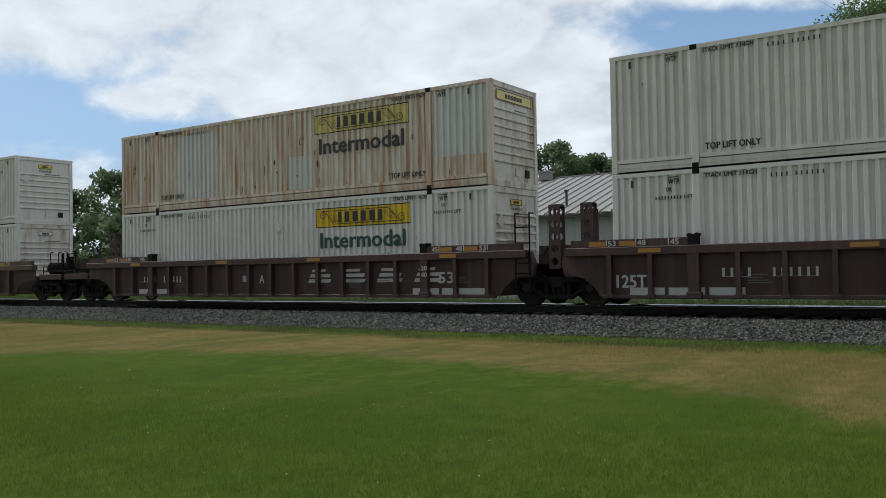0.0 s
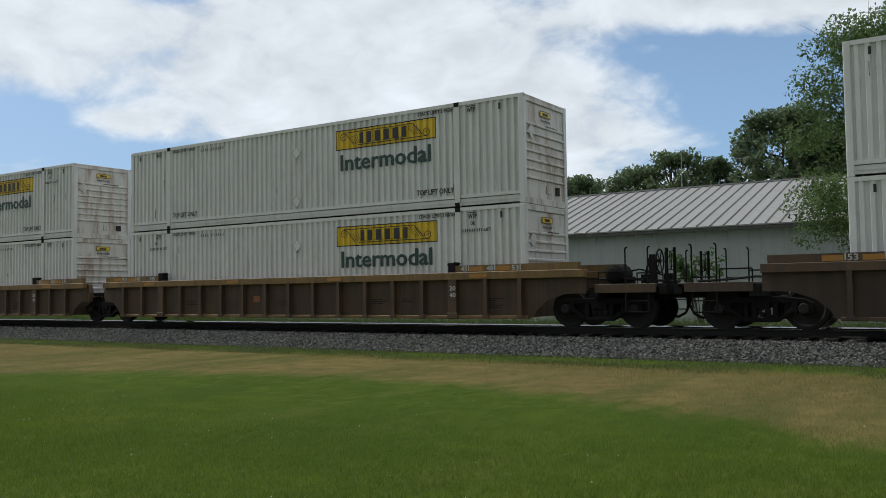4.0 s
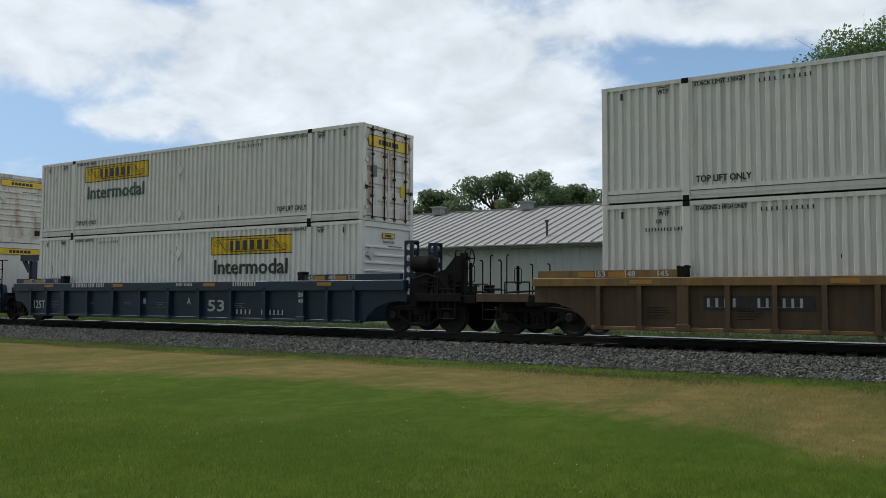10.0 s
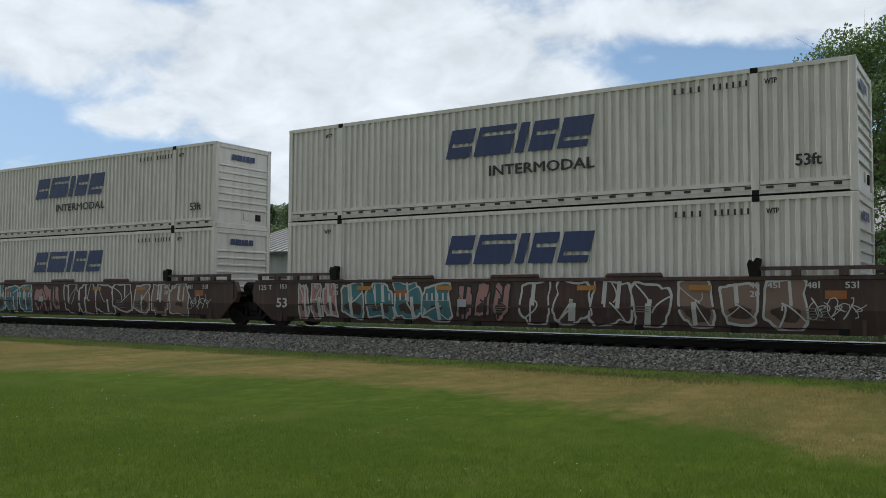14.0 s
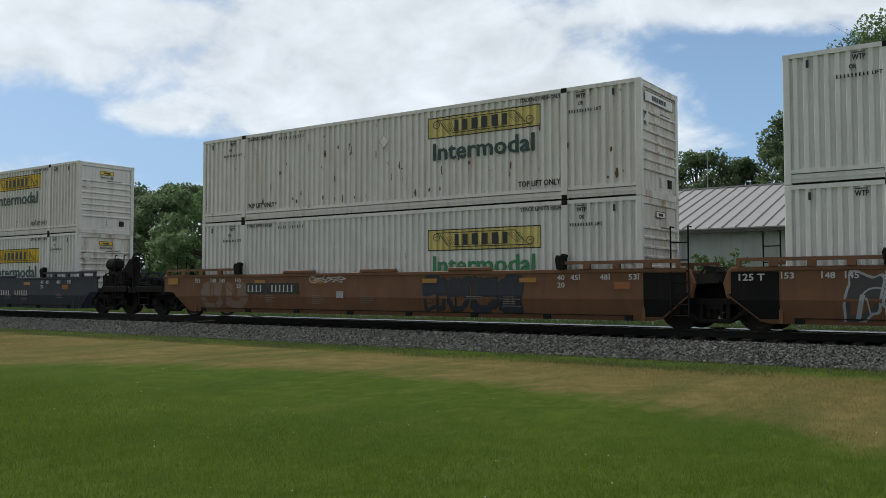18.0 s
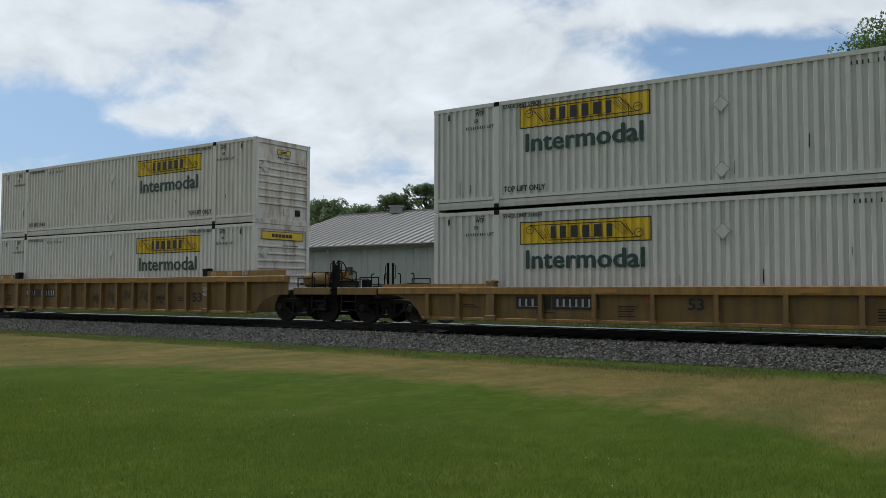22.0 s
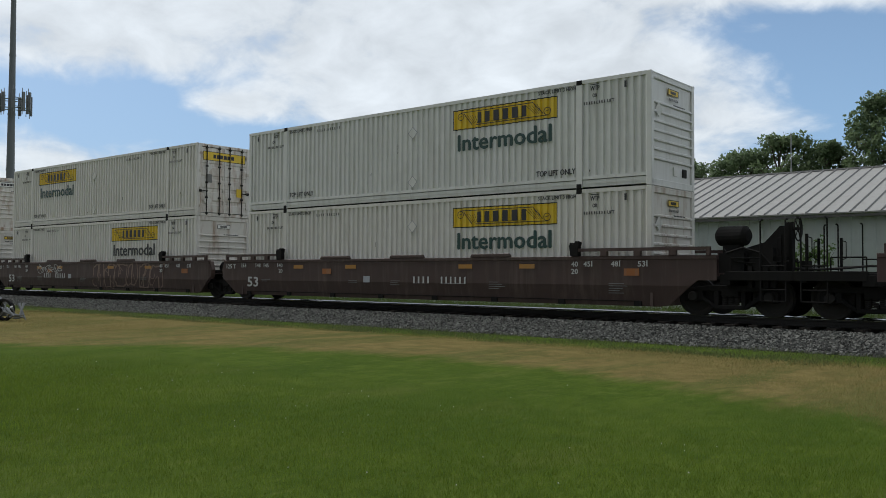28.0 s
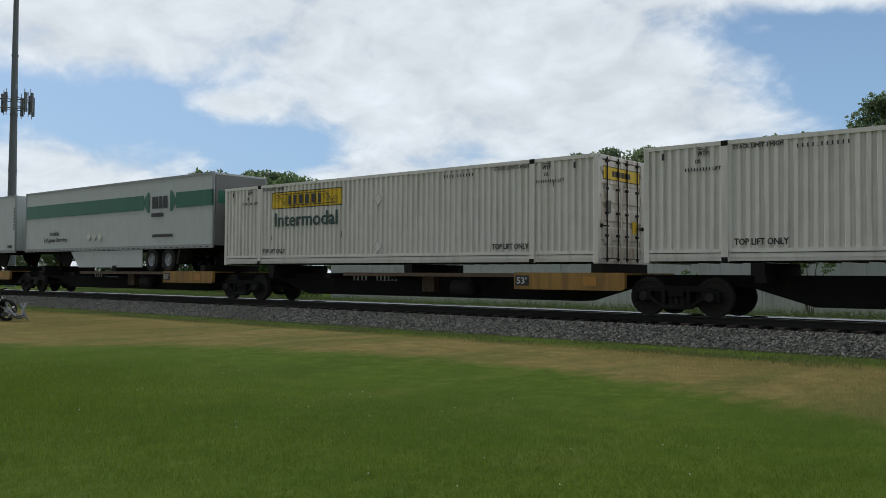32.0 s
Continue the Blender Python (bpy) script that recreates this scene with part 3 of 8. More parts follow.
def build_track():
    bm = bmesh.new()
    xs = [-900, -300, -120, -60] + [-55 + 1.5 * k for k in range(42)] + [30, 200]
    vs = [-3.9, -3.75, -3.1, -2.4, -1.75, -0.8, 0, 0.8, 1.75, 2.6, 3.9]
    grid = [[bm.verts.new((x, TRACK_Y + v, bed_height(v) - 0.02 + (0.05 * noise.noise((x * 0.6, v * 1.4, 3)) if abs(v) > 1.2 else 0))) for v in vs] for x in xs]
    for i in range(len(xs) - 1):
        for j in range(len(vs) - 1):
            bm.faces.new((grid[i][j], grid[i + 1][j], grid[i + 1][j + 1], grid[i][j + 1]))
    me = bpy.data.meshes.new("ballast_bed")
    bm.to_mesh(me)
    bm.free()
    me.materials.append(M["gravel"])
    tagged(new("ballast_bed", me), "grey crushed stone track bed", "ballast", kind="structure")
    # loose stones on the near shoulder
    rng = np.random.default_rng(3)
    n = 76000
    x = rng.uniform(-48, 3, n)
    v = np.where(rng.random(n) < 0.88, rng.uniform(-3.72, -1.22, n), rng.uniform(-0.6, 1.9, n))
    cube = np.array([(-1, -1, -1), (1, -1, -1), (1, 1, -1), (-1, 1, -1), (-1, -1, 1), (1, -1, 1), (1, 1, 1), (-1, 1, 1)], float) * 0.5
    quads = np.array([(3, 2, 1, 0), (4, 5, 6, 7), (0, 1, 5, 4), (1, 2, 6, 5), (2, 3, 7, 6), (3, 0, 4, 7)])
    size = rng.uniform(0.020, 0.054, n)[:, None, None] * rng.uniform(0.6, 1.2, (n, 1, 3))
    co = (cube[None] + rng.normal(0, 0.13, (n, 8, 3))) * size
    a, b = rng.uniform(0, 6.283, n), rng.uniform(-0.9, 0.9, n)
    ca, sa, cb, sb = np.cos(a)[:, None], np.sin(a)[:, None], np.cos(b)[:, None], np.sin(b)[:, None]
    cx, cy, cz = co[..., 0], co[..., 1] * cb - co[..., 2] * sb, co[..., 1] * sb + co[..., 2] * cb
    cx, cy = cx * ca - cy * sa, cx * sa + cy * ca
    z = np.array([bed_height(q) for q in v]) + rng.uniform(-0.01, 0.03, n)
    co = np.stack([cx + x[:, None], cy + (TRACK_Y + v)[:, None], cz + z[:, None]], -1).reshape(-1, 3)
    faces = (quads[None] + (np.arange(n) * 8)[:, None, None]).reshape(-1, 4)
    me = bpy.data.meshes.new("ballast_stones")
    me.from_pydata(co.tolist(), [], faces.tolist())
    me.materials.append(M["stone"])
    tagged(new("ballast_stones", me), "angular grey ballast stones of mixed shades", "ballast", kind="stuff")

    def rail_profile(bm):
        prof = [(-0.07, -0.17), (0.07, -0.17), (0.07, -0.155), (0.012, -0.13), (0.010, -0.055), (0.036, -0.042), (0.036, -0.006), (0.030, 0.0),
                (-0.030, 0.0), (-0.036, -0.006), (-0.036, -0.042), (-0.010, -0.055), (-0.012, -0.13), (-0.07, -0.155)]
        a = [bm.verts.new((-900, y, z)) for y, z in prof]
        b = [bm.verts.new((200, y, z)) for y, z in prof]
        for i in range(len(prof)):
            bm.faces.new((a[i], a[(i + 1) % len(prof)], b[(i + 1) % len(prof)], b[i]))

    def tread(bm, inner=1):
        prof = [(-0.030, 0.0012), (0.026, 0.0012), (0.033, -0.002), (0.0364, -0.009), (0.0376, -0.038), (0.034, -0.039), (0.026, -0.004), (-0.030, -0.002)]
        prof = [(y * inner, z) for y, z in prof]
        a = [bm.verts.new((-900, y, z)) for y, z in prof]
        c = [bm.verts.new((200, y, z)) for y, z in prof]
        for i in range(len(prof)):
            bm.faces.new((a[i], a[(i + 1) % len(prof)], c[(i + 1) % len(prof)], c[i]))
    for side in (-0.753, 0.753):
        rail = thing("rail", "worn steel rail with a bright running surface", "rail", "rails of the track", pose(0, TRACK_Y + side, RAIL_Z))
        piece("rail_body", "rail_body", "grey_iron", rail_profile, rail)
        piece("running_surface", ("tread", side > 0), "worn_tread", lambda bm, side=side: tread(bm, -1 if side > 0 else 1), rail, label="bright polished rail head")

    def tie(bm):
        box(bm, -0.11, 0.11, -1.3, 1.3, -0.17, 0)

    def plate(bm):
        box(bm, -0.09, 0.09, -0.17, 0.17, 0, 0.016)
        for sx in (-0.05, 0.05):
            for sy in (-0.1, 0.1):
                box(bm, sx - 0.012, sx + 0.012, sy - 0.012, sy + 0.012, 0.016, 0.05)
    for k in range(100):
        x = -54 + 0.57 * k
        t = thing("railway_tie", "dark creosoted wooden railway tie in the ballast", "railway tie", "ties of the track", pose(x, TRACK_Y, 0.36, 0, 0, random.uniform(-0.6, 0.6)))
        piece("tie_timber", "tie", "tie_wood", tie, t, bevel=0.012)
        for side in (-0.753,):
            piece("tie_plate", "tie_plate", "grey_iron", plate, t, pose(0, side, 0))


# ---------------------------------------------------------------- the barn behind the track
BARN_X0, BARN_X1, BARN_Y0, BARN_Y1 = -36.9, 9.0, 34.0, 49.0
BARN_EAVE, BARN_RIDGE = 3.93, 6.3


def build_barn():
    barn = thing("metal_barn", "long pale metal barn with a ribbed roof behind the track", "building")
    mid = (BARN_Y0 + BARN_Y1) / 2

    def ribbed(bm, x0, x1, y, out, z0, z1, step=0.42):
        xs = []
        x = x0
        while x < x1 - 0.05:
            xs += [(x, 0.0), (x + step - 0.075, 0.0), (x + step - 0.055, 0.022), (x + step - 0.02, 0.022)]
            x += step
        xs.append((x1, 0.0))
        prev = None
        for px, d in xs:
            cur = [bm.verts.new((px, y + out * d, z)) for z in (z0, z1)]
            if prev:
                bm.faces.new((prev[0], cur[0], cur[1], prev[1]))
            prev = cur

    bm = bmesh.new()
    ribbed(bm, BARN_X0, BARN_X1, BARN_Y0, -1, 0, BARN_EAVE)
    part("front_wall", bm, "barn_wall", barn, "pale grey ribbed metal siding")
    bm = bmesh.new()
    box(bm, BARN_X0, BARN_X1, BARN_Y0 + 0.03, BARN_Y0 + 0.15, 0, BARN_EAVE - 0.03)
    part("wall_frame", bm, "gutter", barn)
    bm = bmesh.new()
    ribbed(bm, BARN_X0, BARN_X1, BARN_Y1, 1, 0, BARN_EAVE)
    part("back_wall", bm, "barn_wall", barn)
    for x in (BARN_X0, BARN_X1 - 0.12):
        bm = bmesh.new()
        v0 = [(BARN_Y0 + 0.02, 0), (BARN_Y1 - 0.02, 0), (BARN_Y1 - 0.02, BARN_EAVE), (mid, BARN_RIDGE - 0.06), (BARN_Y0 + 0.02, BARN_EAVE)]
        a = [bm.verts.new((x, y, z)) for y, z in v0]
        b = [bm.verts.new((x + 0.12, y, z)) for y, z in v0]
        bm.faces.new(a)
        bm.faces.new(b[::-1])
        for i in range(5):
            bm.faces.new((a[i], a[(i + 1) % 5], b[(i + 1) % 5], b[i]))
        part("gable_wall", bm, "barn_wall", barn)
    over, rise = 0.35, (BARN_RIDGE - BARN_EAVE) / (mid - BARN_Y0)
    for s in (-1, 1):
        bm = bmesh.new()
        ye = mid + s * (mid - BARN_Y0 + over)
        ze = BARN_EAVE - rise * over
        v = [(BARN_X0 - 0.3, ye, ze), (BARN_X1 + 0.3, ye, ze), (BARN_X1 + 0.3, mid, BARN_RIDGE), (BARN_X0 - 0.3, mid, BARN_RIDGE)]
        lo = [bm.verts.new(p) for p in v]
        hi = [bm.verts.new((x, y, z + 0.05)) for x, y, z in v]
        bm.faces.new(lo)
        bm.faces.new(hi)
        for i in range(4):
            bm.faces.new((lo[i], lo[(i + 1) % 4], hi[(i + 1) % 4], hi[i]))
        roof = part("roof", bm, "barn_roof", barn, "weathered light grey metal roof")
        if s < 0:
            def seam(bm):
                a, b = Vector((0, ye, ze + 0.05)), Vector((0, mid, BARN_RIDGE + 0.05))
                for p, q in ((-0.025, 0.025),):
                    vs = [bm.verts.new((dx, c.y, c.z + dz)) for c in (a, b) for dx, dz in ((p - 0.012, 0), (p + 0.012, 0.055), (q - 0.012, 0.055), (q + 0.012, 0))]
                    for i in range(3):
                        bm.faces.new((vs[i], vs[i + 1], vs[i + 5], vs[i + 4]))
                    bm.faces.new((vs[0], vs[1], vs[2], vs[3]))
            n = int((BARN_X1 - BARN_X0) / 0.52)
            for k in range(n + 1):
                piece("roof_seam", "roof_seam", "seam_shade_steel", seam, roof, pose(BARN_X0 + 0.1 + 0.52 * k, 0, 0))
    bm = bmesh.new()
    box(bm, BARN_X0 - 0.3, BARN_X1 + 0.3, BARN_Y0 - over - 0.10, BARN_Y0 - over + 0.01, BARN_EAVE - 0.25, BARN_EAVE - 0.15)
    part("gutter", bm, "gutter", barn, "dark eaves gutter")
    bm = bmesh.new()
    box(bm, BARN_X0 - 0.3, BARN_X1 + 0.3, mid - 0.16, mid + 0.16, BARN_RIDGE + 0.03, BARN_RIDGE + 0.09)
    part("ridge_cap", bm, "barn_roof", barn)
    for x in (-32.2, -26.95, -21.3):
        bm = bmesh.new()
        box(bm, x - 0.28, x + 0.28, mid - 0.75, mid - 0.2, BARN_RIDGE - 0.1, BARN_RIDGE + 0.3)
        box(bm, x - 0.36, x + 0.36, mid - 0.83, mid - 0.12, BARN_RIDGE + 0.3, BARN_RIDGE + 0.38)
        part("roof_vent", bm, "barn_roof", barn)
    bm = bmesh.new()
    rod(bm, (-17.1, BARN_Y0 + 0.9, BARN_EAVE + 0.2), (-17.1, BARN_Y0 + 0.9, BARN_EAVE + 1.0), 0.06)
    rod(bm, (-17.1, BARN_Y0 + 0.9, BARN_EAVE + 1.0), (-17.1, BARN_Y0 + 0.9, BARN_EAVE + 1.08), 0.11)
    part("vent_pipe", bm, "gutter", barn)
    for x in (-21.4, -12.0, -31.0):
        bm = bmesh.new()
        path_rod(bm, [(x, BARN_Y0 - over - 0.03, BARN_EAVE - 0.25), (x, BARN_Y0 - 0.12, BARN_EAVE - 0.55), (x, BARN_Y0 - 0.08, 0.3)], 0.04)
        part("downpipe", bm, "barn_wall", barn)
    bm = bmesh.new()
    box(bm, -29.9, -29.5, BARN_Y0 - 0.16, BARN_Y0 - 0.03, 2.35, 2.75)
    part("wall_lamp", bm, "gutter", barn)
    mast = thing("radio_mast", "thin grey radio mast behind the barn roof", "antenna")
    bm = bmesh.new()
    mx, my = -16.0, 49.8
    rod(bm, (mx, my, 0), (mx, my, 7.6), 0.045)
    rod(bm, (mx, my, 7.6), (mx, my, 9.6), 0.025)
    part("pole", bm, "galvanised", mast)


# ---------------------------------------------------------------- trees
def leaf_cloud(centres, count, size, rng, flat=0.6, hang=0.0):
    """Many small leaf sprays about the given (centre, radius) clumps."""
    c = np.array([p for p, _ in centres])
    r = np.array([q for _, q in centres])
    pick = rng.choice(len(c), count, p=r ** 2 / (r ** 2).sum())
    d = rng.normal(0, 1, (count, 3))
    d /= np.linalg.norm(d, axis=1)[:, None]
    rad = r[pick] * (0.45 + 0.62 * rng.random(count) ** 0.6)
    pos = c[pick] + d * rad[:, None] * (1, 1, 0.8)
    u = rng.normal(0, 1, (count, 3))
    u /= np.linalg.norm(u, axis=1)[:, None]
    w = rng.normal(0, 1, (count, 3)) * (1, 1, flat)
    w -= u * (w * u).sum(1)[:, None]
    w /= np.linalg.norm(w, axis=1)[:, None]
    s = size * (0.5 + rng.random(count))[:, None]
    u, w = u * s, w * s * 0.55
    w *= np.sign((np.cross(u, w) * (d + np.array((0, 0, 0.3)))).sum(1) + 1e-12)[:, None]
    co = np.stack([pos - u, pos - w * 0.9 + u * 0.1, pos + u, pos + w + u * 0.15], 1).reshape(-1, 3)
    face = np.cross(u, w)
    face /= np.linalg.norm(face, axis=1)[:, None]
    bent = d * 0.8 + face * 0.5 + np.array((0, 0, 0.35))
    bent /= np.linalg.norm(bent, axis=1)[:, None]
    return co, np.arange(4 * count).reshape(-1, 4), np.repeat(bent, 4, 0)


def tree(label, x, y, height, spread, leaf, count, size, seed, trunk=0.22, bare=0.25, clumps=26, lift=0.62, group="trees behind the track", clump=(0.13, 0.25), bough=1):
    rng = np.random.default_rng(seed)
    t = thing("tree", label, "tree", group, pose(x, y, 0))
    bm = bmesh.new()
    top = height * 0.78
    points = [(0.0, 0.0, -0.1)]
    for k in range(1, 6):
        points.append((points[-1][0] + rng.normal(0, 0.12), points[-1][1] + rng.normal(0, 0.12), top * k / 5))
    for k, (a, b) in enumerate(zip(points, points[1:])):
        rod(bm, a, b, trunk * (1 - k * 0.17), 7, trunk * (1 - (k + 1) * 0.17))
    part("trunk", bm, "bark", t)
    bm = bmesh.new()
    centres = []
    for k in range(clumps):
        h = height * (bare + (1 - bare) * rng.random() ** 0.85)
        f = (h / height - bare) / (1 - bare)
        wide = spread * math.sqrt(max(1 - abs(f - 0.38) ** 2 / lift ** 2, 0.06))
        a = rng.random() * 6.283
        q = wide * (0.35 + 0.6 * rng.random())
        c = np.array((math.cos(a) * q, math.sin(a) * q, min(h, height * 0.94)))
        rad = spread * rng.uniform(*clump)
        centres.append((c, rad))
        rise = 5 * min(max((h - 0.5 * q) / top, 0.12), 0.96)
        base = Vector(points[int(rise)]).lerp(Vector(points[int(rise) + 1]), rise - int(rise))
        if k % bough:
            continue
        mid_ = base.lerp(Vector(c), 0.55) + Vector((0, 0, -0.12 * q))
        rod(bm, base, mid_, trunk * 0.36, 5, trunk * 0.22)
        rod(bm, mid_, c, trunk * 0.22, 5, trunk * 0.06)
        for _ in range(3):
            e = Vector(c) + Vector(rng.normal(0, 1, 3)) * rad * 0.6
            rod(bm, mid_.lerp(Vector(c), 0.6), e, trunk * 0.08, 4, trunk * 0.03)
    centres.append((np.array((points[-1][0], points[-1][1], height * 0.9)), spread * 0.25))
    part("branch_frame", bm, "bark", t)
    co, faces, bent = leaf_cloud(centres, count, size, rng)
    me = bpy.data.meshes.new("crown")
    me.from_pydata(co.tolist(), [], faces.tolist())
    me.normals_split_custom_set(bent.tolist())
    me.materials.append(M[leaf])
    crown = new("crown", me)
    crown.parent = t
    return t


def polar(az, r):
    return r * math.sin(radians(az)), r * math.cos(radians(az))


def build_trees():
    far = "tall leafy green tree beyond the track"
    # a belt to the left of the barn
    for i, (az, r, h, s, kind) in enumerate((
        (-63.5, 92, 6.5, 3.6, "leaf_mid"), (-60.5, 95, 7.2, 4.0, "leaf_dark"), (-57.6, 84, 9.0, 4.2, "leaf_mid"), (-55.0, 80, 10.6, 4.4, "leaf_dark"),
        (-53.4, 72, 9.0, 3.6, "leaf_mid"), (-52.0, 76, 10.4, 3.8, "leaf_dark"), (-66.5, 110, 7.5, 4.5, "leaf_dark"), (-69.5, 110, 8.2, 4.5, "leaf_mid"))):
        x, y = polar(az, r)
        tree(far, x, y, h, s, kind, 9000, 0.17, 100 + i, bare=0.06, clumps=80, bough=2)
    x, y = polar(-50.6, 54)
    tree("broad light green bush beside the barn", x, y, 7.6, 2.9, "leaf_bush", 16000, 0.11, 150, bare=0.02, clumps=110, lift=0.8, bough=4)
    # behind the barn
    for i, (az, r, h, s, kind) in enumerate((
        (-46.4, 84, 9.6, 3.4, "leaf_mid"), (-44.3, 82, 10.2, 3.6, "leaf_dark"), (-42.4, 74, 9.3, 3.4, "leaf_mid"), (-40.6, 84, 9.8, 3.6, "leaf_dark"), (-38.2, 72, 9.7, 2.8, "leaf_mid"), (-36.4, 70, 10.4, 2.8, "leaf_dark"),
        (-33.6, 66, 9.8, 3.0, "leaf_mid"), (-29.6, 64, 10.8, 3.8, "leaf_dark"), (-26.8, 62, 10.6, 3.4, "leaf_mid"), (-24.2, 64, 9.8, 3.2, "leaf_dark"),
        (-20.6, 62, 10.0, 3.6, "leaf_dark"), (-18.2, 60, 10.8, 3.2, "leaf_mid"), (-16.0, 62, 10.4, 3.2, "leaf_dark"))):
        x, y = polar(az, r)
        tree(far, x, y, h, s, kind, 10000, 0.13, 200 + i, bare=0.2, clumps=80, bough=2)
    for i, (az, r, h, s) in enumerate(((-11.5, 60, 13.3, 4.3), (-8.6, 61, 12.2, 4.2), (-6.0, 62, 12.0, 4.6), (-1.0, 62, 12.0, 4.6))):
        x, y = polar(az, r)
        tree("dense dark green broadleaf tree behind the barn", x, y, h, s, "leaf_dark", 30000, 0.13, 300 + i, bare=0.10, clumps=360, lift=0.68, clump=(0.10, 0.17), bough=8)
    # the honey locust between the track and the barn
    x, y = polar(-6.1, 28.5)
    tree("airy honey locust with fine feathery leaves beside the track", x, y, 9.5, 2.8, "leaf_light", 46000, 0.050, 41, trunk=0.11, bare=0.20, clumps=110, lift=0.78, group="", clump=(0.14, 0.32), bough=3)
    shrub("young sapling with feathery leaves beside the barn", -9.6, 31.6, 2.75, 7)
    shrub("young sapling with feathery leaves beside the barn", -14.2, 32.4, 1.7, 8)


def shrub(label, x, y, height, seed):
    rng = np.random.default_rng(seed)
    t = thing("sapling", label, "sapling", "saplings by the barn", pose(x, y, 0))
    bm = bmesh.new()
    centres = []
    for k in range(7):
        a = rng.random() * 6.283
        tip = Vector((math.cos(a) * rng.uniform(0.3, 0.95), math.sin(a) * 0.5, height * rng.uniform(0.72, 1.0)))
        mid_ = tip * 0.5 + Vector((0, 0, height * 0.15))
        rod(bm, (0, 0, -0.05), mid_, 0.02, 5, 0.014)
        rod(bm, mid_, tip, 0.014, 5, 0.006)
        for f in (0.3, 0.55, 0.8, 1.0):
            centres.append((np.array(mid_.lerp(tip, f)) + rng.normal(0, 0.08, 3), 0.2))
    part("stems", bm, "bark", t)
    co, faces, bent = leaf_cloud(centres, 900, 0.07, rng)
    me = bpy.data.meshes.new("leaves")
    me.from_pydata(co.tolist(), [], faces.tolist())
    me.materials.append(M["leaf_light"])
    new("leaves", me).parent = t


# ---------------------------------------------------------------- cell tower
def build_tower():
    x, y = polar(-66.6, 100)
    tower = thing("cell_tower", "tall grey steel monopole with an antenna ring", "cell tower", at=pose(x, y, 0))
    bm = bmesh.new()
    rod(bm, (0, 0, 0), (0, 0, 36), 0.50, 14, 0.20)
    part("pole", bm, "tower_steel", tower, smooth=False)
    for z in (12.0, 17.8, 24, 30):
        bm = bmesh.new()
        rod(bm, (0, 0, z), (0, 0, z + 0.22), 0.53 - 0.008 * z, 14)
        part("flange", bm, "tower_steel", tower)
    bm = bmesh.new()
    for a in range(3):
        p = [Vector((math.cos(radians(120 * a + 30 + s)) * 1.75, math.sin(radians(120 * a + 30 + s)) * 1.75, 0)) for s in (-48, 48)]
        for z in (18.6, 19.5):
            rod(bm, p[0] + Vector((0, 0, z)), p[1] + Vector((0, 0, z)), 0.05, 6)
            rod(bm, (0, 0, z), (p[0] + p[1]) * 0.5 + Vector((0, 0, z)), 0.06, 6)
    part("antenna_frame", bm, "tower_steel", tower)

    def panel(bm):
        box(bm, -0.10, 0.10, -0.15, 0.15, -1.0, 1.0)

    def pipe(bm):
        rod(bm, (0, 0, -1.3), (0, 0, 1.4), 0.04, 6)
    for a in range(12):
        s = radians(30 * a + 12)
        at = pose(math.cos(s) * 1.85, math.sin(s) * 1.85, 19.1 + 0.2 * math.sin(a * 2.4), 0, 0, math.degrees(s))
        piece("antenna_panel", "antenna_panel", "tower_steel", panel, tower, at, bevel=0.02)
        piece("antenna_pipe", "antenna_pipe", "galvanised", pipe, tower, at @ pose(-0.16, 0, 0))


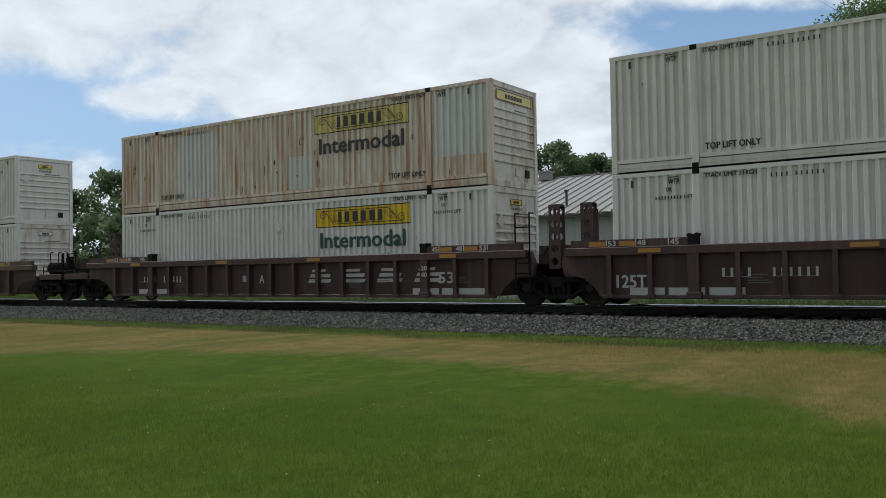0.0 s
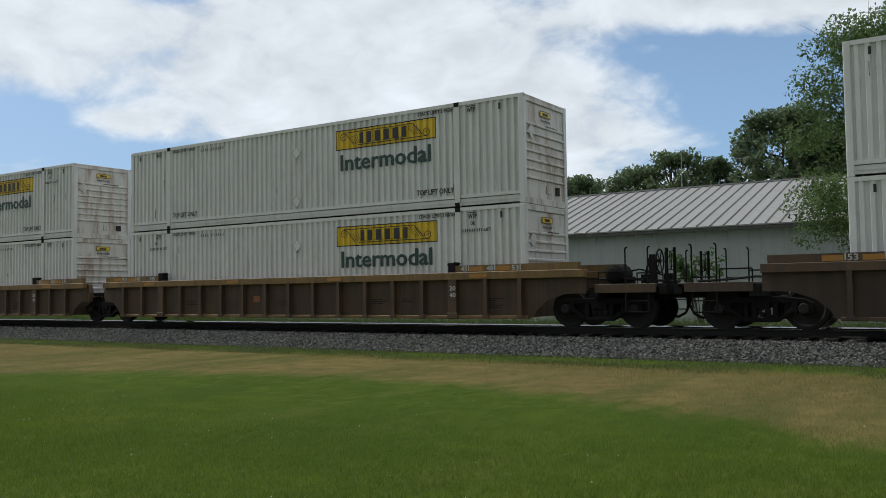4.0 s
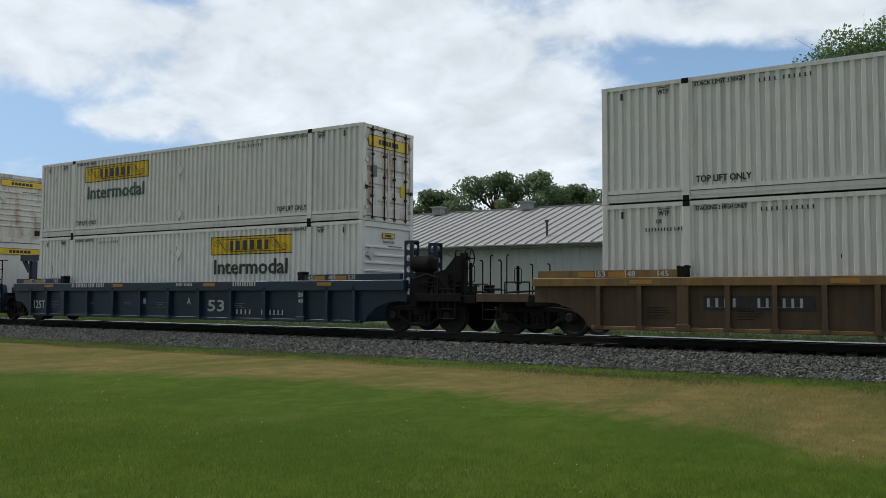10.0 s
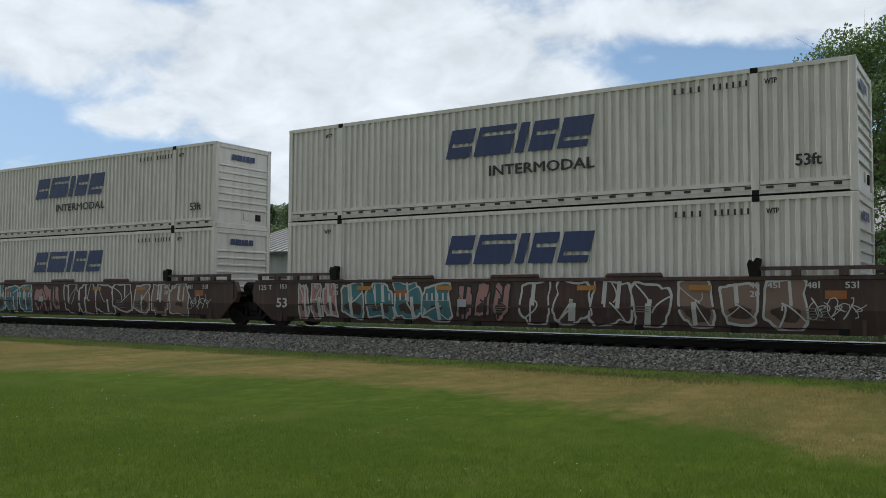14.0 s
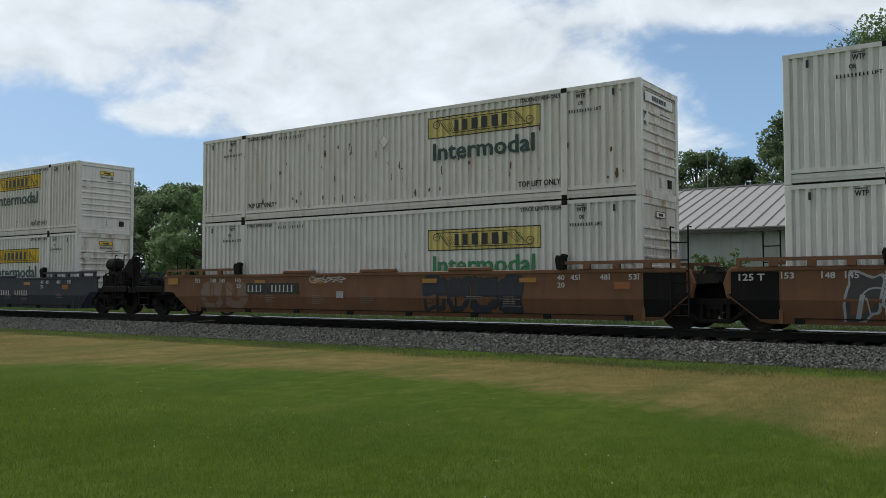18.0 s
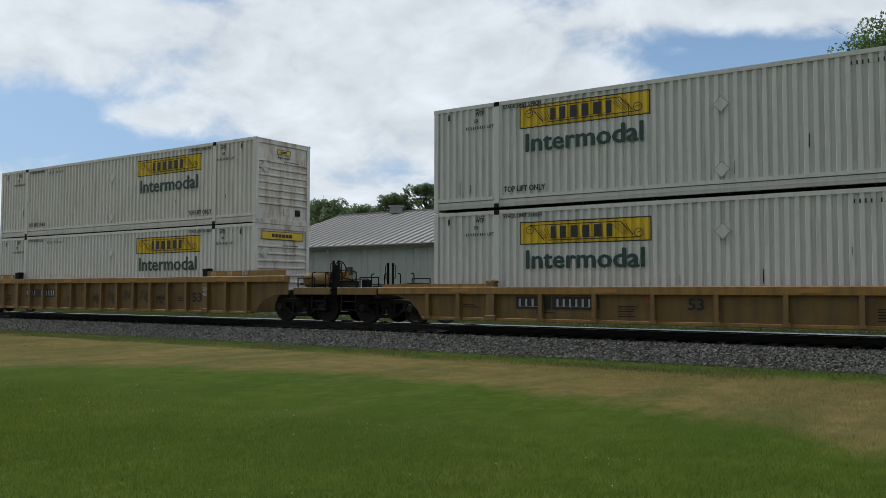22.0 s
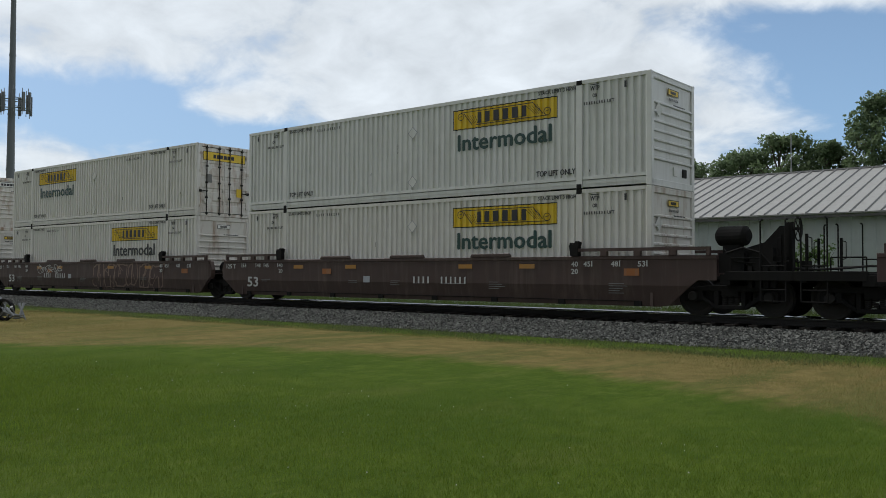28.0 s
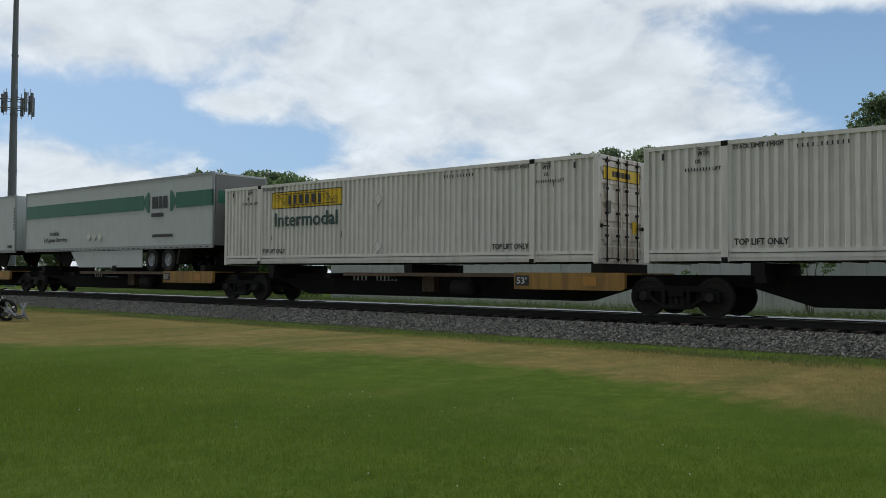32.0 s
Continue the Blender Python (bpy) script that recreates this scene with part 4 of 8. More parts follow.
# ---------------------------------------------------------------- the covered machine on the lawn
def build_covered_machine():
    m = thing("covered_motorcycle", "parked motorcycle under a loose grey cover, its wheel showing", "motorcycle", at=pose(-27.35, 11.75, 0, 0, 0, 24))
    bm = bmesh.new()
    ring_solid(bm, [(0.26, -0.06), (0.33, -0.065), (0.345, -0.03), (0.345, 0.03), (0.33, 0.065), (0.26, 0.06)], 28, (0, 0, 0.345))
    part("tyre", bm, "rubber", m, smooth=False)
    bm = bmesh.new()
    lathe(bm, [(0.0, -0.05), (0.045, -0.05), (0.045, 0.05), (0.0, 0.05)], 12, (0, 0, 0.345))
    for k in range(5):
        a = radians(72 * k + 10)
        c, s = math.cos(a), math.sin(a)
        rod(bm, (0.04 * c, 0, 0.345 + 0.04 * s), (0.27 * c, 0, 0.345 + 0.27 * s), 0.03, 6, 0.022)
    part("rim", bm, "silver_paint", m)
    rng = np.random.default_rng(2)
    bm = bmesh.new()
    nx, nr = 26, 14
    grid = []
    for i in range(nx):
        f = i / (nx - 1)
        ring = []
        for k in range(nr):
            a = math.pi * k / (nr - 1)
            hgt = 0.55 + 0.35 * math.sin(f * 3.0) + 0.06 * rng.normal()
            wdt = 0.34 + 0.07 * rng.normal() * math.sin(a)
            ring.append(bm.verts.new((-1.75 + 1.55 * f, math.cos(a) * wdt, max(0.12 * (1 - math.sin(a)), max(math.sin(a), 0.0) ** 0.7 * hgt))))
        grid.append(ring)
    for a, b in zip(grid, grid[1:]):
        for k in range(nr - 1):
            bm.faces.new((a[k], a[k + 1], b[k + 1], b[k]))
    part("cover", bm, "tarp", m, "crumpled grey cloth cover", smooth=True)
    bm = bmesh.new()
    for k in range(16):
        a, b = [Vector((0.1 + rng.random() * 0.55, -0.2 + rng.random() * 0.4, 0.05 + rng.random() * 0.5 * (1 - j * 0.6))) for j in (0, 1)]
        rod(bm, a, b + Vector((0.15, -0.05, -0.02)), 0.05, 5, 0.02)
    part("cover_fold", bm, "tarp", m)
    bm = bmesh.new()
    path_rod(bm, [(-0.1, 0.0, 0.35), (-0.32, 0, 0.95), (-0.3, 0.3, 1.0)], 0.02)
    path_rod(bm, [(-0.32, 0, 0.95), (-0.3, -0.3, 1.0)], 0.02)
    part("fork", bm, "black_iron", m)


build_ground()
build_track()
build_grass()
build_barn()
build_trees()
build_tower()
build_covered_machine()


# ---------------------------------------------------------------- containers
CL, CW, CH = 16.154, 1.295, 2.896      # length, half width, height of a 53 foot box
MOVING = []                            # (thing, its x at the start) of all that runs with the train
WHEELS = []                            # (wheelset, its x at the start)


def wall_depth(x, period, depth):
    """How far the corrugated sheet stands behind its outer face at x."""
    f = (x / period) % 1.0
    if f < 0.40:
        return 0.0
    if f < 0.52:
        return depth * (f - 0.40) / 0.12
    if f < 0.88:
        return depth
    return depth * (1 - (f - 0.88) / 0.12)


def wall_stops(x0, x1, period):
    xs = {x0, x1}
    k = math.floor(x0 / period)
    while k * period < x1:
        for f in (0, 0.40, 0.52, 0.88):
            if x0 < (k + f) * period < x1:
                xs.add((k + f) * period)
        k += 1
    return sorted(xs)


PERIOD, DEPTH = 0.216, 0.048


def sheet(bm, x0, x1, z0, z1, y, period=PERIOD, depth=DEPTH, back=0.0):
    prev = None
    for x in wall_stops(x0, x1, period):
        d = y + wall_depth(x, period, depth) - back
        cur = [bm.verts.new((x, d, z)) for z in (z0, z1)]
        if prev:
            bm.faces.new((prev[0], cur[0], cur[1], prev[1]))
        prev = cur


def container_sides(c, wall, length=CL, posts=(2.08, 14.07), period=PERIOD):
    """The two long sides of a box: sheets, rails, posts, castings."""
    low = 0.34 if posts else 0.17

    def side(bm):
        sheet(bm, 0.13, length - 0.13, low - 0.02, CH - 0.09, -CW + 0.012, period)

    def rail_low(bm):
        if posts:
            box(bm, 0.0, length, -CW + 0.03, -CW + 0.15, 0.05, 0.15)
            for a, b in ((0.13, posts[0] - 0.1), (posts[0] + 0.1, posts[1] - 0.1), (posts[1] + 0.1, length - 0.13)):
                box(bm, a, b, -CW + 0.018, -CW + 0.08, 0.13, 0.23)
                box(bm, a, b, -CW + 0.008, -CW + 0.08, 0.25, low)
        else:
            box(bm, 0.0, length, -CW + 0.008, -CW + 0.12, 0.0, low)

    def rail_top(bm):
        box(bm, 0.0, length, -CW + 0.004, -CW + 0.07, CH - 0.10, CH)

    def post(bm):
        box(bm, 0.0, 0.15, -CW, -CW + 0.16, 0.0, CH - 0.002)

    def mid(bm):
        box(bm, -0.09, 0.09, -CW - 0.004, -CW + 0.08, 0.02, CH - 0.1)

    def casting(bm):
        box(bm, -0.085, 0.085, -CW - 0.007, -CW + 0.16, -0.075, 0.06)
    for turn in (pose(0, 0, 0), pose(length, 0, 0, 0, 0, 180)):
        piece("side_wall", ("side_wall", length, bool(posts), period), wall, side, c, turn)
        piece("bottom_rail", ("bottom_rail", length, bool(posts)), wall, rail_low, c, turn)
        piece("top_rail", ("top_rail", length), wall, rail_top, c, turn)
        for x in (0.0, length - 0.15):
            piece("corner_post", "corner_post", wall, post, c, turn @ pose(x, 0, 0), bevel=0.015)
        for x in posts if turn[0][0] > 0 else ():
            piece("lift_post", "lift_post", wall, mid, c, turn @ pose(x, 0, 0), bevel=0.01)
            for z in (CH - 0.055, 0.085) if turn[0][0] > 0 else ():
                piece("corner_casting", "corner_casting", "black_iron", casting, c, turn @ pose(x, 0, z), "dark cast lifting socket", bevel=0.01)

    def roof(bm):
        sheet_roof = [(x, wall_depth(x, 0.3, 0.02)) for x in wall_stops(0.0, length, 0.3)]
        prev = None
        for x, d in sheet_roof:
            cur = [bm.verts.new((x, y, CH - 0.02 - d)) for y in (-CW + 0.05, CW - 0.05)]
            if prev:
                bm.faces.new((prev[0], cur[0], cur[1], prev[1]))
            prev = cur

    def floor_(bm):
        n = int((length - 0.6) / 0.61)
        prism(bm, [(0.3 + px, 0.16 - pz) for px, pz in comb([0.05] * n, 0.56, 0.14, 0.6)], -CW + 0.1, CW - 0.1)
    piece("roof", ("box_roof", length), wall, roof, c)
    piece("underframe", ("box_floor", length), "under_steel", floor_, c)


def nose_end(c, wall, length=CL):
    """Closed end with level pressings."""
    def sheet_(bm):
        zs = [(0.18, 0.0), (0.62, 0.0)]
        z = 0.66
        while z < 2.12:
            zs += [(z, 0.0), (z + 0.02, 0.055), (z + 0.06, 0.055), (z + 0.09, 0.0)]
            z += 0.24
        zs += [(2.30, 0.0), (CH - 0.16, 0.0)]
        prev = None
        for z, d in zs:
            cur = [bm.verts.new((-0.055 + d, y, z)) for y in (-CW + 0.15, CW - 0.15)]
            if prev:
                bm.faces.new((prev[0], cur[0], cur[1], prev[1]))
            prev = cur

    def sill(bm):
        box(bm, -0.14, -0.008, -CW + 0.15, CW - 0.15, 0.0, 0.18)

    def header(bm):
        box(bm, -0.12, -0.01, -CW + 0.15, CW - 0.15, CH - 0.17, CH - 0.004)
    for turn in (pose(length, 0, 0),):
        piece("end_wall", ("nose", length), wall, sheet_, c, turn)
        piece("end_sill", "end_sill", wall, sill, c, turn, bevel=0.01)
        piece("end_header", "end_header", wall, header, c, turn, bevel=0.01)

    def vent(bm):
        box(bm, -0.01, 0.03, -0.11, 0.11, -0.11, 0.11)
        box(bm, 0.03, 0.034, -0.07, 0.07, -0.07, 0.07)
    piece("manual_holder", "vent", "grey_iron", vent, c, pose(length - 0.05, 0.72, 0.45))
    piece("vent_cover", "vent_pale", wall, vent, c, pose(length - 0.05, 0.15, 0.45))


def door_end(c, wall, at, clad=True):
    """Double doors with locking bars, their outer face towards +x of the pose."""
    def leaf(bm):
        prev = None
        zs = [(0.16, 0.0)]
        for z in (0.55, 1.05, 1.55, 2.05, 2.45):
            zs += [(z - 0.1, 0.0), (z - 0.06, -0.03), (z + 0.06, -0.03), (z + 0.1, 0.0)]
        zs.append((CH - 0.14, 0.0))
        for z, d in zs:
            cur = [bm.verts.new((d, y, z)) for y in (0.012, CW - 0.16)]
            if prev:
                bm.faces.new((prev[0], cur[0], cur[1], prev[1]))
            prev = cur
        box(bm, -0.05, 0.012, 0.006, 0.06, 0.14, CH - 0.12)
        box(bm, -0.05, 0.012, CW - 0.2, CW - 0.155, 0.14, CH - 0.12)

    def bar(bm):
        rod(bm, (0.04, 0, 0.05), (0.04, 0, CH - 0.05), 0.02, 8)
        for z in (0.12, 0.75, 1.35, 2.0, CH - 0.16):
            box(bm, 0.0, 0.065, -0.05, 0.05, z - 0.03, z + 0.03)

    def grip(bm):
        box(bm, 0.055, 0.075, -0.32, 0.04, -0.02, 0.02)
        box(bm, 0.0, 0.07, -0.34, -0.26, -0.05, 0.05)

    def gasket(bm):
        box(bm, -0.02, 0.008, -0.012, 0.012, 0.14, CH - 0.12)

    def sill(bm):
        box(bm, -0.14, 0.03, -CW + 0.15, CW - 0.15, 0.0, 0.13)

    def header(bm):
        box(bm, -0.12, 0.02, -CW + 0.15, CW - 0.15, CH - 0.12, CH - 0.004)

    def hinge(bm):
        box(bm, -0.01, 0.05, -0.06, 0.06, -0.05, 0.05)
    piece("door_sill", "door_sill", wall, sill, c, at, bevel=0.01)
    piece("door_header", "door_header", wall, header, c, at, bevel=0.01)
    for s in (1, -1):
        turn = at if s > 0 else at @ Matrix.Diagonal((1, -1, 1, 1))
        door = piece("door", ("door_leaf", s), wall, lambda bm, s=s: mirrored(bm, leaf, s), c, at)
        for y in (0.25, 0.85):
            b = piece("locking_bar", "locking_bar", "grey_iron", bar, door, pose(0, s * y, 0))
        piece("door_handle", ("grip", s), "grey_iron", lambda bm, s=s: mirrored(bm, grip, -s), door, pose(0, s * 0.85, 1.0))
        for z in (0.4, 1.1, 1.8, 2.5):
            piece("hinge", "hinge", wall, hinge, door, pose(0, s * (CW - 0.17), z))
    piece("door_gasket", "door_gasket", "rubber", gasket, c, at)


def mirrored(bm, build, s):
    build(bm)
    if s < 0:
        for v in bm.verts:
            v.co.y = -v.co.y


PANEL_W, PANEL_H = 3.62, 0.60


def logo_panel(c, x, z, film, width=PANEL_W, height=PANEL_H, big=False):
    """Sign panel following the corrugation: coloured field, dark border, a scroll of plain shapes and bars for the name."""
    y = -CW + 0.012 - 0.004

    def strip(bm, x0, x1, z0, z1, back):
        sheet(bm, x0, x1, z0, z1, y, PERIOD, DEPTH, back)

    def field(bm):
        strip(bm, x, x + width, z, z + height, 0.0)

    def border(bm):
        t = 0.028
        strip(bm, x, x + width, z, z + t, 0.003)
        strip(bm, x, x + width, z + height - t, z + height, 0.003)
        for a in (x, x + width - t):
            strip(bm, a, a + t, z + t, z + height - t, 0.003)

    def scroll(bm):
        d = -CW - 0.001
        u, v = width / 3.62, height / 0.60

        def line(a, b, t=0.022):
            p, q = Vector((x + a[0] * u, 0, z + a[1] * v)), Vector((x + b[0] * u, 0, z + b[1] * v))
            w = (q - p).normalized().cross(Vector((0, 1, 0))) * t * 0.5
            bm.faces.new([bm.verts.new((r.x, d, r.z)) for r in (p - w, q - w, q + w, p + w)])
        line((0.30, 0.50), (2.85, 0.50))
        line((0.85, 0.10), (3.35, 0.10))
        line((0.42, 0.46), (0.72, 0.10))
        line((2.85, 0.50), (3.18, 0.16))
        for k in range(5):
            line((0.45 + 0.09 * k, 0.40), (0.72 + 0.05 * k, 0.14), 0.012)
            line((2.62 + 0.09 * k, 0.44), (2.92 + 0.06 * k, 0.17), 0.012)
        for cx, cz in ((0.30, 0.38), (3.32, 0.21)):
            ring = [(cx + 0.11 * math.cos(a), cz + 0.105 * math.sin(a)) for a in [k * math.pi / 6 for k in range(13)]]
            for a, b in zip(ring, ring[1:]):
                line(a, b, 0.02)
            line((cx - 0.06, cz), (cx + 0.06, cz + 0.03), 0.018)

    def name(bm):
        d = -CW - 0.002
        u, v = width / 3.62, height / 0.60
        pts = comb([w * u for w in (0.13, 0.17, 0.19, 0.19, 0.20, 0.15)], 0.135 * u, 0.31 * v)
        prism(bm, [(x + 0.92 * u + px, z + 0.145 * v + pz) for px, pz in pts], d - 0.002, d)
    key = (round(x, 2), round(z, 2), width, height)
    p = piece("sign_panel", ("panel_field", key), film, field, c)
    piece("panel_border", ("panel_border", key), "black_film", border, p)
    piece("scroll_drawing", ("panel_scroll", key), "black_film", scroll, p)
    piece("name_mark", ("panel_name", key), "black_film", name, p)


def placard(c, x, z, wall):
    def frame_(bm):
        s = 0.20
        for k in range(4):
            a, b = radians(90 * k), radians(90 * k + 90)
            p, q = (math.cos(a) * s, math.sin(a) * s), (math.cos(b) * s, math.sin(b) * s)
            pi, qi = [(0.86 * r[0], 0.86 * r[1]) for r in (p, q)]
            bm.faces.new([bm.verts.new((r[0], -0.014, r[1])) for r in (p, q, qi, pi)])

    def plate(bm):
        s = 0.20
        prism(bm, [(s, 0), (0, s), (-s, 0), (0, -s)], -0.012, 0.0)
    at = pose(x, -CW + 0.008, z)
    holder = piece("placard_holder", "placard_plate", wall, plate, c, at, "diamond placard holder")
    piece("placard_rim", "placard_rim", "silver_paint", frame_, holder)


def end_sign(c, style, length=CL, door=False):
    x = length + (0.012 if door else -0.016)
    film = {"small": "yellow_film", "banner": "yellow_film", "palebanner": "pale_film", "white": "white_film", "whitebanner": "white_film"}[style]
    wide, high, z = (0.62, 0.17, 2.42) if style in ("small", "white") else (1.95, 0.28, 2.38)
    y0 = -0.30 if style in ("small", "white") else -0.98
    if door:
        wide, high, z, y0, x = 2.05, 0.36, 2.24, -1.02, length + 0.014

    def field(bm):
        box(bm, -0.006, 0.0, 0, wide, 0, high)

    def edge(bm):
        t = 0.02
        for a, b, e, f in ((0, wide, 0, t), (0, wide, high - t, high), (0, t, t, high - t), (wide - t, wide, t, high - t)):
            box(bm, 0.0, 0.002, a, b, e, f)
    p = piece("end_sign", ("end_sign", wide, high), film, field, c, pose(x, y0, z))
    piece("sign_edge", ("end_sign_edge", wide, high), "black_film", edge, p)
    k = wide / 8.5
    bars(p, "black_film", 2.0 * k, 0.28 * high, [0.52 * k, 0.52 * k, 0.6 * k, 0.6 * k, 0.6 * k, 0.6 * k], 0.42 * high, 0.004, 0.14 * k, end=True, name="name_mark")
    if style == "small" and not door:
        lettering(c, "Intermodal", "black_film", -0.26, 2.28, 0.55, 0.085, x + 0.004, end=True)


COLOURS = {"g": "green_film", "f": "fresh_green_film", "d": "dark_green_film", "k": "black_film"}
WALL_WORDS = {"white_steel": "white corrugated", "cream_steel": "weathered cream", "bright_steel": "bright white", "ivory_steel": "ivory white",
              "grey_steel": "light grey", "rusty_steel": "rust-streaked cream", "spotted_steel": "rust-spotted white"}


def container53(x, base, wall="white_steel", logo="R", film="yellow_film", word="d", end="small", level="upper", diamonds=2, seed=0, drop=0.0):
    """A 53 foot domestic box. logo: by which end the sign sits; word: the colour of the big lettering, '' for none."""
    door = end == "door"
    tone = {"yellow_film": "yellow sign", "pale_film": "faded yellow sign", "white_film": "white outlined sign"}.get(film, "plain side")
    rest = {"upper": "stacked on another", "lower": "in a well car", "flat": "on a spine car"}[level]
    c = thing("container", f"{WALL_WORDS[wall]} container with {tone}, {rest}", "container", "containers of the train")
    container_sides(c, wall)
    worn = "worn_end" if wall != "bright_steel" and (seed * 7) % 5 != 0 else wall
    if door:
        door_end(c, "worn_end", pose(CL - 0.02, 0, 0))
        end_sign(c, "banner", CL - 0.02, True)

        def plate(bm):
            prism(bm, [(0.2, 0), (0, 0.2), (-0.2, 0), (0, -0.2)], -0.012, 0.0)

        def label_plate(bm):
            box(bm, 0, 0.008, 0, 0.26, 0, 0.34)
        for z in (1.95, 0.62):
            piece("placard_holder", "placard_plate", "placard_film", plate, c, pose(CL - 0.006, -0.78, z, 0, 0, 90), "diamond placard holder")
        piece("data_plate", "door_data_plate", "yellow_film", label_plate, c, pose(CL - 0.008, 0.6, 0.85), "yellow data sticker")
        piece("data_plate", "door_data_plate", "grey_paint_shade", label_plate, c, pose(CL - 0.008, -0.86, 1.35))
    else:
        nose_end(c, worn)
        if end:
            end_sign(c, end)
        bars(c, "black_film", 0.0, 2.13, [0.07] * 8, 0.07, CL - 0.01, 0.02, end=True)
        if diamonds:
            def plate(bm):
                prism(bm, [(0.2, 0), (0, 0.2), (-0.2, 0), (0, -0.2)], -0.012, 0.0)
            piece("placard_holder", "placard_plate", "placard_film", plate, c, pose(CL - 0.012, -0.86, 1.95, 0, 0, 90), "diamond placard holder")
    def back(bm):
        box(bm, 0.02, 0.08, -CW + 0.15, CW - 0.15, 0.0, CH - 0.01)
    piece("rear_wall", "rear_wall", wall, back, c)
    y = -CW - 0.004
    if film:
        px = 9.75 if logo == "R" else 2.80
        logo_panel(c, px, 2.0 - drop, film)
        if word:
            lettering(c, "Intermodal", COLOURS[word], px + 0.20, 1.37 - drop, 3.25, 0.47, y)
    for k in range(diamonds):
        placard(c, 8.14, (2.10, 0.58)[k], wall)
    rng = random.Random(seed)
    lettering(c, "TOP LIFT ONLY", "black_film", 12.72, 0.42, 1.24, 0.15, y)
    lettering(c, "TOP LIFT ONLY", "black_film", 2.32, 0.42, 1.24, 0.15, y)
    limit = rng.choice(("STACK LIMIT 3 HIGH", "STACK LIMIT 3 HIGH", "STACKING 3 HIGH ONLY"))
    lettering(c, limit, "black_film", 12.78, 2.67, 1.2, 0.10, y)
    lettering(c, limit, "black_film", 2.30, 2.67, 1.15, 0.10, y)
    for xx in (14.42, 1.42):
        lettering(c, "WTP", "black_film", xx, 2.58, 0.26, 0.12, y)
        bars(c, "black_film", xx, 2.73, [0.26], 0.02, y)
    if rng.random() < 0.5:
        for xx in (14.42, 1.30):
            lettering(c, "OR", "black_film", xx + 0.06, 2.40, 0.14, 0.10, y)
            bars(c, "black_film", xx - 0.2, 2.22, [0.03] * 9, 0.08, y, 0.045)
            lettering(c, "LIFT", "black_film", xx + 0.50, 2.22, 0.2, 0.08, y)
    serial_bars(c, 10.9 if logo == "L" else 3.75, 2.58, y)
    for xx in (0.52, CL - 0.72):
        def slot(bm):
            box(bm, -0.03, 0.03, -0.004, 0.004, 0, 0.17)
        piece("lashing_slot", "lashing_slot", "black_film", slot, c, pose(xx, -CW + 0.006, 2.55))
    bm = bmesh.new()
    for k in range(rng.randint(2, 7)):
        w, h, px, pz = rng.uniform(0.004, 0.011), rng.uniform(0.04, 0.35), rng.uniform(0.4, 15.6), rng.choice((0.45, 0.9, 1.5, 2.1))
        box(bm, px - w, px + w, -0.002, 0.002, pz, pz + h)
    part("scuff_mark", bm, "black_iron", c, at=pose(0, -CW + 0.009, 0))
    c.matrix_basis = pose(x, TRACK_Y, RAIL_Z + base)
    MOVING.append((c, x))
    return c


def serial_bars(c, x, z, y):
    def build(bm):
        prism(bm, comb([0.03] * 4 + [0.001] + [0.03] * 6, 0.08, 0.09), -0.002, 0.002)
    piece("serial_mark", "serial_bars", "black_film", build, c, pose(x, y, z))


def scuffed(c, seed, count, low=0.4, high=1.6):
    """Rusty dents in the side sheet."""
    rng = random.Random(seed)
    bm = bmesh.new()
    for k in range(count):
        x, z = rng.uniform(0.4, 15.6), low + (high - low) * rng.random() ** 2
        w, h = rng.uniform(0.012, 0.045), rng.uniform(0.02, 0.16)
        pts = [(x + w * math.cos(a) * rng.uniform(0.6, 1.2), z + h * math.sin(a) * rng.uniform(0.6, 1.2)) for a in [j * math.pi / 4 for j in range(8)]]
        bm.faces.new([bm.verts.new((px, -CW + 0.0085, pz)) for px, pz in pts])
    tagged(part("rust_patch", bm, "rust_patch", c), "dark rust patches", kind="stuff")


paint("rust_stain", (0.60, 0.50, 0.38), dirt=(0.36, 0.15, 0.045), dirt_amount=0.9, dirt_at=(0.42, 0.62), spots=(0.10, 0.045, 0.02), spots_scale=(3.2, 3.2, 1.0), spots_at=(0.64, 0.70))
paint("rust_patch", (0.14, 0.062, 0.028), rough=0.9, vary=0.4, grain=9)


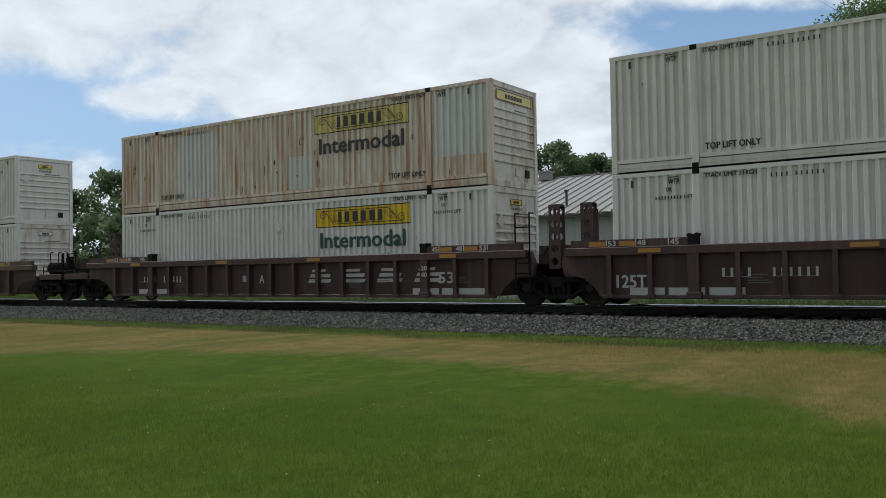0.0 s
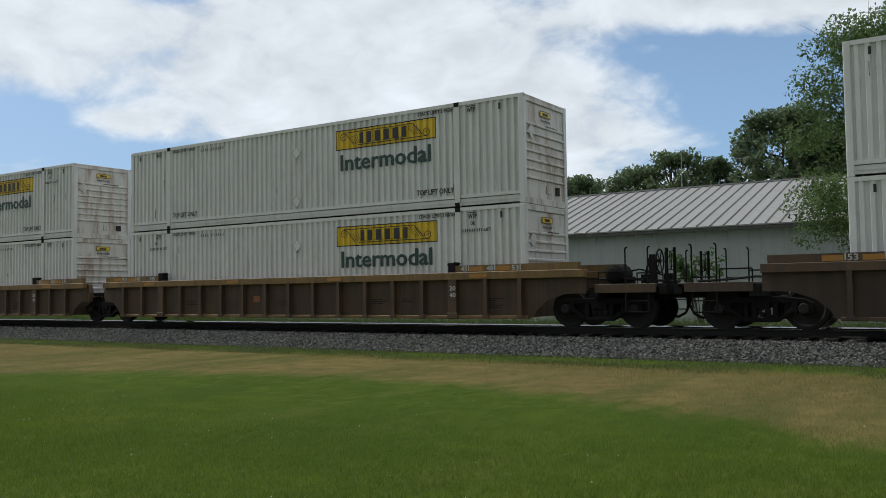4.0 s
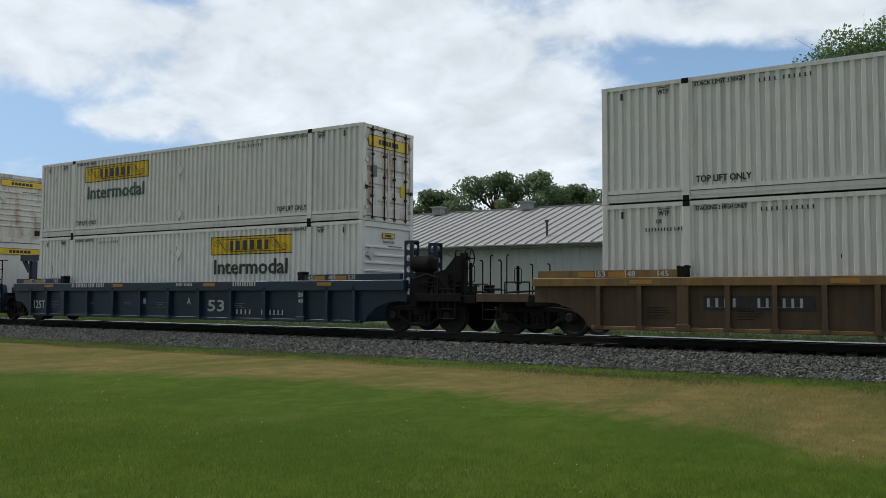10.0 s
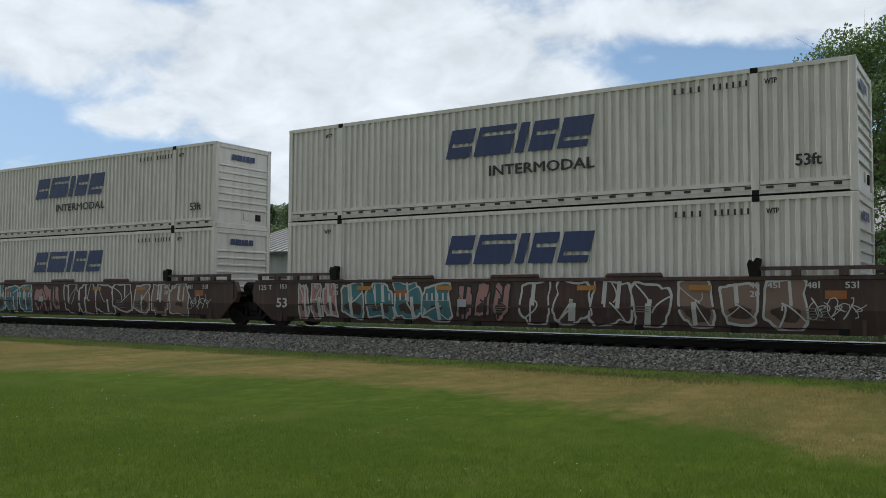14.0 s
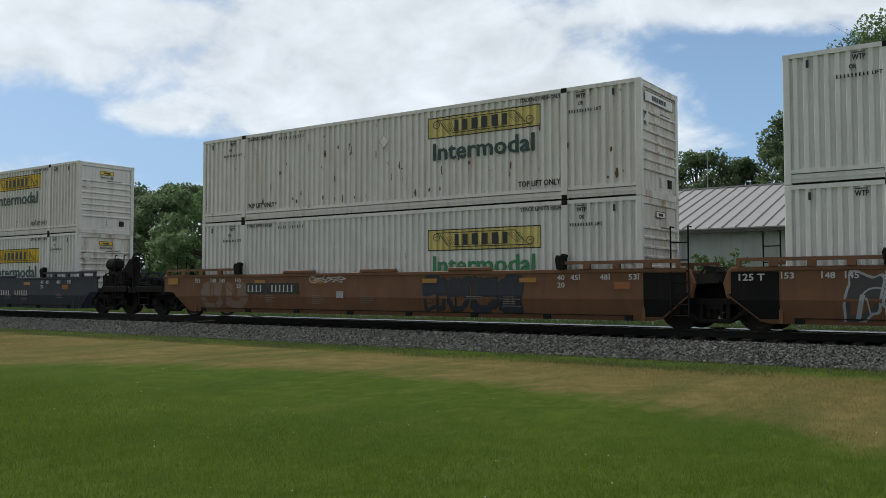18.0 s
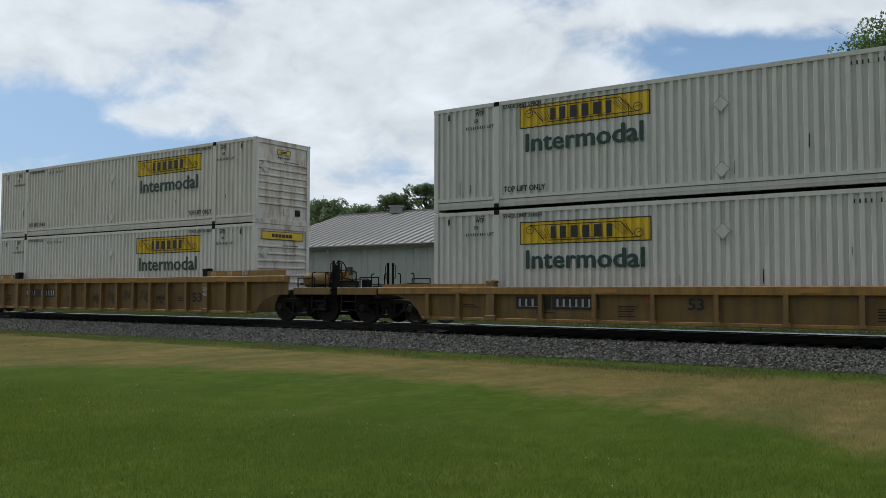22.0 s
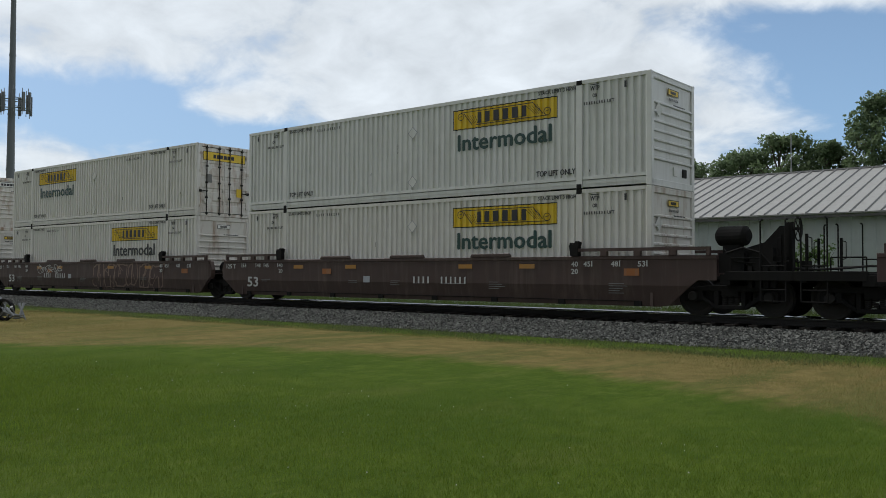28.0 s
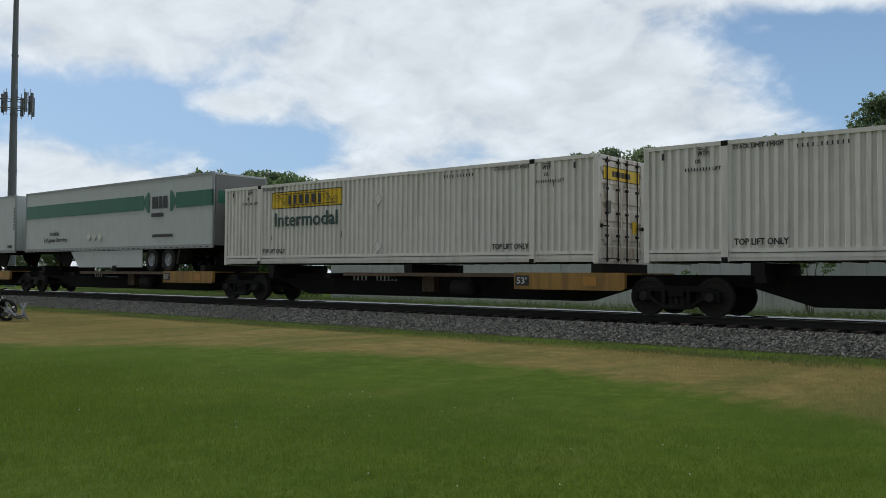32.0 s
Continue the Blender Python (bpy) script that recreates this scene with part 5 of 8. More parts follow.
def navy_sign_container(x, base, level, wall="cream_steel", word=True):
    rest = "stacked on another" if level == "upper" else "in a well car"
    c = thing("container", f"cream container with slanted navy sign, {rest}", "container", "containers of the train")
    container_sides(c, wall)
    nose_end(c, wall)
    def back(bm):
        box(bm, 0.02, 0.08, -CW + 0.15, CW - 0.15, 0.0, CH - 0.01)
    piece("rear_wall", "rear_wall", wall, back, c)
    y = -CW - 0.004

    at = 5.85
    for w, cut in ((0.76, 0.30), (1.12, 0.52), (0.26, 0.0), (0.70, 0.40), (0.82, 0.18)):
        def slanted(bm, w=w, cut=cut):
            pts = [(0, 0.0), (w, 0.0), (w, 0.78), (0, 0.78)]
            if cut:
                pts = [(0, 0.0), (w, 0.0), (w, cut), (0.12, cut), (0.12, cut + 0.10), (w, cut + 0.10), (w, 0.78), (0, 0.78)]
            prism(bm, [(px + pz * 0.28, pz) for px, pz in pts], -0.003, 0.0)
        piece("slanted_sign", ("slanted_sign", w), "navy_film", slanted, c, pose(at, y, 1.5), "slanted navy letter shape")
        at += w + 0.13
    if word:
        lettering(c, "INTERMODAL", "black_film", 7.23, 0.95, 3.0, 0.27, y)
    bars(c, "black_film", 12.24, 2.50, [0.05] * 4, 0.14, y, 0.14)
    bars(c, "black_film", 13.16, 2.50, [0.045] * 6, 0.14, y, 0.10)
    lettering(c, "53ft", "black_film", 14.93, 0.62, 0.52, 0.25, y)
    lettering(c, "WTP", "black_film", 14.3, 2.5, 0.26, 0.12, y)
    lettering(c, "WTP", "black_film", 1.5, 2.5, 0.26, 0.12, y)
    bars(c, "navy_film", -0.55, 2.35, [0.18, 0.24, 0.1, 0.16, 0.2], 0.2, CL - 0.012, 0.04, end=True, name="slanted_sign")

    def slots(bm):
        for k in range(34):
            box(bm, 0.5 + 0.46 * k, 0.66 + 0.46 * k, -CW + 0.003, -CW + 0.006, 0.16, 0.22)
    tagged(piece("fork_slot", "fork_slots", "black_film", slots, c), "row of small dark fork slots", kind="stuff")
    c.matrix_basis = pose(x, TRACK_Y, RAIL_Z + base)
    MOVING.append((c, x))
    return c


def old_container(x, base):
    """Older smooth sheet-and-post box."""
    c = thing("container", "old white smooth container with yellow sign, in a well car", "container", "containers of the train")

    def skin(bm):
        box(bm, 0.05, CL - 0.05, -CW + 0.02, CW - 0.02, 0.12, CH - 0.02)

    def frame_(bm):
        for s in (-1, 1):
            y0, y1 = sorted((s * CW, s * (CW - 0.1)))
            box(bm, 0.15, CL - 0.15, y0, y1, 0.0, 0.25)
            box(bm, 0.15, CL - 0.15, y0, y1, CH - 0.12, CH)

    def post(bm):
        box(bm, 0, 0.15, -CW - 0.003, -CW + 0.15, 0, CH + 0.002)

    def seam(bm):
        box(bm, -0.012, 0.012, -CW + 0.013, -CW + 0.03, 0.25, CH - 0.12)
        for k in range(42):
            box(bm, -0.022, -0.014, -CW + 0.010, -CW + 0.021, 0.29 + 0.06 * k, 0.305 + 0.06 * k)
    piece("skin", "old_skin", "white_steel", skin, c)
    piece("side_frame", "old_rails", "grey_steel", frame_, c)
    for turn in (pose(0, 0, 0), pose(CL, 0, 0, 0, 0, 180)):
        for xx in (0, CL - 0.15, 2.0, 14.0):
            piece("post", "old_post", "grey_steel", post, c, turn @ pose(xx, 0, 0), bevel=0.012)
    for k in range(12):
        if abs(0.7 + 1.3 * k - 2.05) > 0.3 and abs(0.7 + 1.3 * k - 14.05) > 0.3:
            piece("panel_seam", "old_seam", "grey_paint_shade", seam, c, pose(0.7 + 1.3 * k, 0, 0))

    def lamp(bm):
        lathe(bm, [(0.0, -0.05), (0.07, -0.05), (0.1, -0.02), (0.1, 0.0), (0.0, 0.0)], 14)
    for xx in (0.8, 4.2, 6.8, 9.2, 13.2, 15.6):
        piece("round_vent", "round_vent", "chalk_paint", lamp, c, pose(xx, -CW + 0.02, 1.35))
    def panel_(bm):
        box(bm, 0, 3.62, -0.002, 0.002, 0, 0.62)

    def pborder(bm):
        for a, b, e, f in ((0, 3.62, 0, 0.03), (0, 3.62, 0.59, 0.62), (0, 0.03, 0.03, 0.59), (3.59, 3.62, 0.03, 0.59)):
            box(bm, a, b, -0.005, -0.003, e, f)
    p = piece("sign_panel", "old_panel", "yellow_film", panel_, c, pose(9.7, -CW + 0.006, 1.80))

    def scroll(bm):
        for a_, b_ in (((0.3, 0.52), (2.85, 0.52)), ((0.85, 0.10), (3.35, 0.10)), ((0.36, 0.46), (0.78, 0.10)), ((2.8, 0.52), (3.2, 0.16))):
            p_, q_ = Vector((a_[0], 0, a_[1])), Vector((b_[0], 0, b_[1]))
            w_ = (q_ - p_).normalized().cross(Vector((0, 1, 0))) * 0.012
            bm.faces.new([bm.verts.new((r_.x, -0.0055, r_.z)) for r_ in (p_ - w_, q_ - w_, q_ + w_, p_ + w_)])
    piece("scroll_drawing", "old_scroll", "black_film", scroll, p)
    piece("panel_border", "old_panel_border", "black_film", pborder, p)
    bars(p, "black_film", 0.92, 0.155, [0.13, 0.17, 0.19, 0.19, 0.20, 0.15], 0.30, -0.006, 0.135, name="name_mark")
    lettering(c, "STACK TWO HIGH ONLY", "black_film", 12.6, 2.62, 1.25, 0.12, -CW - 0.004)
    lettering(c, "WTP", "black_film", 14.7, 2.62, 0.26, 0.12, -CW - 0.004)
    lettering(c, "OR", "black_film", 14.76, 2.46, 0.14, 0.10, -CW - 0.004)
    end_sign(c, "banner")
    c.matrix_basis = pose(x, TRACK_Y, RAIL_Z + base)
    MOVING.append((c, x))


def big_sign_container(x, base):
    c = container53(x, base, "bright_steel", "L", "", "", "small", "lower", 0, 77)
    logo_panel(c, 2.93, 1.42, "yellow_film", 4.9, 0.98)
    return c


def blue_container(x, base):
    """A 40 foot sea container."""
    n = 12.19
    c = thing("container", "blue sea container with red winged emblem, in a well car", "container", "containers of the train")
    container_sides(c, "blue_steel", n, (), 0.28)
    door_end(c, "blue_steel", pose(n - 0.02, 0, 0))

    def back(bm):
        box(bm, 0.02, 0.08, -CW + 0.15, CW - 0.15, 0.0, CH - 0.01)
    piece("rear_wall", "rear_wall", "blue_steel", back, c)
    y = -CW - 0.003

    def wing(bm):
        for s in (-1, 1):
            pts = [(0.2 * s, 0.30), (0.25 * s, 0.62), (1.45 * s, 0.68), (1.30 * s, 0.42), (0.5 * s, 0.30)]
            bm.faces.new([bm.verts.new((px, 0, pz)) for px, pz in pts])
        bm.faces.new([bm.verts.new((px, -0.001, pz)) for px, pz in ((0, 0.02), (0.24, 0.45), (0.12, 0.78), (-0.12, 0.78), (-0.24, 0.45))])
    piece("winged_emblem", "wing", "red_film", wing, c, pose(6.05, y, 1.66), "red winged emblem")

    def blocks(bm):
        for a_, w in ((0.0, 0.68), (0.82, 0.66), (1.62, 0.72)):
            prism(bm, [(a_, 0), (a_ + w, 0), (a_ + w + 0.10, 0.9), (a_ + 0.10, 0.9)], -0.003, 0.0)
    piece("block_sign", "block_sign", "bright_steel", blocks, c, pose(4.75, y, 0.58), "white slanted slab shapes")
    for k in range(11):
        bars(c, "bright_steel", 11.15, 2.6 - 0.2 * k, [0.1], 0.13, y)
    for k in range(4):
        bars(c, "bright_steel", 11.75, 2.6 - 0.2 * k, [0.1], 0.13, y)

    def tri(bm):
        bm.faces.new([bm.verts.new((px, 0, pz)) for px, pz in ((-0.17, 0), (0.17, 0), (0, 0.3))])
    piece("warning_triangle", "warning_triangle", "yellow_film", tri, c, pose(11.78, y, 0.75))
    c.matrix_basis = pose(x, TRACK_Y, RAIL_Z + base) @ Matrix.Diagonal((1, 1, 2.591 / CH, 1))
    MOVING.append((c, x))


# ---------------------------------------------------------------- trucks and wheels
WHEEL_R = 0.47


def wheelset(bm):
    for s in (-1, 1):
        prof = [(0.06, -0.08), (0.13, -0.09), (0.16, -0.05), (0.36, -0.04), (0.40, -0.065), (WHEEL_R, -0.06), (WHEEL_R, 0.03), (WHEEL_R + 0.025, 0.045), (WHEEL_R + 0.02, 0.07), (0.40, 0.06), (0.36, 0.0), (0.12, 0.02)]
        lathe(bm, [(r, y * (1 if s < 0 else -1)) for r, y in (prof if s < 0 else prof)], 32, (0, s * 0.76, 0))
    rod(bm, (0, -1.05, 0), (0, 1.05, 0), 0.085, 12)
    for s in (-1, 1):
        for k in range(3):
            a = radians(120 * k + 20)
            rod(bm, (0.05 * math.cos(a), s * 1.05, 0.05 * math.sin(a)), (0.05 * math.cos(a), s * 1.085, 0.05 * math.sin(a)), 0.018, 6)


def side_frame(bm):
    top = [(-1.12, 0.12), (-1.12, -0.14), (-0.70, -0.14), (-0.34, -0.30), (0.34, -0.30), (0.70, -0.14), (1.12, -0.14), (1.12, 0.12), (0.95, 0.20), (0.50, 0.26), (-0.50, 0.26), (-0.95, 0.20)]
    outer = [(x, z) for x, z in top]
    holes = (((-0.66, 0.13), (-0.60, -0.02), (-0.40, -0.17), (-0.34, 0.13)), ((0.34, 0.13), (0.40, -0.17), (0.60, -0.02), (0.66, 0.13)))
    # top member, bottom member, columns and pedestals, cast in one
    prism(bm, [(-1.12, 0.02), (-0.9, 0.13), (0.9, 0.13), (1.12, 0.02), (1.12, 0.12), (0.95, 0.21), (0.5, 0.27), (-0.5, 0.27), (-0.95, 0.21), (-1.12, 0.12)], -0.09, 0.09)
    prism(bm, [(-0.36, -0.30), (0.36, -0.30), (0.36, -0.20), (-0.36, -0.20)], -0.09, 0.09)
    for s in (-1, 1):
        a = [(0.36 * s, -0.30), (0.72 * s, -0.06), (0.72 * s, 0.06), (0.36 * s, -0.20)]
        prism(bm, a if s > 0 else a[::-1], -0.088, 0.088)
        b = [(0.27 * s, -0.21), (0.37 * s, -0.21), (0.37 * s, 0.135), (0.27 * s, 0.135)]
        prism(bm, b if s > 0 else b[::-1], -0.092, 0.092)
        e = [(0.66 * s, -0.08), (0.78 * s, -0.12), (0.80 * s, 0.14), (0.66 * s, 0.14)]
        prism(bm, e if s > 0 else e[::-1], -0.094, 0.094)
        g = [(1.02 * s, -0.12), (1.13 * s, -0.12), (1.13 * s, 0.08), (1.02 * s, 0.12)]
        prism(bm, g if s > 0 else g[::-1], -0.094, 0.094)


def bearing(bm):
    lathe(bm, [(0.0, -0.10), (0.10, -0.10), (0.125, -0.06), (0.125, 0.06), (0.0, 0.06)], 18)


def springs(bm):
    for k in range(-1, 2):
        for z in range(5):
            lathe_z(bm, 0.15 * k, -0.185 + 0.045 * z, 0.065, 0.028)


def lathe_z(bm, x, z, r, h):
    rod(bm, (x, 0, z), (x, 0, z + h), r, 10)


def bolster(bm):
    box(bm, -0.20, 0.20, -1.10, 1.10, 0.02, 0.22)
    rod(bm, (0, 0, 0.2), (0, 0, 0.36), 0.2, 14)
    for s in (-1, 1):
        box(bm, 0.34 * s - 0.05, 0.34 * s + 0.05, -0.9, 0.9, -0.06, 0.05)


def brake_shoe(bm):
    box(bm, -0.05, 0.05, -0.1, 0.1, -0.2, 0.2)


def truck(car, x, wheelbase=1.83):
    """Two-axle truck with its middle at x of the car."""
    f = wheelbase / 1.83
    t = piece("truck", "bolster", "black_iron", bolster, car, pose(x, 0, WHEEL_R), "black two-axle truck")
    for s in (-1, 1):
        frame_ = piece("side_frame", "side_frame", "black_iron", side_frame, t, pose(0, s * 1.0, 0.0), bevel=0.012)
        piece("spring_group", "springs", "grey_iron", springs, t, pose(0, s * 1.0, 0.0))
        for e in (-1, 1) if s < 0 else ():
            piece("bearing", "bearing", "grey_iron", bearing, t, pose(e * 0.915 * f, s * 1.02, 0))
    for e in (-1, 1):
        w = piece("wheelset", "wheelset", "grey_iron", wheelset, t, pose(e * 0.915 * f, 0, 0))
        WHEELS.append((w, car, x + e * 0.915 * f))
        for s in (-1,):
            piece("brake_shoe", "brake_shoe", "black_iron", brake_shoe, t, pose(e * 0.37 * f, s * 0.76, 0.0))


# ---------------------------------------------------------------- well cars
HALF = 1.50       # half width over the side sheets
BEND_Z = 0.72     # below this the smooth sides lean inwards
BENT = set()


def bend(z):
    return 0.17 * max(BEND_Z - z, 0.0)


def inset(car, z):
    return bend(z) if car.name in BENT else 0.0


def arch(sx, x, lo, z):
    """Points of the curved cut over a truck, from the well's bottom corner outwards (sx = 1: right end)."""
    return [(x, lo), (x + 0.12 * sx, lo + 0.20), (x + 0.42 * sx, z - 0.16), (x + 0.85 * sx, z - 0.02), (x + 1.15 * sx, z)]


def coupler(bm):
    box(bm, 0.0, 0.75, -0.1, 0.1, -0.09, 0.09)
    box(bm, 0.7, 1.02, -0.16, 0.18, -0.16, 0.16)


def hose(bm):
    path_rod(bm, [(0.0, 0.25, 0.0), (0.14, -0.3, -0.12), (0.3, -0.34, -0.42), (0.5, -0.34, -0.52), (0.68, -0.32, -0.42), (0.84, -0.3, -0.1)], 0.035)


def brake_wheel(bm):
    for k in range(16):
        a, b = radians(22.5 * k), radians(22.5 * (k + 1))
        rod(bm, (0, 0.28 * math.cos(a), 0.28 * math.sin(a)), (0, 0.28 * math.cos(b), 0.28 * math.sin(b)), 0.018, 5)
    for k in range(5):
        a = radians(72 * k)
        rod(bm, (0, 0, 0), (0.02, 0.28 * math.cos(a), 0.28 * math.sin(a)), 0.013, 5)
    rod(bm, (-0.12, 0, 0), (0.03, 0, 0), 0.04, 8)


def reservoir(bm):
    lathe(bm, [(0.0, -0.44), (0.14, -0.42), (0.23, -0.34), (0.24, -0.30), (0.24, 0.30), (0.23, 0.34), (0.14, 0.42), (0.0, 0.44)], 18)


def ladder(bm):
    """Two stiles with five rungs, running up into a pair of hand holds."""
    for x in (0, 0.42):
        rod(bm, (x, 0, 0.3), (x, 0, 2.42), 0.022, 6)
        rod(bm, (x, 0, 2.42), (x, 0.22, 2.42), 0.02, 6)
    for k in range(6):
        rod(bm, (0, 0, 0.34 + 0.26 * k), (0.42, 0, 0.34 + 0.26 * k), 0.016, 6)
    rod(bm, (0, 0, 2.05), (0.42, 0, 2.05), 0.016, 6)


def coupler_end(car, x, s, paint_name, top, fancy, tall=False):
    """What stands beyond the well at a coupler end: platform, posts, brake gear, steps, coupler, hoses."""
    turn = pose(x, 0, 0) if s > 0 else pose(x, 0, 0, 0, 0, 180)

    def deck(bm):
        box(bm, 0.0, 2.0, -0.55, 0.55, 0.72, 0.98)
        box(bm, 0.1, 1.85, -1.42, 1.42, 0.98, 1.04)
        box(bm, 1.75, 1.95, -1.42, 1.42, 0.82, 1.04)
        box(bm, 0.0, 0.25, -1.45, 1.45, 0.75, 1.0)

    def beam(bm):
        box(bm, 0.15, 1.7, -0.05, 0.05, 0.86, 1.08)
    piece("end_platform", "end_deck", "black_iron", deck, car, turn, bevel=0.01)
    for y in (-1.41, 1.41):
        piece("platform_edge", "end_beam", "black_iron" if tall else paint_name, beam, car, turn @ pose(0, y, 0), bevel=0.01)
    piece("coupler", "coupler", "grey_iron", coupler, car, turn @ pose(1.75, 0, 0.83), bevel=0.03)
    piece("air_hose", "hose", "rubber", hose, car, turn @ pose(1.95, 0, 0.75))

    def end_ladder(bm):
        # two bent stiles with a stirrup below and three rungs
        h = 2.25 if tall else (1.55 if paint_name in ("ochre_car", "yellow_car") else 1.95)
        for xx in (0.0, 0.56):
            path_rod(bm, [(xx, 0, 0.40), (xx, 0, h - 0.04), (xx + 0.01, 0.03, h), (xx + 0.01, 0.12, h)], 0.02)
        for z in (0.40, 0.66, 0.94, 1.2):
            rod(bm, (0, 0, z), (0.56, 0, z), 0.016, 6)

    def angle_post(bm):
        box(bm, -0.015, 0.04, -0.008, 0.008, 0, 0.95)
        box(bm, 0.03, 0.04, -0.008, 0.05, 0, 0.95)
        path_rod(bm, [(0.04, 0.03, 0.88), (0.12, 0.03, 0.85), (0.12, 0.03, 0.45), (0.04, 0.03, 0.42)], 0.012)
    for y in (-1.44, 1.44):
        piece("ladder", ("end_ladder", tall, paint_name in ("ochre_car", "yellow_car")), "black_iron", end_ladder, car, turn @ pose(0.95, y, 0))
        piece("hand_post", "angle_post", "black_iron", angle_post, car, turn @ pose(1.92, y * 0.93, 0.96))

    def rail_(bm):
        path_rod(bm, [(0.2, 0, 1.04), (0.2, 0, 1.38), (0.92, 0, 1.38), (0.92, 0, 1.04)], 0.018)
    for y in (-1.3, 1.3):
        piece("hand_rail", "end_rail", "black_iron", rail_, car, turn @ pose(0, y, 0))

    def cross_pipe(bm):
        path_rod(bm, [(0.1, -1.1, 1.2), (0.7, -1.1, 1.22), (1.3, -0.9, 1.16), (2.0, -0.6, 1.12)], 0.03)
    piece("brake_pipe", "cross_pipe", "grey_iron", cross_pipe, car, turn)
    if fancy:
        piece("brake_wheel", "brake_wheel", "black_iron", brake_wheel, car, turn @ pose(1.62, -0.9, 2.05 if tall else 1.62))

        def stand(bm):
            box(bm, 1.38, 1.52, -1.0, -0.8, 1.04, 2.2 if tall else 1.78)
            if tall:
                prism(bm, [(0.3, 1.40), (1.45, 1.40), (1.45, 2.12), (1.25, 2.12), (0.9, 1.75), (0.3, 1.58)], -1.02, -0.74)
                box(bm, -0.1, 0.3, -1.0, -0.7, 1.42, 1.70)
            path_rod(bm, [(1.2, -0.95, 1.04), (1.4, -0.95, 1.75)], 0.03)
        piece("brake_stand", ("brake_stand", tall), "black_iron", stand, car, turn)
        piece("air_tank", "reservoir", paint_name if paint_name in ("yellow_car", "ochre_car", "tan_car") else "black_iron", reservoir, car, turn @ (pose(0.1, -0.85, 1.92, 0, 0, 78) if tall else pose(0.55, -0.85, 1.32)))

        def valves(bm):
            box(bm, 0.28, 1.4, -0.35, 1.06, 1.035, 1.08)
            for k, (a, b, c_) in enumerate(((0.3, 0.1, 1.15), (0.7, 0.3, 1.2), (1.0, -0.3, 1.18), (1.15, 0.7, 1.22), (0.5, 0.8, 1.2))):
                box(bm, a, a + 0.22, b, b + 0.25, 1.04, c_ + 0.12)
            path_rod(bm, [(0.2, -0.4, 1.3), (0.8, -0.1, 1.45), (1.3, 0.2, 1.3)], 0.02)
        piece("brake_valve", "valves", "black_iron", valves, car, turn)
        if tall:
            def gear(bm):
                box(bm, -0.1, 0.5, -1.25, -0.7, 1.04, 1.5)
                box(bm, 0.6, 1.3, -1.2, -0.6, 1.06, 1.42)
                box(bm, 0.72, 1.18, -1.3, -1.1, 1.1, 1.62)
                for k in range(4):
                    box(bm, 0.62 + 0.18 * k, 0.72 + 0.18 * k, -1.34, -1.2, 0.7, 1.2 + 0.1 * (k % 2))
                path_rod(bm, [(0.1, -1.3, 1.5), (0.5, -1.32, 1.62), (0.9, -1.3, 1.5), (1.3, -1.3, 1.05), (1.6, -1.25, 0.7)], 0.028)
                path_rod(bm, [(0.0, -1.2, 1.6), (0.3, -1.25, 1.3), (0.9, -1.3, 1.25), (1.5, -1.2, 1.3)], 0.022)
            piece("brake_gear", "brake_gear", "black_iron", gear, car, turn)


def guide_tube(bm):
    # two perforated plates with round holes, joined by end plates
    square = [(1, 0), (1, 0.5), (1, 1), (0.5, 1), (0, 1), (-0.5, 1), (-1, 1), (-1, 0.5), (-1, 0), (-1, -0.5), (-1, -1), (-0.5, -1), (0, -1), (0.5, -1), (1, -1), (1, -0.5)]
    for y0, y1 in ((-0.15, -0.125), (0.125, 0.15)):
        for k in range(5):
            cz = 1.15 + 0.32 * k
            for j in range(16):
                ring = []
                for m in (j, (j + 1) % 16):
                    c_, s_ = math.cos(radians(22.5 * m)), math.sin(radians(22.5 * m))
                    ring.append(((square[m][0] * 0.16, cz + square[m][1] * 0.16), (0.098 * c_, cz + 0.098 * s_)))
                (o1, i1), (o2, i2) = ring
                f = [[bm.verts.new((p[0], yy, p[1])) for p in (o1, o2, i2, i1)] for yy in (y0, y1)]
                bm.faces.new(f[0])
                bm.faces.new(f[1][::-1])
                bm.faces.new((f[0][3], f[0][2], f[1][2], f[1][3]))
        for dx in (-0.16, 0.15):
            box(bm, dx, dx + 0.01, y0 - 0.001, y1 + 0.001, 0.99, 2.59)
    box(bm, -0.16, 0.16, -0.15, 0.15, 2.59, 2.62)
    box(bm, -0.16, 0.16, -0.15, 0.15, 0.96, 0.99)
    bmesh.ops.remove_doubles(bm, verts=bm.verts[:], dist=0.0005)


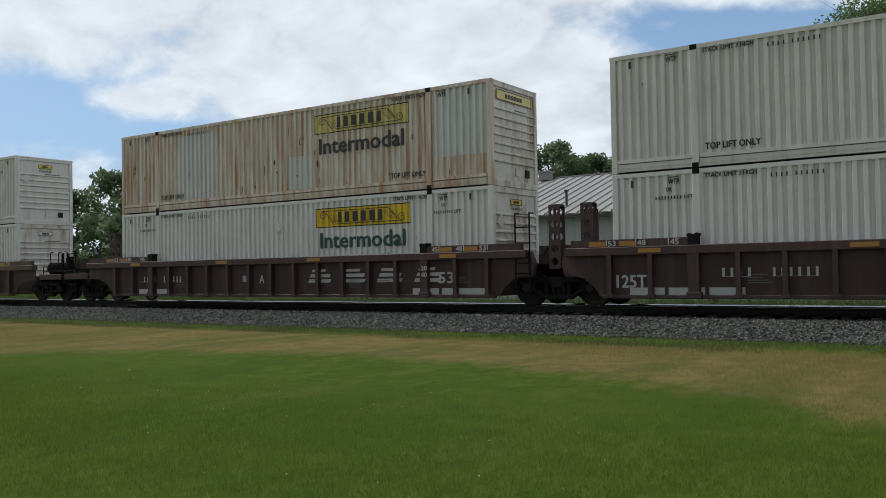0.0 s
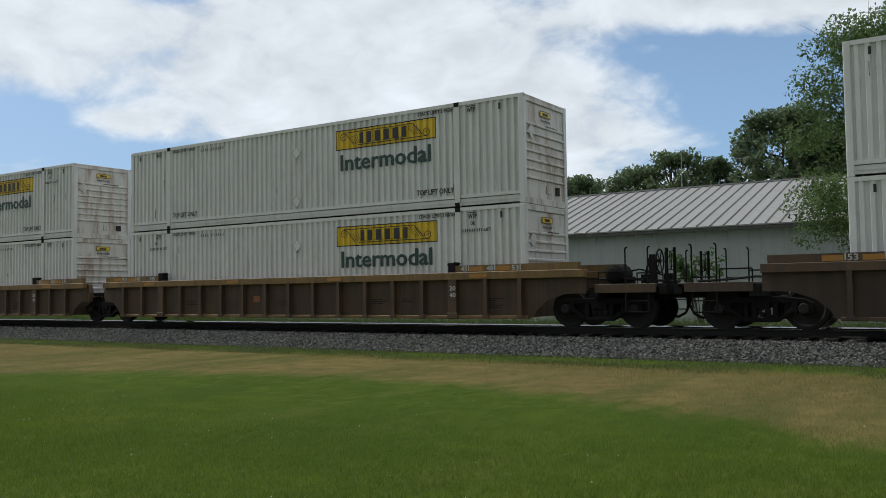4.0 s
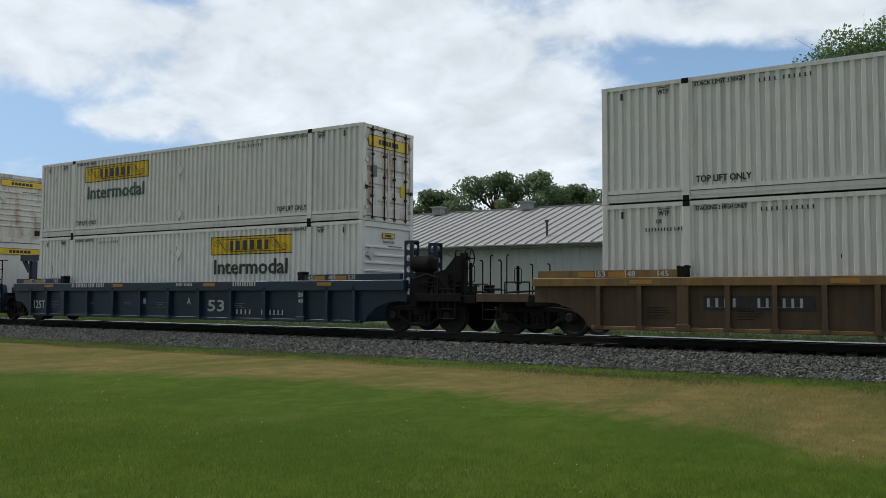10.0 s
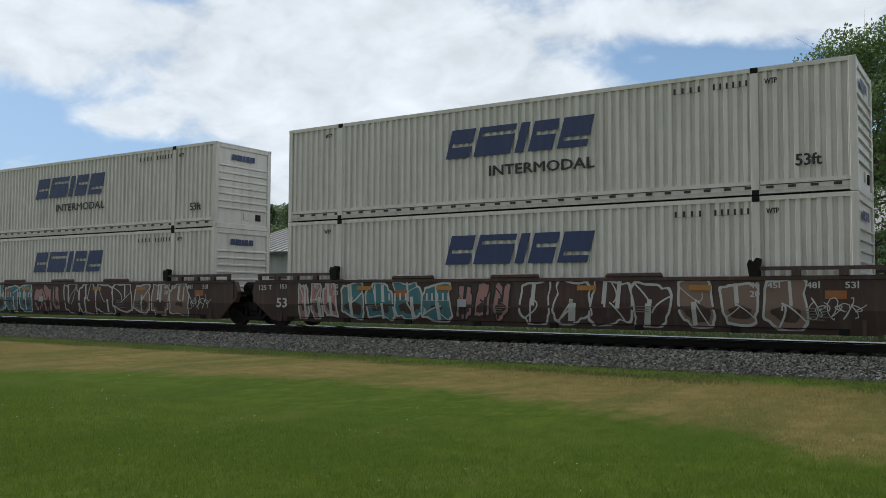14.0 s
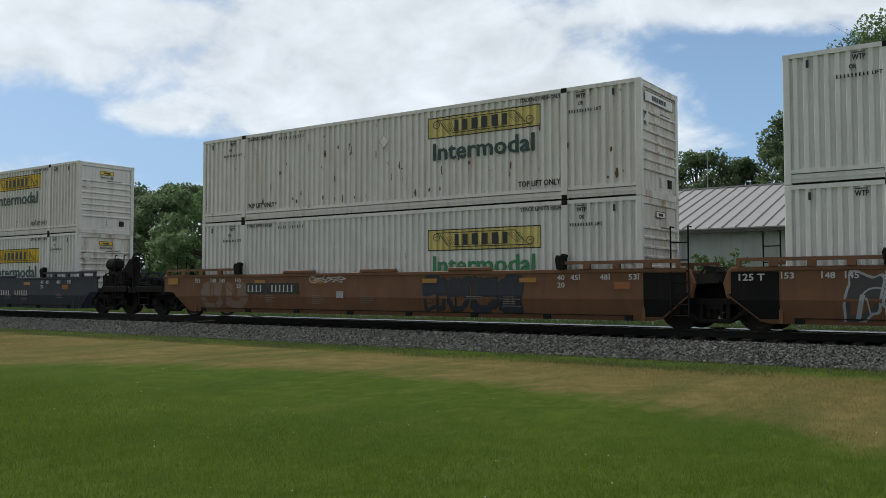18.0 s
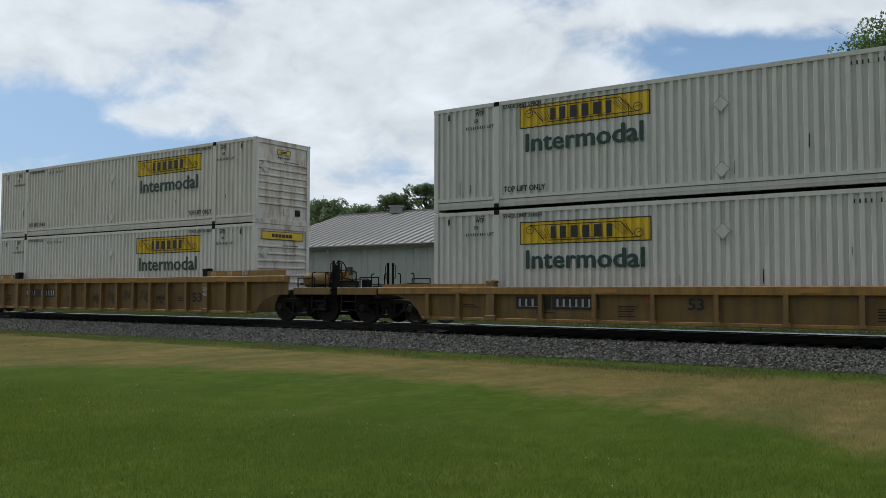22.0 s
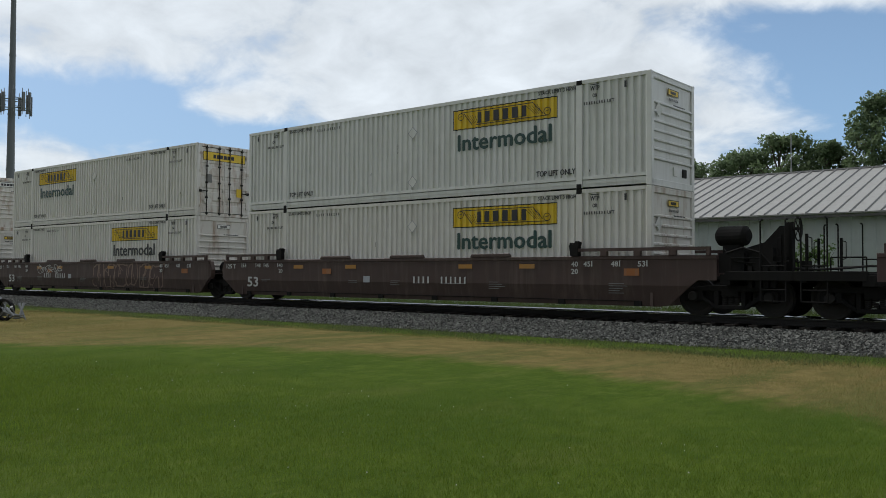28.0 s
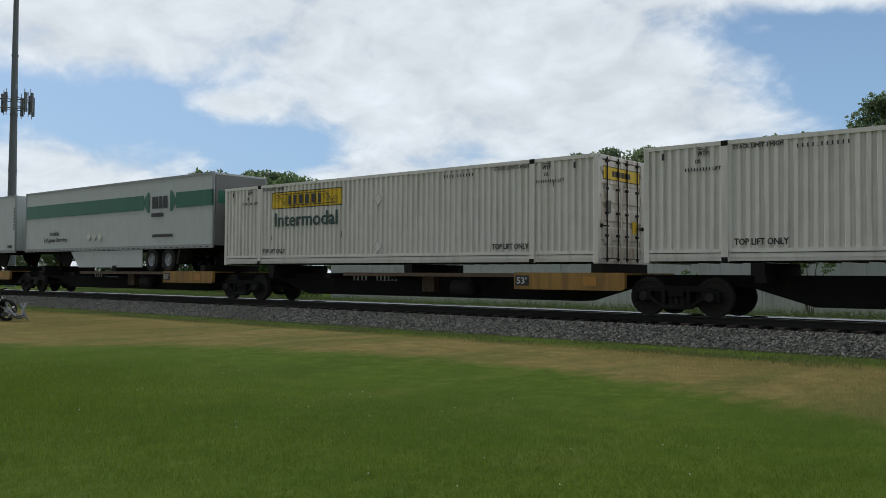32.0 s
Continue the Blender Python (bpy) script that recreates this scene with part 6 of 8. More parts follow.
def joint_end(car, x, s, paint_name, mast):
    """The articulated end of a unit, over a shared truck."""
    turn = pose(x, 0, 0) if s > 0 else pose(x, 0, 0, 0, 0, 180)

    def deck(bm):
        box(bm, 0.0, 0.95, -0.5, 0.5, 0.72, 1.12)
        box(bm, 0.0, 0.55, -1.2, 1.2, 0.98, 1.10)
        rod(bm, (0.9, 0, 0.7), (0.9, 0, 1.15), 0.42, 16)

    def ear(bm):
        prism(bm, [(-0.1, 0.75), (0.55, 0.75), (0.62, 1.1), (0.5, 1.42), (-0.1, 1.42)], -0.09, 0.09)
    piece("articulated_joint", "joint", "black_iron", deck, car, turn, bevel=0.02)
    for y in (-1.39, 1.39):
        piece("end_bracket", "joint_ear", paint_name, ear, car, turn @ pose(0, y, 0), bevel=0.015)
    if mast == "ladder":
        piece("ladder", "ladder", "black_iron", ladder, car, turn @ pose(0.08, -1.50, 0.0))

        def pipes(bm):
            path_rod(bm, [(0.5, -0.9, 1.2), (0.7, -0.9, 1.5), (1.0, -0.8, 1.45), (1.3, -0.8, 1.25)], 0.03)
            path_rod(bm, [(0.4, -0.5, 1.1), (0.6, -0.45, 1.38), (1.1, -0.5, 1.35), (1.4, -0.4, 1.15)], 0.025)
            box(bm, 0.55, 0.95, -1.1, -0.7, 1.1, 1.32)
            box(bm, 0.62, 0.85, -0.6, 0.1, 1.12, 1.5)
        piece("brake_pipe", "joint_pipes", "grey_iron", pipes, car, turn)
    elif mast == "holes":
        for x_ in (0.05, 0.95):
            for y in (-1.05, 1.05):
                piece("guide_post", "guide_tube", paint_name, guide_tube, car, turn @ pose(x_, y, 0))
    elif mast == "truss":
        def truss(bm):
            for k in range(9):
                z = 1.08 + 0.145 * k
                box(bm, 0.36, 0.40, -0.09, 0.09, z, z + 0.145)
                box(bm, 0.62, 0.66, -0.09, 0.09, z, z + 0.145)
                rod(bm, (0.38, 0, z), (0.64, 0, z + 0.145), 0.022, 5)
            prism(bm, [(0.30, 2.40), (1.28, 2.40), (1.28, 2.64), (0.30, 2.64)], -0.10, 0.10)
            prism(bm, [(0.66, 1.92), (0.80, 1.92), (1.22, 2.40), (1.04, 2.40)], -0.07, 0.07)
        for y in (-0.8, 0.8):
            piece("guide_post", "guide_truss", paint_name, truss, car, turn @ pose(0, y, 0))
    elif mast == "gear":
        piece("air_tank", "reservoir", "black_iron", reservoir, car, turn @ pose(0.4, -0.45, 1.18))


def side_ribs(car, paint_name, top, lo, pitch):
    """Stakes along the side between the two lock posts, and two more beyond each."""
    def rib(bm):
        prism(bm, [(-0.10, lo - 0.01), (0.10, lo - 0.01), (0.09, lo + 0.06), (0.055, lo + 0.08), (0.055, top - 0.19), (-0.055, top - 0.19), (-0.055, lo + 0.08), (-0.09, lo + 0.06)], -0.15, 0.0)

    def post(bm):
        box(bm, -0.13, 0.13, -0.145, 0.0, lo - 0.02, top - 0.18)
        box(bm, -0.17, 0.17, -0.16, 0.0, lo - 0.03, lo + 0.12)
    n = int(round((14.07 - 2.08) / pitch))
    for k in range(1, n):
        piece("side_rib", ("rib", top, lo), paint_name, rib, car, pose(2.08 + (14.07 - 2.08) * k / n, -HALF, 0))
    for x in (0.02, 1.05, 15.10, 16.12):
        piece("side_rib", ("rib", top, lo), paint_name, rib, car, pose(x, -HALF, 0))
    for x in (2.08, 14.07):
        piece("lock_post", ("lock_post", top, lo), paint_name, post, car, pose(x, -HALF, 0), bevel=0.008)


def well_car(x, kind, paint_name, left, right, label, seed=0, trucks=(), marks=True):
    """One well unit under a 53 foot stack; x: where the stack's left end stands at the start.
    left, right: 'coupler', 'joint' or a guide post kind for the joint."""
    car = thing("well_car", label, "rail car", "well cars of the train")
    lo, top, raised = {"ribbed": (0.26, 1.46, 1.64), "low": (0.22, 1.09, 1.17), "smooth": (0.20, 1.46, 1.66), "flush": (0.27, 1.27, 1.30)}[kind]
    az = 0.86
    lx, rx = (-0.28, CL + 0.28)
    # side sheets with the curved cuts over the trucks
    ends = {}
    ends["r"] = 1.75 if right == "coupler" else 1.15
    ends["l"] = 1.75 if left == "coupler" else 1.15
    right_cut = arch(1, rx, lo, az)
    left_cut = arch(-1, lx, lo, az)
    if kind in ("smooth", "flush"):
        right_cut = [(rx, lo), (rx + 0.25, lo + 0.05), (rx + 1.0, az), (rx + 1.15, az)]
        left_cut = [(lx, lo), (lx - 0.25, lo + 0.05), (lx - 1.0, az), (lx - 1.15, az)]
    outline = left_cut[::-1] + right_cut + [(CL + ends["r"], az), (CL + ends["r"], top - 0.02), (-ends["l"], top - 0.02), (-ends["l"], az)]
    clean = []
    for p in outline:
        if not clean or (abs(p[0] - clean[-1][0]) + abs(p[1] - clean[-1][1])) > 1e-4:
            clean.append(p)
    key = (kind, left == "coupler", right == "coupler", paint_name == "blue_car")

    def sheet_side(bm):
        prism(bm, clean, -HALF, -HALF + 0.03)
        if kind == "smooth":
            bmesh.ops.bisect_plane(bm, geom=bm.verts[:] + bm.edges[:] + bm.faces[:], plane_co=(0, 0, BEND_Z), plane_no=(0, 0, 1))
            for v in bm.verts:
                v.co.y += bend(v.co.z)
    if kind == "smooth":
        BENT.add(car.name)
    if paint_name == "rust_car":
        # the ends over shared trucks are painted black
        def black_end(bm, s=1):
            pts = [(0.1, 0.30), (0.54, 0.30), (1.2, 0.84), (1.14, 0.87), (1.14, top - 0.11), (0.1, top - 0.11)]
            prism(bm, pts if s > 0 else [(-px, pz) for px, pz in reversed(pts)], -HALF - 0.006, -HALF - 0.001)
            bmesh.ops.bisect_plane(bm, geom=bm.verts[:] + bm.edges[:] + bm.faces[:], plane_co=(0, 0, BEND_Z), plane_no=(0, 0, 1))
            for v in bm.verts:
                v.co.y += bend(v.co.z)
        if right != "coupler":
            piece("end_panel", "black_end", "black_iron", black_end, car, pose(CL, 0, 0), "black painted end panel")
        if left != "coupler":
            piece("end_panel", "black_end_left", "black_iron", lambda bm: black_end(bm, -1), car, None, "black painted end panel")

    def chord(bm):
        h = 0.10 if kind == "smooth" else (0.30 if paint_name == "blue_car" else 0.20)
        box(bm, -ends["l"], CL + ends["r"], -HALF - (0.15 if kind in ("ribbed", "low") else 0.02), -HALF + 0.10, top - h, top)
        if kind in ("ribbed", "low"):
            box(bm, lx + 0.1, rx - 0.1, -HALF - 0.10, -HALF + 0.04, lo - 0.04, lo + 0.05)

    def raised_chord(bm, a, b):
        pts, n = [(a, raised), (a, top)], 4
        for k in range(n):
            xx, hw = a + (b - a) * (k + 0.5) / n, (b - a) / n * 0.5 - 0.09
            if kind == "smooth":
                pts += [(xx - hw, top), (xx - hw, raised - 0.08), (xx + hw, raised - 0.08), (xx + hw, top)]
        pts += [(b, top), (b, raised)]
        prism(bm, pts, -HALF - (0.11 if kind in ("ribbed", "low") else 0.05), -HALF + 0.05)

    def lock(bm):
        if kind == "smooth":
            prism(bm, [(-0.10, top), (0.12, top), (0.12, raised + 0.02), (0.15, raised + 0.17), (0.06, raised + 0.20), (-0.02, raised + 0.10), (-0.10, raised + 0.16), (-0.14, raised + 0.06)], -HALF - 0.07, -HALF + 0.1)
        else:
            prism(bm, [(-0.12, top), (0.10, top), (0.10, raised + 0.02), (0.14, raised + 0.07), (0.08, raised + 0.10), (-0.02, raised + 0.05), (-0.10, raised + 0.09), (-0.15, raised + 0.05), (-0.12, raised)], -HALF - 0.13, -HALF + 0.1)

    def bulkhead(bm):
        box(bm, -0.04, 0.04, -HALF + 0.03, HALF - 0.03, lo, 1.0)

    def pan(bm):
        prism(bm, [(0.2 + px, 0.335 - pz) for px, pz in comb([0.2] * 8, (CL - 2.0) / 7, 0.335 - lo, 0.12)], -HALF + 0.03, HALF - 0.03)
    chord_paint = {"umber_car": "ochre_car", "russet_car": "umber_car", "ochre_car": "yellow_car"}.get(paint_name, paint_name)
    for turn in (pose(0, 0, 0), Matrix.Diagonal((1, -1, 1, 1))):
        flip = turn[1][1] < 0
        mk = (lambda b: b) if not flip else None
        def wrap(build, flip=flip):
            return (lambda bm: mirrored(bm, build, -1 if flip else 1))
        piece("side_sheet", ("side_sheet", key, flip), paint_name, wrap(sheet_side), car)
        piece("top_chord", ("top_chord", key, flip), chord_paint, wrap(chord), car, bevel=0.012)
        if raised - top > 0.05:
            for k, (a, b) in enumerate(((-ends["l"] + 0.15, 2.15), (14.0, CL + ends["r"] - 0.15))):
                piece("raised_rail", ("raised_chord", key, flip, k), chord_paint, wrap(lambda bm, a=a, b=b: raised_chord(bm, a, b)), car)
        for xx in (2.08, 14.07) if not flip else ():
            piece("container_lock", ("lock", key, flip), "black_iron" if kind != "low" else paint_name, wrap(lock), car, pose(xx, 0, 0))
    for xx in (-0.08, CL + 0.08):
        piece("bulkhead", ("bulkhead", lo), paint_name, bulkhead, car, pose(xx, 0, 0))
    piece("well_floor", ("well_floor", lo), "black_iron", pan, car)
    if kind == "smooth":
        def guide_plate(bm):
            prism(bm, [(-0.72, top), (0.72, top), (0.66, top + 0.10), (-0.66, top + 0.10)], -HALF - 0.03, -HALF + 0.05)
        for xx in (4.9, 8.1, 11.3):
            piece("guide_plate", ("guide_plate", top), paint_name, guide_plate, car, pose(xx, 0, 0), bevel=0.015)
    if kind in ("ribbed", "low"):
        side_ribs(car, paint_name, top, lo, {"blue_car": 1.5, "russet_car": 2.0}.get(paint_name, 1.0) if kind == "ribbed" else 1.5)
    for end, s, xx in ((left, -1, -0.15), (right, 1, CL + 0.15)):
        if end == "coupler":
            coupler_end(car, xx + s * 0.05 + s * 1.35 - s * 1.35 + s * 1.6, s, paint_name, top, s > 0, kind == "smooth" or paint_name == "blue_car")
        else:
            joint_end(car, xx + s * 0.55, s, paint_name, end)
    for tx in trucks:
        truck(car, tx)
    if marks:
        car_marks(car, kind, top, lo, seed, left == "coupler", paint_name in ("yellow_car", "ochre_car", "tan_car", "umber_car", "russet_car"))
    car.matrix_basis = pose(x, TRACK_Y, RAIL_Z)
    MOVING.append((car, x))
    return car


def car_marks(car, kind, top, lo, seed, coupled=False, warm=False):
    """Small stencils on the near side."""
    rng = random.Random(seed * 13 + 5)
    y = -HALF - 0.012
    white = "chalk_paint"
    dark = kind == "low"
    tone = "black_film" if dark else white
    yy = y - (0.145 if kind in ("ribbed", "low") else 0.025)
    zz = top - 0.17 if kind == "low" else top - 0.27
    if kind == "ribbed":
        zz, yy = top + 0.025, -HALF - 0.116
    for xx, word in ((14.35, "45"), (15.15, "48"), (15.9, "53")):
        lettering(car, word, tone, xx, zz, 0.2, 0.13, yy)
        bars(car, tone, xx + 0.23, zz, [0.03], 0.15, yy)
    if kind == "smooth":
        for xx, word in ((0.02, "53"), (0.84, "48"), (1.3, "45"), (2.06, "40")):
            lettering(car, word, tone, xx, zz, 0.2, 0.13, yy)
            bars(car, tone, xx - 0.07, zz, [0.03], 0.15, yy)
        lettering(car, "20", tone, 2.06, zz - 0.19, 0.2, 0.13, yy)
        if coupled:
            bars(car, "amber_film", -1.5, zz - 0.06, [0.55], 0.22, yy, name="reflector")
        else:
            lettering(car, "125 T", tone, -0.95, zz - 0.04, 0.55, 0.15, yy)
        for xx, col in ((15.5, "dull_orange"), (4.3, "dull_orange")):
            bars(car, col, xx, top - 0.5, [0.42], 0.18, y, name="sprayed_panel")
    if kind == "ribbed":
        for xx, word in ((1.55, "45"), (0.75, "48"), (0.0, "53")):
            lettering(car, word, tone, xx, zz, 0.2, 0.13, yy)
            bars(car, tone, xx - 0.06, zz, [0.03], 0.15, yy)
        lettering(car, rng.choice(("A", "B", "C")), tone, 8.9, 0.72, 0.17, 0.2, y)
    for xx, mat_ in ((1.0 if kind in ("ribbed", "low") else 3.1, "amber_film"), (5.4, "amber_film"), (9.9, "amber_film"), (14.9 if kind in ("ribbed", "low") else 12.6, "amber_film")):
        if kind in ("ribbed", "low"):
            bars(car, mat_, xx + rng.uniform(-0.3, 0.3), top - 0.15, [0.55], 0.10, y - 0.143, name="reflector")
        else:
            bars(car, mat_, xx + rng.uniform(-0.3, 0.3), top - 0.32, [0.5], 0.12, y, name="reflector")
    if kind == "smooth":
        lettering(car, "40", white, 13.98, zz, 0.2, 0.13, yy)
        lettering(car, "20", white, 13.98, zz - 0.19, 0.2, 0.13, yy)
    else:
        lettering(car, "20", white, 14.0, 0.98 if top > 1.2 else 0.8, 0.19, 0.12, y - 0.14)
        lettering(car, "40", white, 14.0, 0.80 if top > 1.2 else 0.62, 0.19, 0.12, y - 0.14)
    if kind == "ribbed":
        for xx in (-0.5, 0.28, 14.6, 15.42):
            bars(car, "amber_film", xx, top + 0.02, [0.42], 0.12, yy - 0.001, name="reflector")
    for bx in rng.sample((1.2, 3.3, 5.6, 7.5, 11.25, 12.4, 15.1), 5):
        bx += rng.uniform(-0.12, 0.12)
        bm = bmesh.new()
        for j in range(rng.randint(2, 5)):
            box(bm, 0, rng.uniform(0.3, 0.56), -0.002, 0.002, -0.06 * j, -0.06 * j + 0.018)
        tagged(part("stencil", bm, "grey_iron" if warm else "grey_paint_shade", car, at=pose(bx, y - 0.01, 0.75 if top > 1.2 else 0.6)), "small stencilled lines", kind="stuff")
    bars(car, "dull_orange" if warm else "silver_paint", rng.uniform(6.2, 6.7), 0.7, [0.28], 0.2, y, name="stencil_plate")


def number_plate_bars(car, x, z, mat_="chalk_paint", height=0.2, on_black=False):
    y = -HALF - 0.026
    if on_black:
        bars(car, "black_film", x - 0.08, z - 0.06, [1.0, 1.3], height + 0.12, y + 0.004, 0.05, name="number_board")
    bars(car, mat_, x, z, [0.06] * 4, height, y - 0.004, 0.13, name="reporting_mark")
    bars(car, mat_, x + 1.1, z, [0.055] * 6, height, y - 0.004, 0.12, name="car_number")


def word_bars(car, x, z, letters, height, y, mat_="chalk_paint"):
    """Rows of narrow bars, one a letter, for road names."""
    for n in letters:
        bars(car, mat_, x, z, [0.4 * height] * n, height, y, 0.3 * height, name="name_mark")
        x += n * 0.7 * height + 0.45 * height


def big_figures(car, word, x, z, mat_="chalk_paint", height=0.3, width=0.5):
    lettering(car, word, mat_, x, z, width, height, -HALF - 0.024 + inset(car, z + height))


def graffiti(car, x0, x1, z0, z1, fill, edge, seed, shapes=6, name="graffiti"):
    """A row of sprayed, swollen shapes that overlap, each with a rim and inner lines; no letters."""
    rng = random.Random(seed)
    z0 = max(z0, 0.27)
    colour, rim, lines = bmesh.new(), bmesh.new(), bmesh.new()
    w, h, mid_z = (x1 - x0) / shapes, z1 - z0, (z0 + z1) / 2

    def at(px, pz, depth):
        pz = min(max(pz, z0), z1)
        return (px, -HALF + inset(car, pz) - depth, pz)

    def curve(bm, p, q, r, th, depth):
        pts = []
        for k in range(9):
            u = k / 8
            pts.append(((1 - u) ** 2 * p[0] + 2 * u * (1 - u) * q[0] + u * u * r[0], (1 - u) ** 2 * p[1] + 2 * u * (1 - u) * q[1] + u * u * r[1]))
        prev = None
        for k, c in enumerate(pts):
            a_, b_ = pts[max(k - 1, 0)], pts[min(k + 1, 8)]
            d = Vector((b_[0] - a_[0], b_[1] - a_[1])).normalized() * th * 0.5
            cur = (bm.verts.new(at(c[0] - d.y, c[1] + d.x, depth)), bm.verts.new(at(c[0] + d.y, c[1] - d.x, depth)))
            if prev:
                bm.faces.new((prev[0], cur[0], cur[1], prev[1]))
            prev = cur
    lean = rng.uniform(-0.12, 0.22)
    for k in range(shapes):
        depth = 0.004 + 0.0012 * k
        cx, cz = x0 + w * (k + 0.5), mid_z + h * rng.uniform(-0.05, 0.05)
        a_, b_ = w * rng.uniform(0.46, 0.58), h * rng.uniform(0.43, 0.52)
        ph = [rng.uniform(0, 6.28) for _ in range(4)]
        amp = [rng.uniform(0.02, 0.10), rng.uniform(0.04, 0.12), rng.uniform(0.03, 0.09), rng.uniform(0.02, 0.05)]
        ring = []
        for j in range(44):
            th = 2 * math.pi * j / 44
            r = 1 + sum(m * math.cos(n * th + p) for m, n, p in zip(amp, (2, 3, 5, 9), ph))
            c_, s_ = math.cos(th), math.sin(th)
            ring.append((a_ * math.copysign(abs(c_) ** 0.5, c_) * r * 0.92, b_ * math.copysign(abs(s_) ** 0.5, s_) * r))
        def place(f, g):
            return [(cx + px * f + pz * g * lean, cz + pz * g) for px, pz in ring]
        t_ = 0.06
        outer, inner = place(1, 1), place(1 - t_ / a_, 1 - t_ / b_)
        mid_ = (cx, cz)
        if fill:
            for j in range(44):
                p, q = inner[j], inner[(j + 1) % 44]
                colour.faces.new([colour.verts.new(at(*r, depth)) for r in (mid_, p, q)])
        for j in range(44):
            p, q, pi, qi = outer[j], outer[(j + 1) % 44], inner[j], inner[(j + 1) % 44]
            rim.faces.new([rim.verts.new(at(*r, depth + 0.0005)) for r in (p, q, qi, pi)])
        # slits from above and below, then a loose curve or two
        for j in range(rng.randint(1, 3)):
            side_, px = rng.choice((-1, 1)), cx + a_ * rng.uniform(-0.4, 0.4)
            ends_ = [(px + lean * f, cz + f) for f in (side_ * b_ * 0.92, side_ * b_ * 0.4, side_ * b_ * rng.uniform(-0.25, 0.1))]
            curve(lines, ends_[0], ends_[1], ends_[2], rng.uniform(0.05, 0.11), depth + 0.0006 + 0.00013 * j)
        for j in range(4, 4 + rng.randint(1, 2)):
            p = inner[rng.randrange(44)]
            q = (cx + a_ * rng.uniform(-0.5, 0.5), cz + b_ * rng.uniform(-0.5, 0.5))
            r = (cx + a_ * rng.uniform(-0.3, 0.3), cz + b_ * rng.uniform(-0.4, 0.4))
            curve(lines, p, q, r, rng.uniform(0.02, 0.045), depth + 0.0006 + 0.0001 * j)
    bmesh.ops.remove_doubles(colour, verts=colour.verts[:], dist=0.0002)
    bmesh.ops.remove_doubles(rim, verts=rim.verts[:], dist=0.0002)
    if fill:
        tagged(part(name, colour, fill, car), "faded spray-painted shapes", kind="stuff")
    else:
        colour.free()
    part(name + "_rim", rim, edge, car)
    tagged(part(name + "_line", lines, edge, car), "sprayed inner lines", kind="stuff")


def scribble(car, x0, x1, z0, z1, mat_, seed, strokes=7, width=0.035):
    """A sprayed line that loops along the side; no words."""
    rng = random.Random(seed)
    bm = bmesh.new()
    pts = []
    strokes = int(strokes * 1.8)
    n = strokes * 10
    width *= 0.75
    ph, k2 = rng.uniform(0, 6), rng.uniform(1.6, 2.4)
    for j in range(n):
        f = j / (n - 1)
        pts.append(Vector((x0 + (x1 - x0) * (f + 0.09 * math.sin(strokes * 9.1 * f + ph)), 0, (z0 + z1) / 2 + (z1 - z0) * 0.5 * math.sin(strokes * 6.28 * f + ph) * (0.6 + 0.4 * math.sin(k2 * 9 * f)))))
    for j, (a, b) in enumerate(zip(pts, pts[1:])):
        if (j // 10) % 4 == 3 and j % 10 < 4:
            continue
        d = (b - a).normalized().cross(Vector((0, 1, 0))) * width * 0.5
        bm.faces.new([bm.verts.new((q.x, -HALF + inset(car, q.z) - 0.017 - 0.00003 * j, q.z)) for q in (a - d, b - d, b + d, a + d)])
    part("sprayed_line", bm, mat_, car)


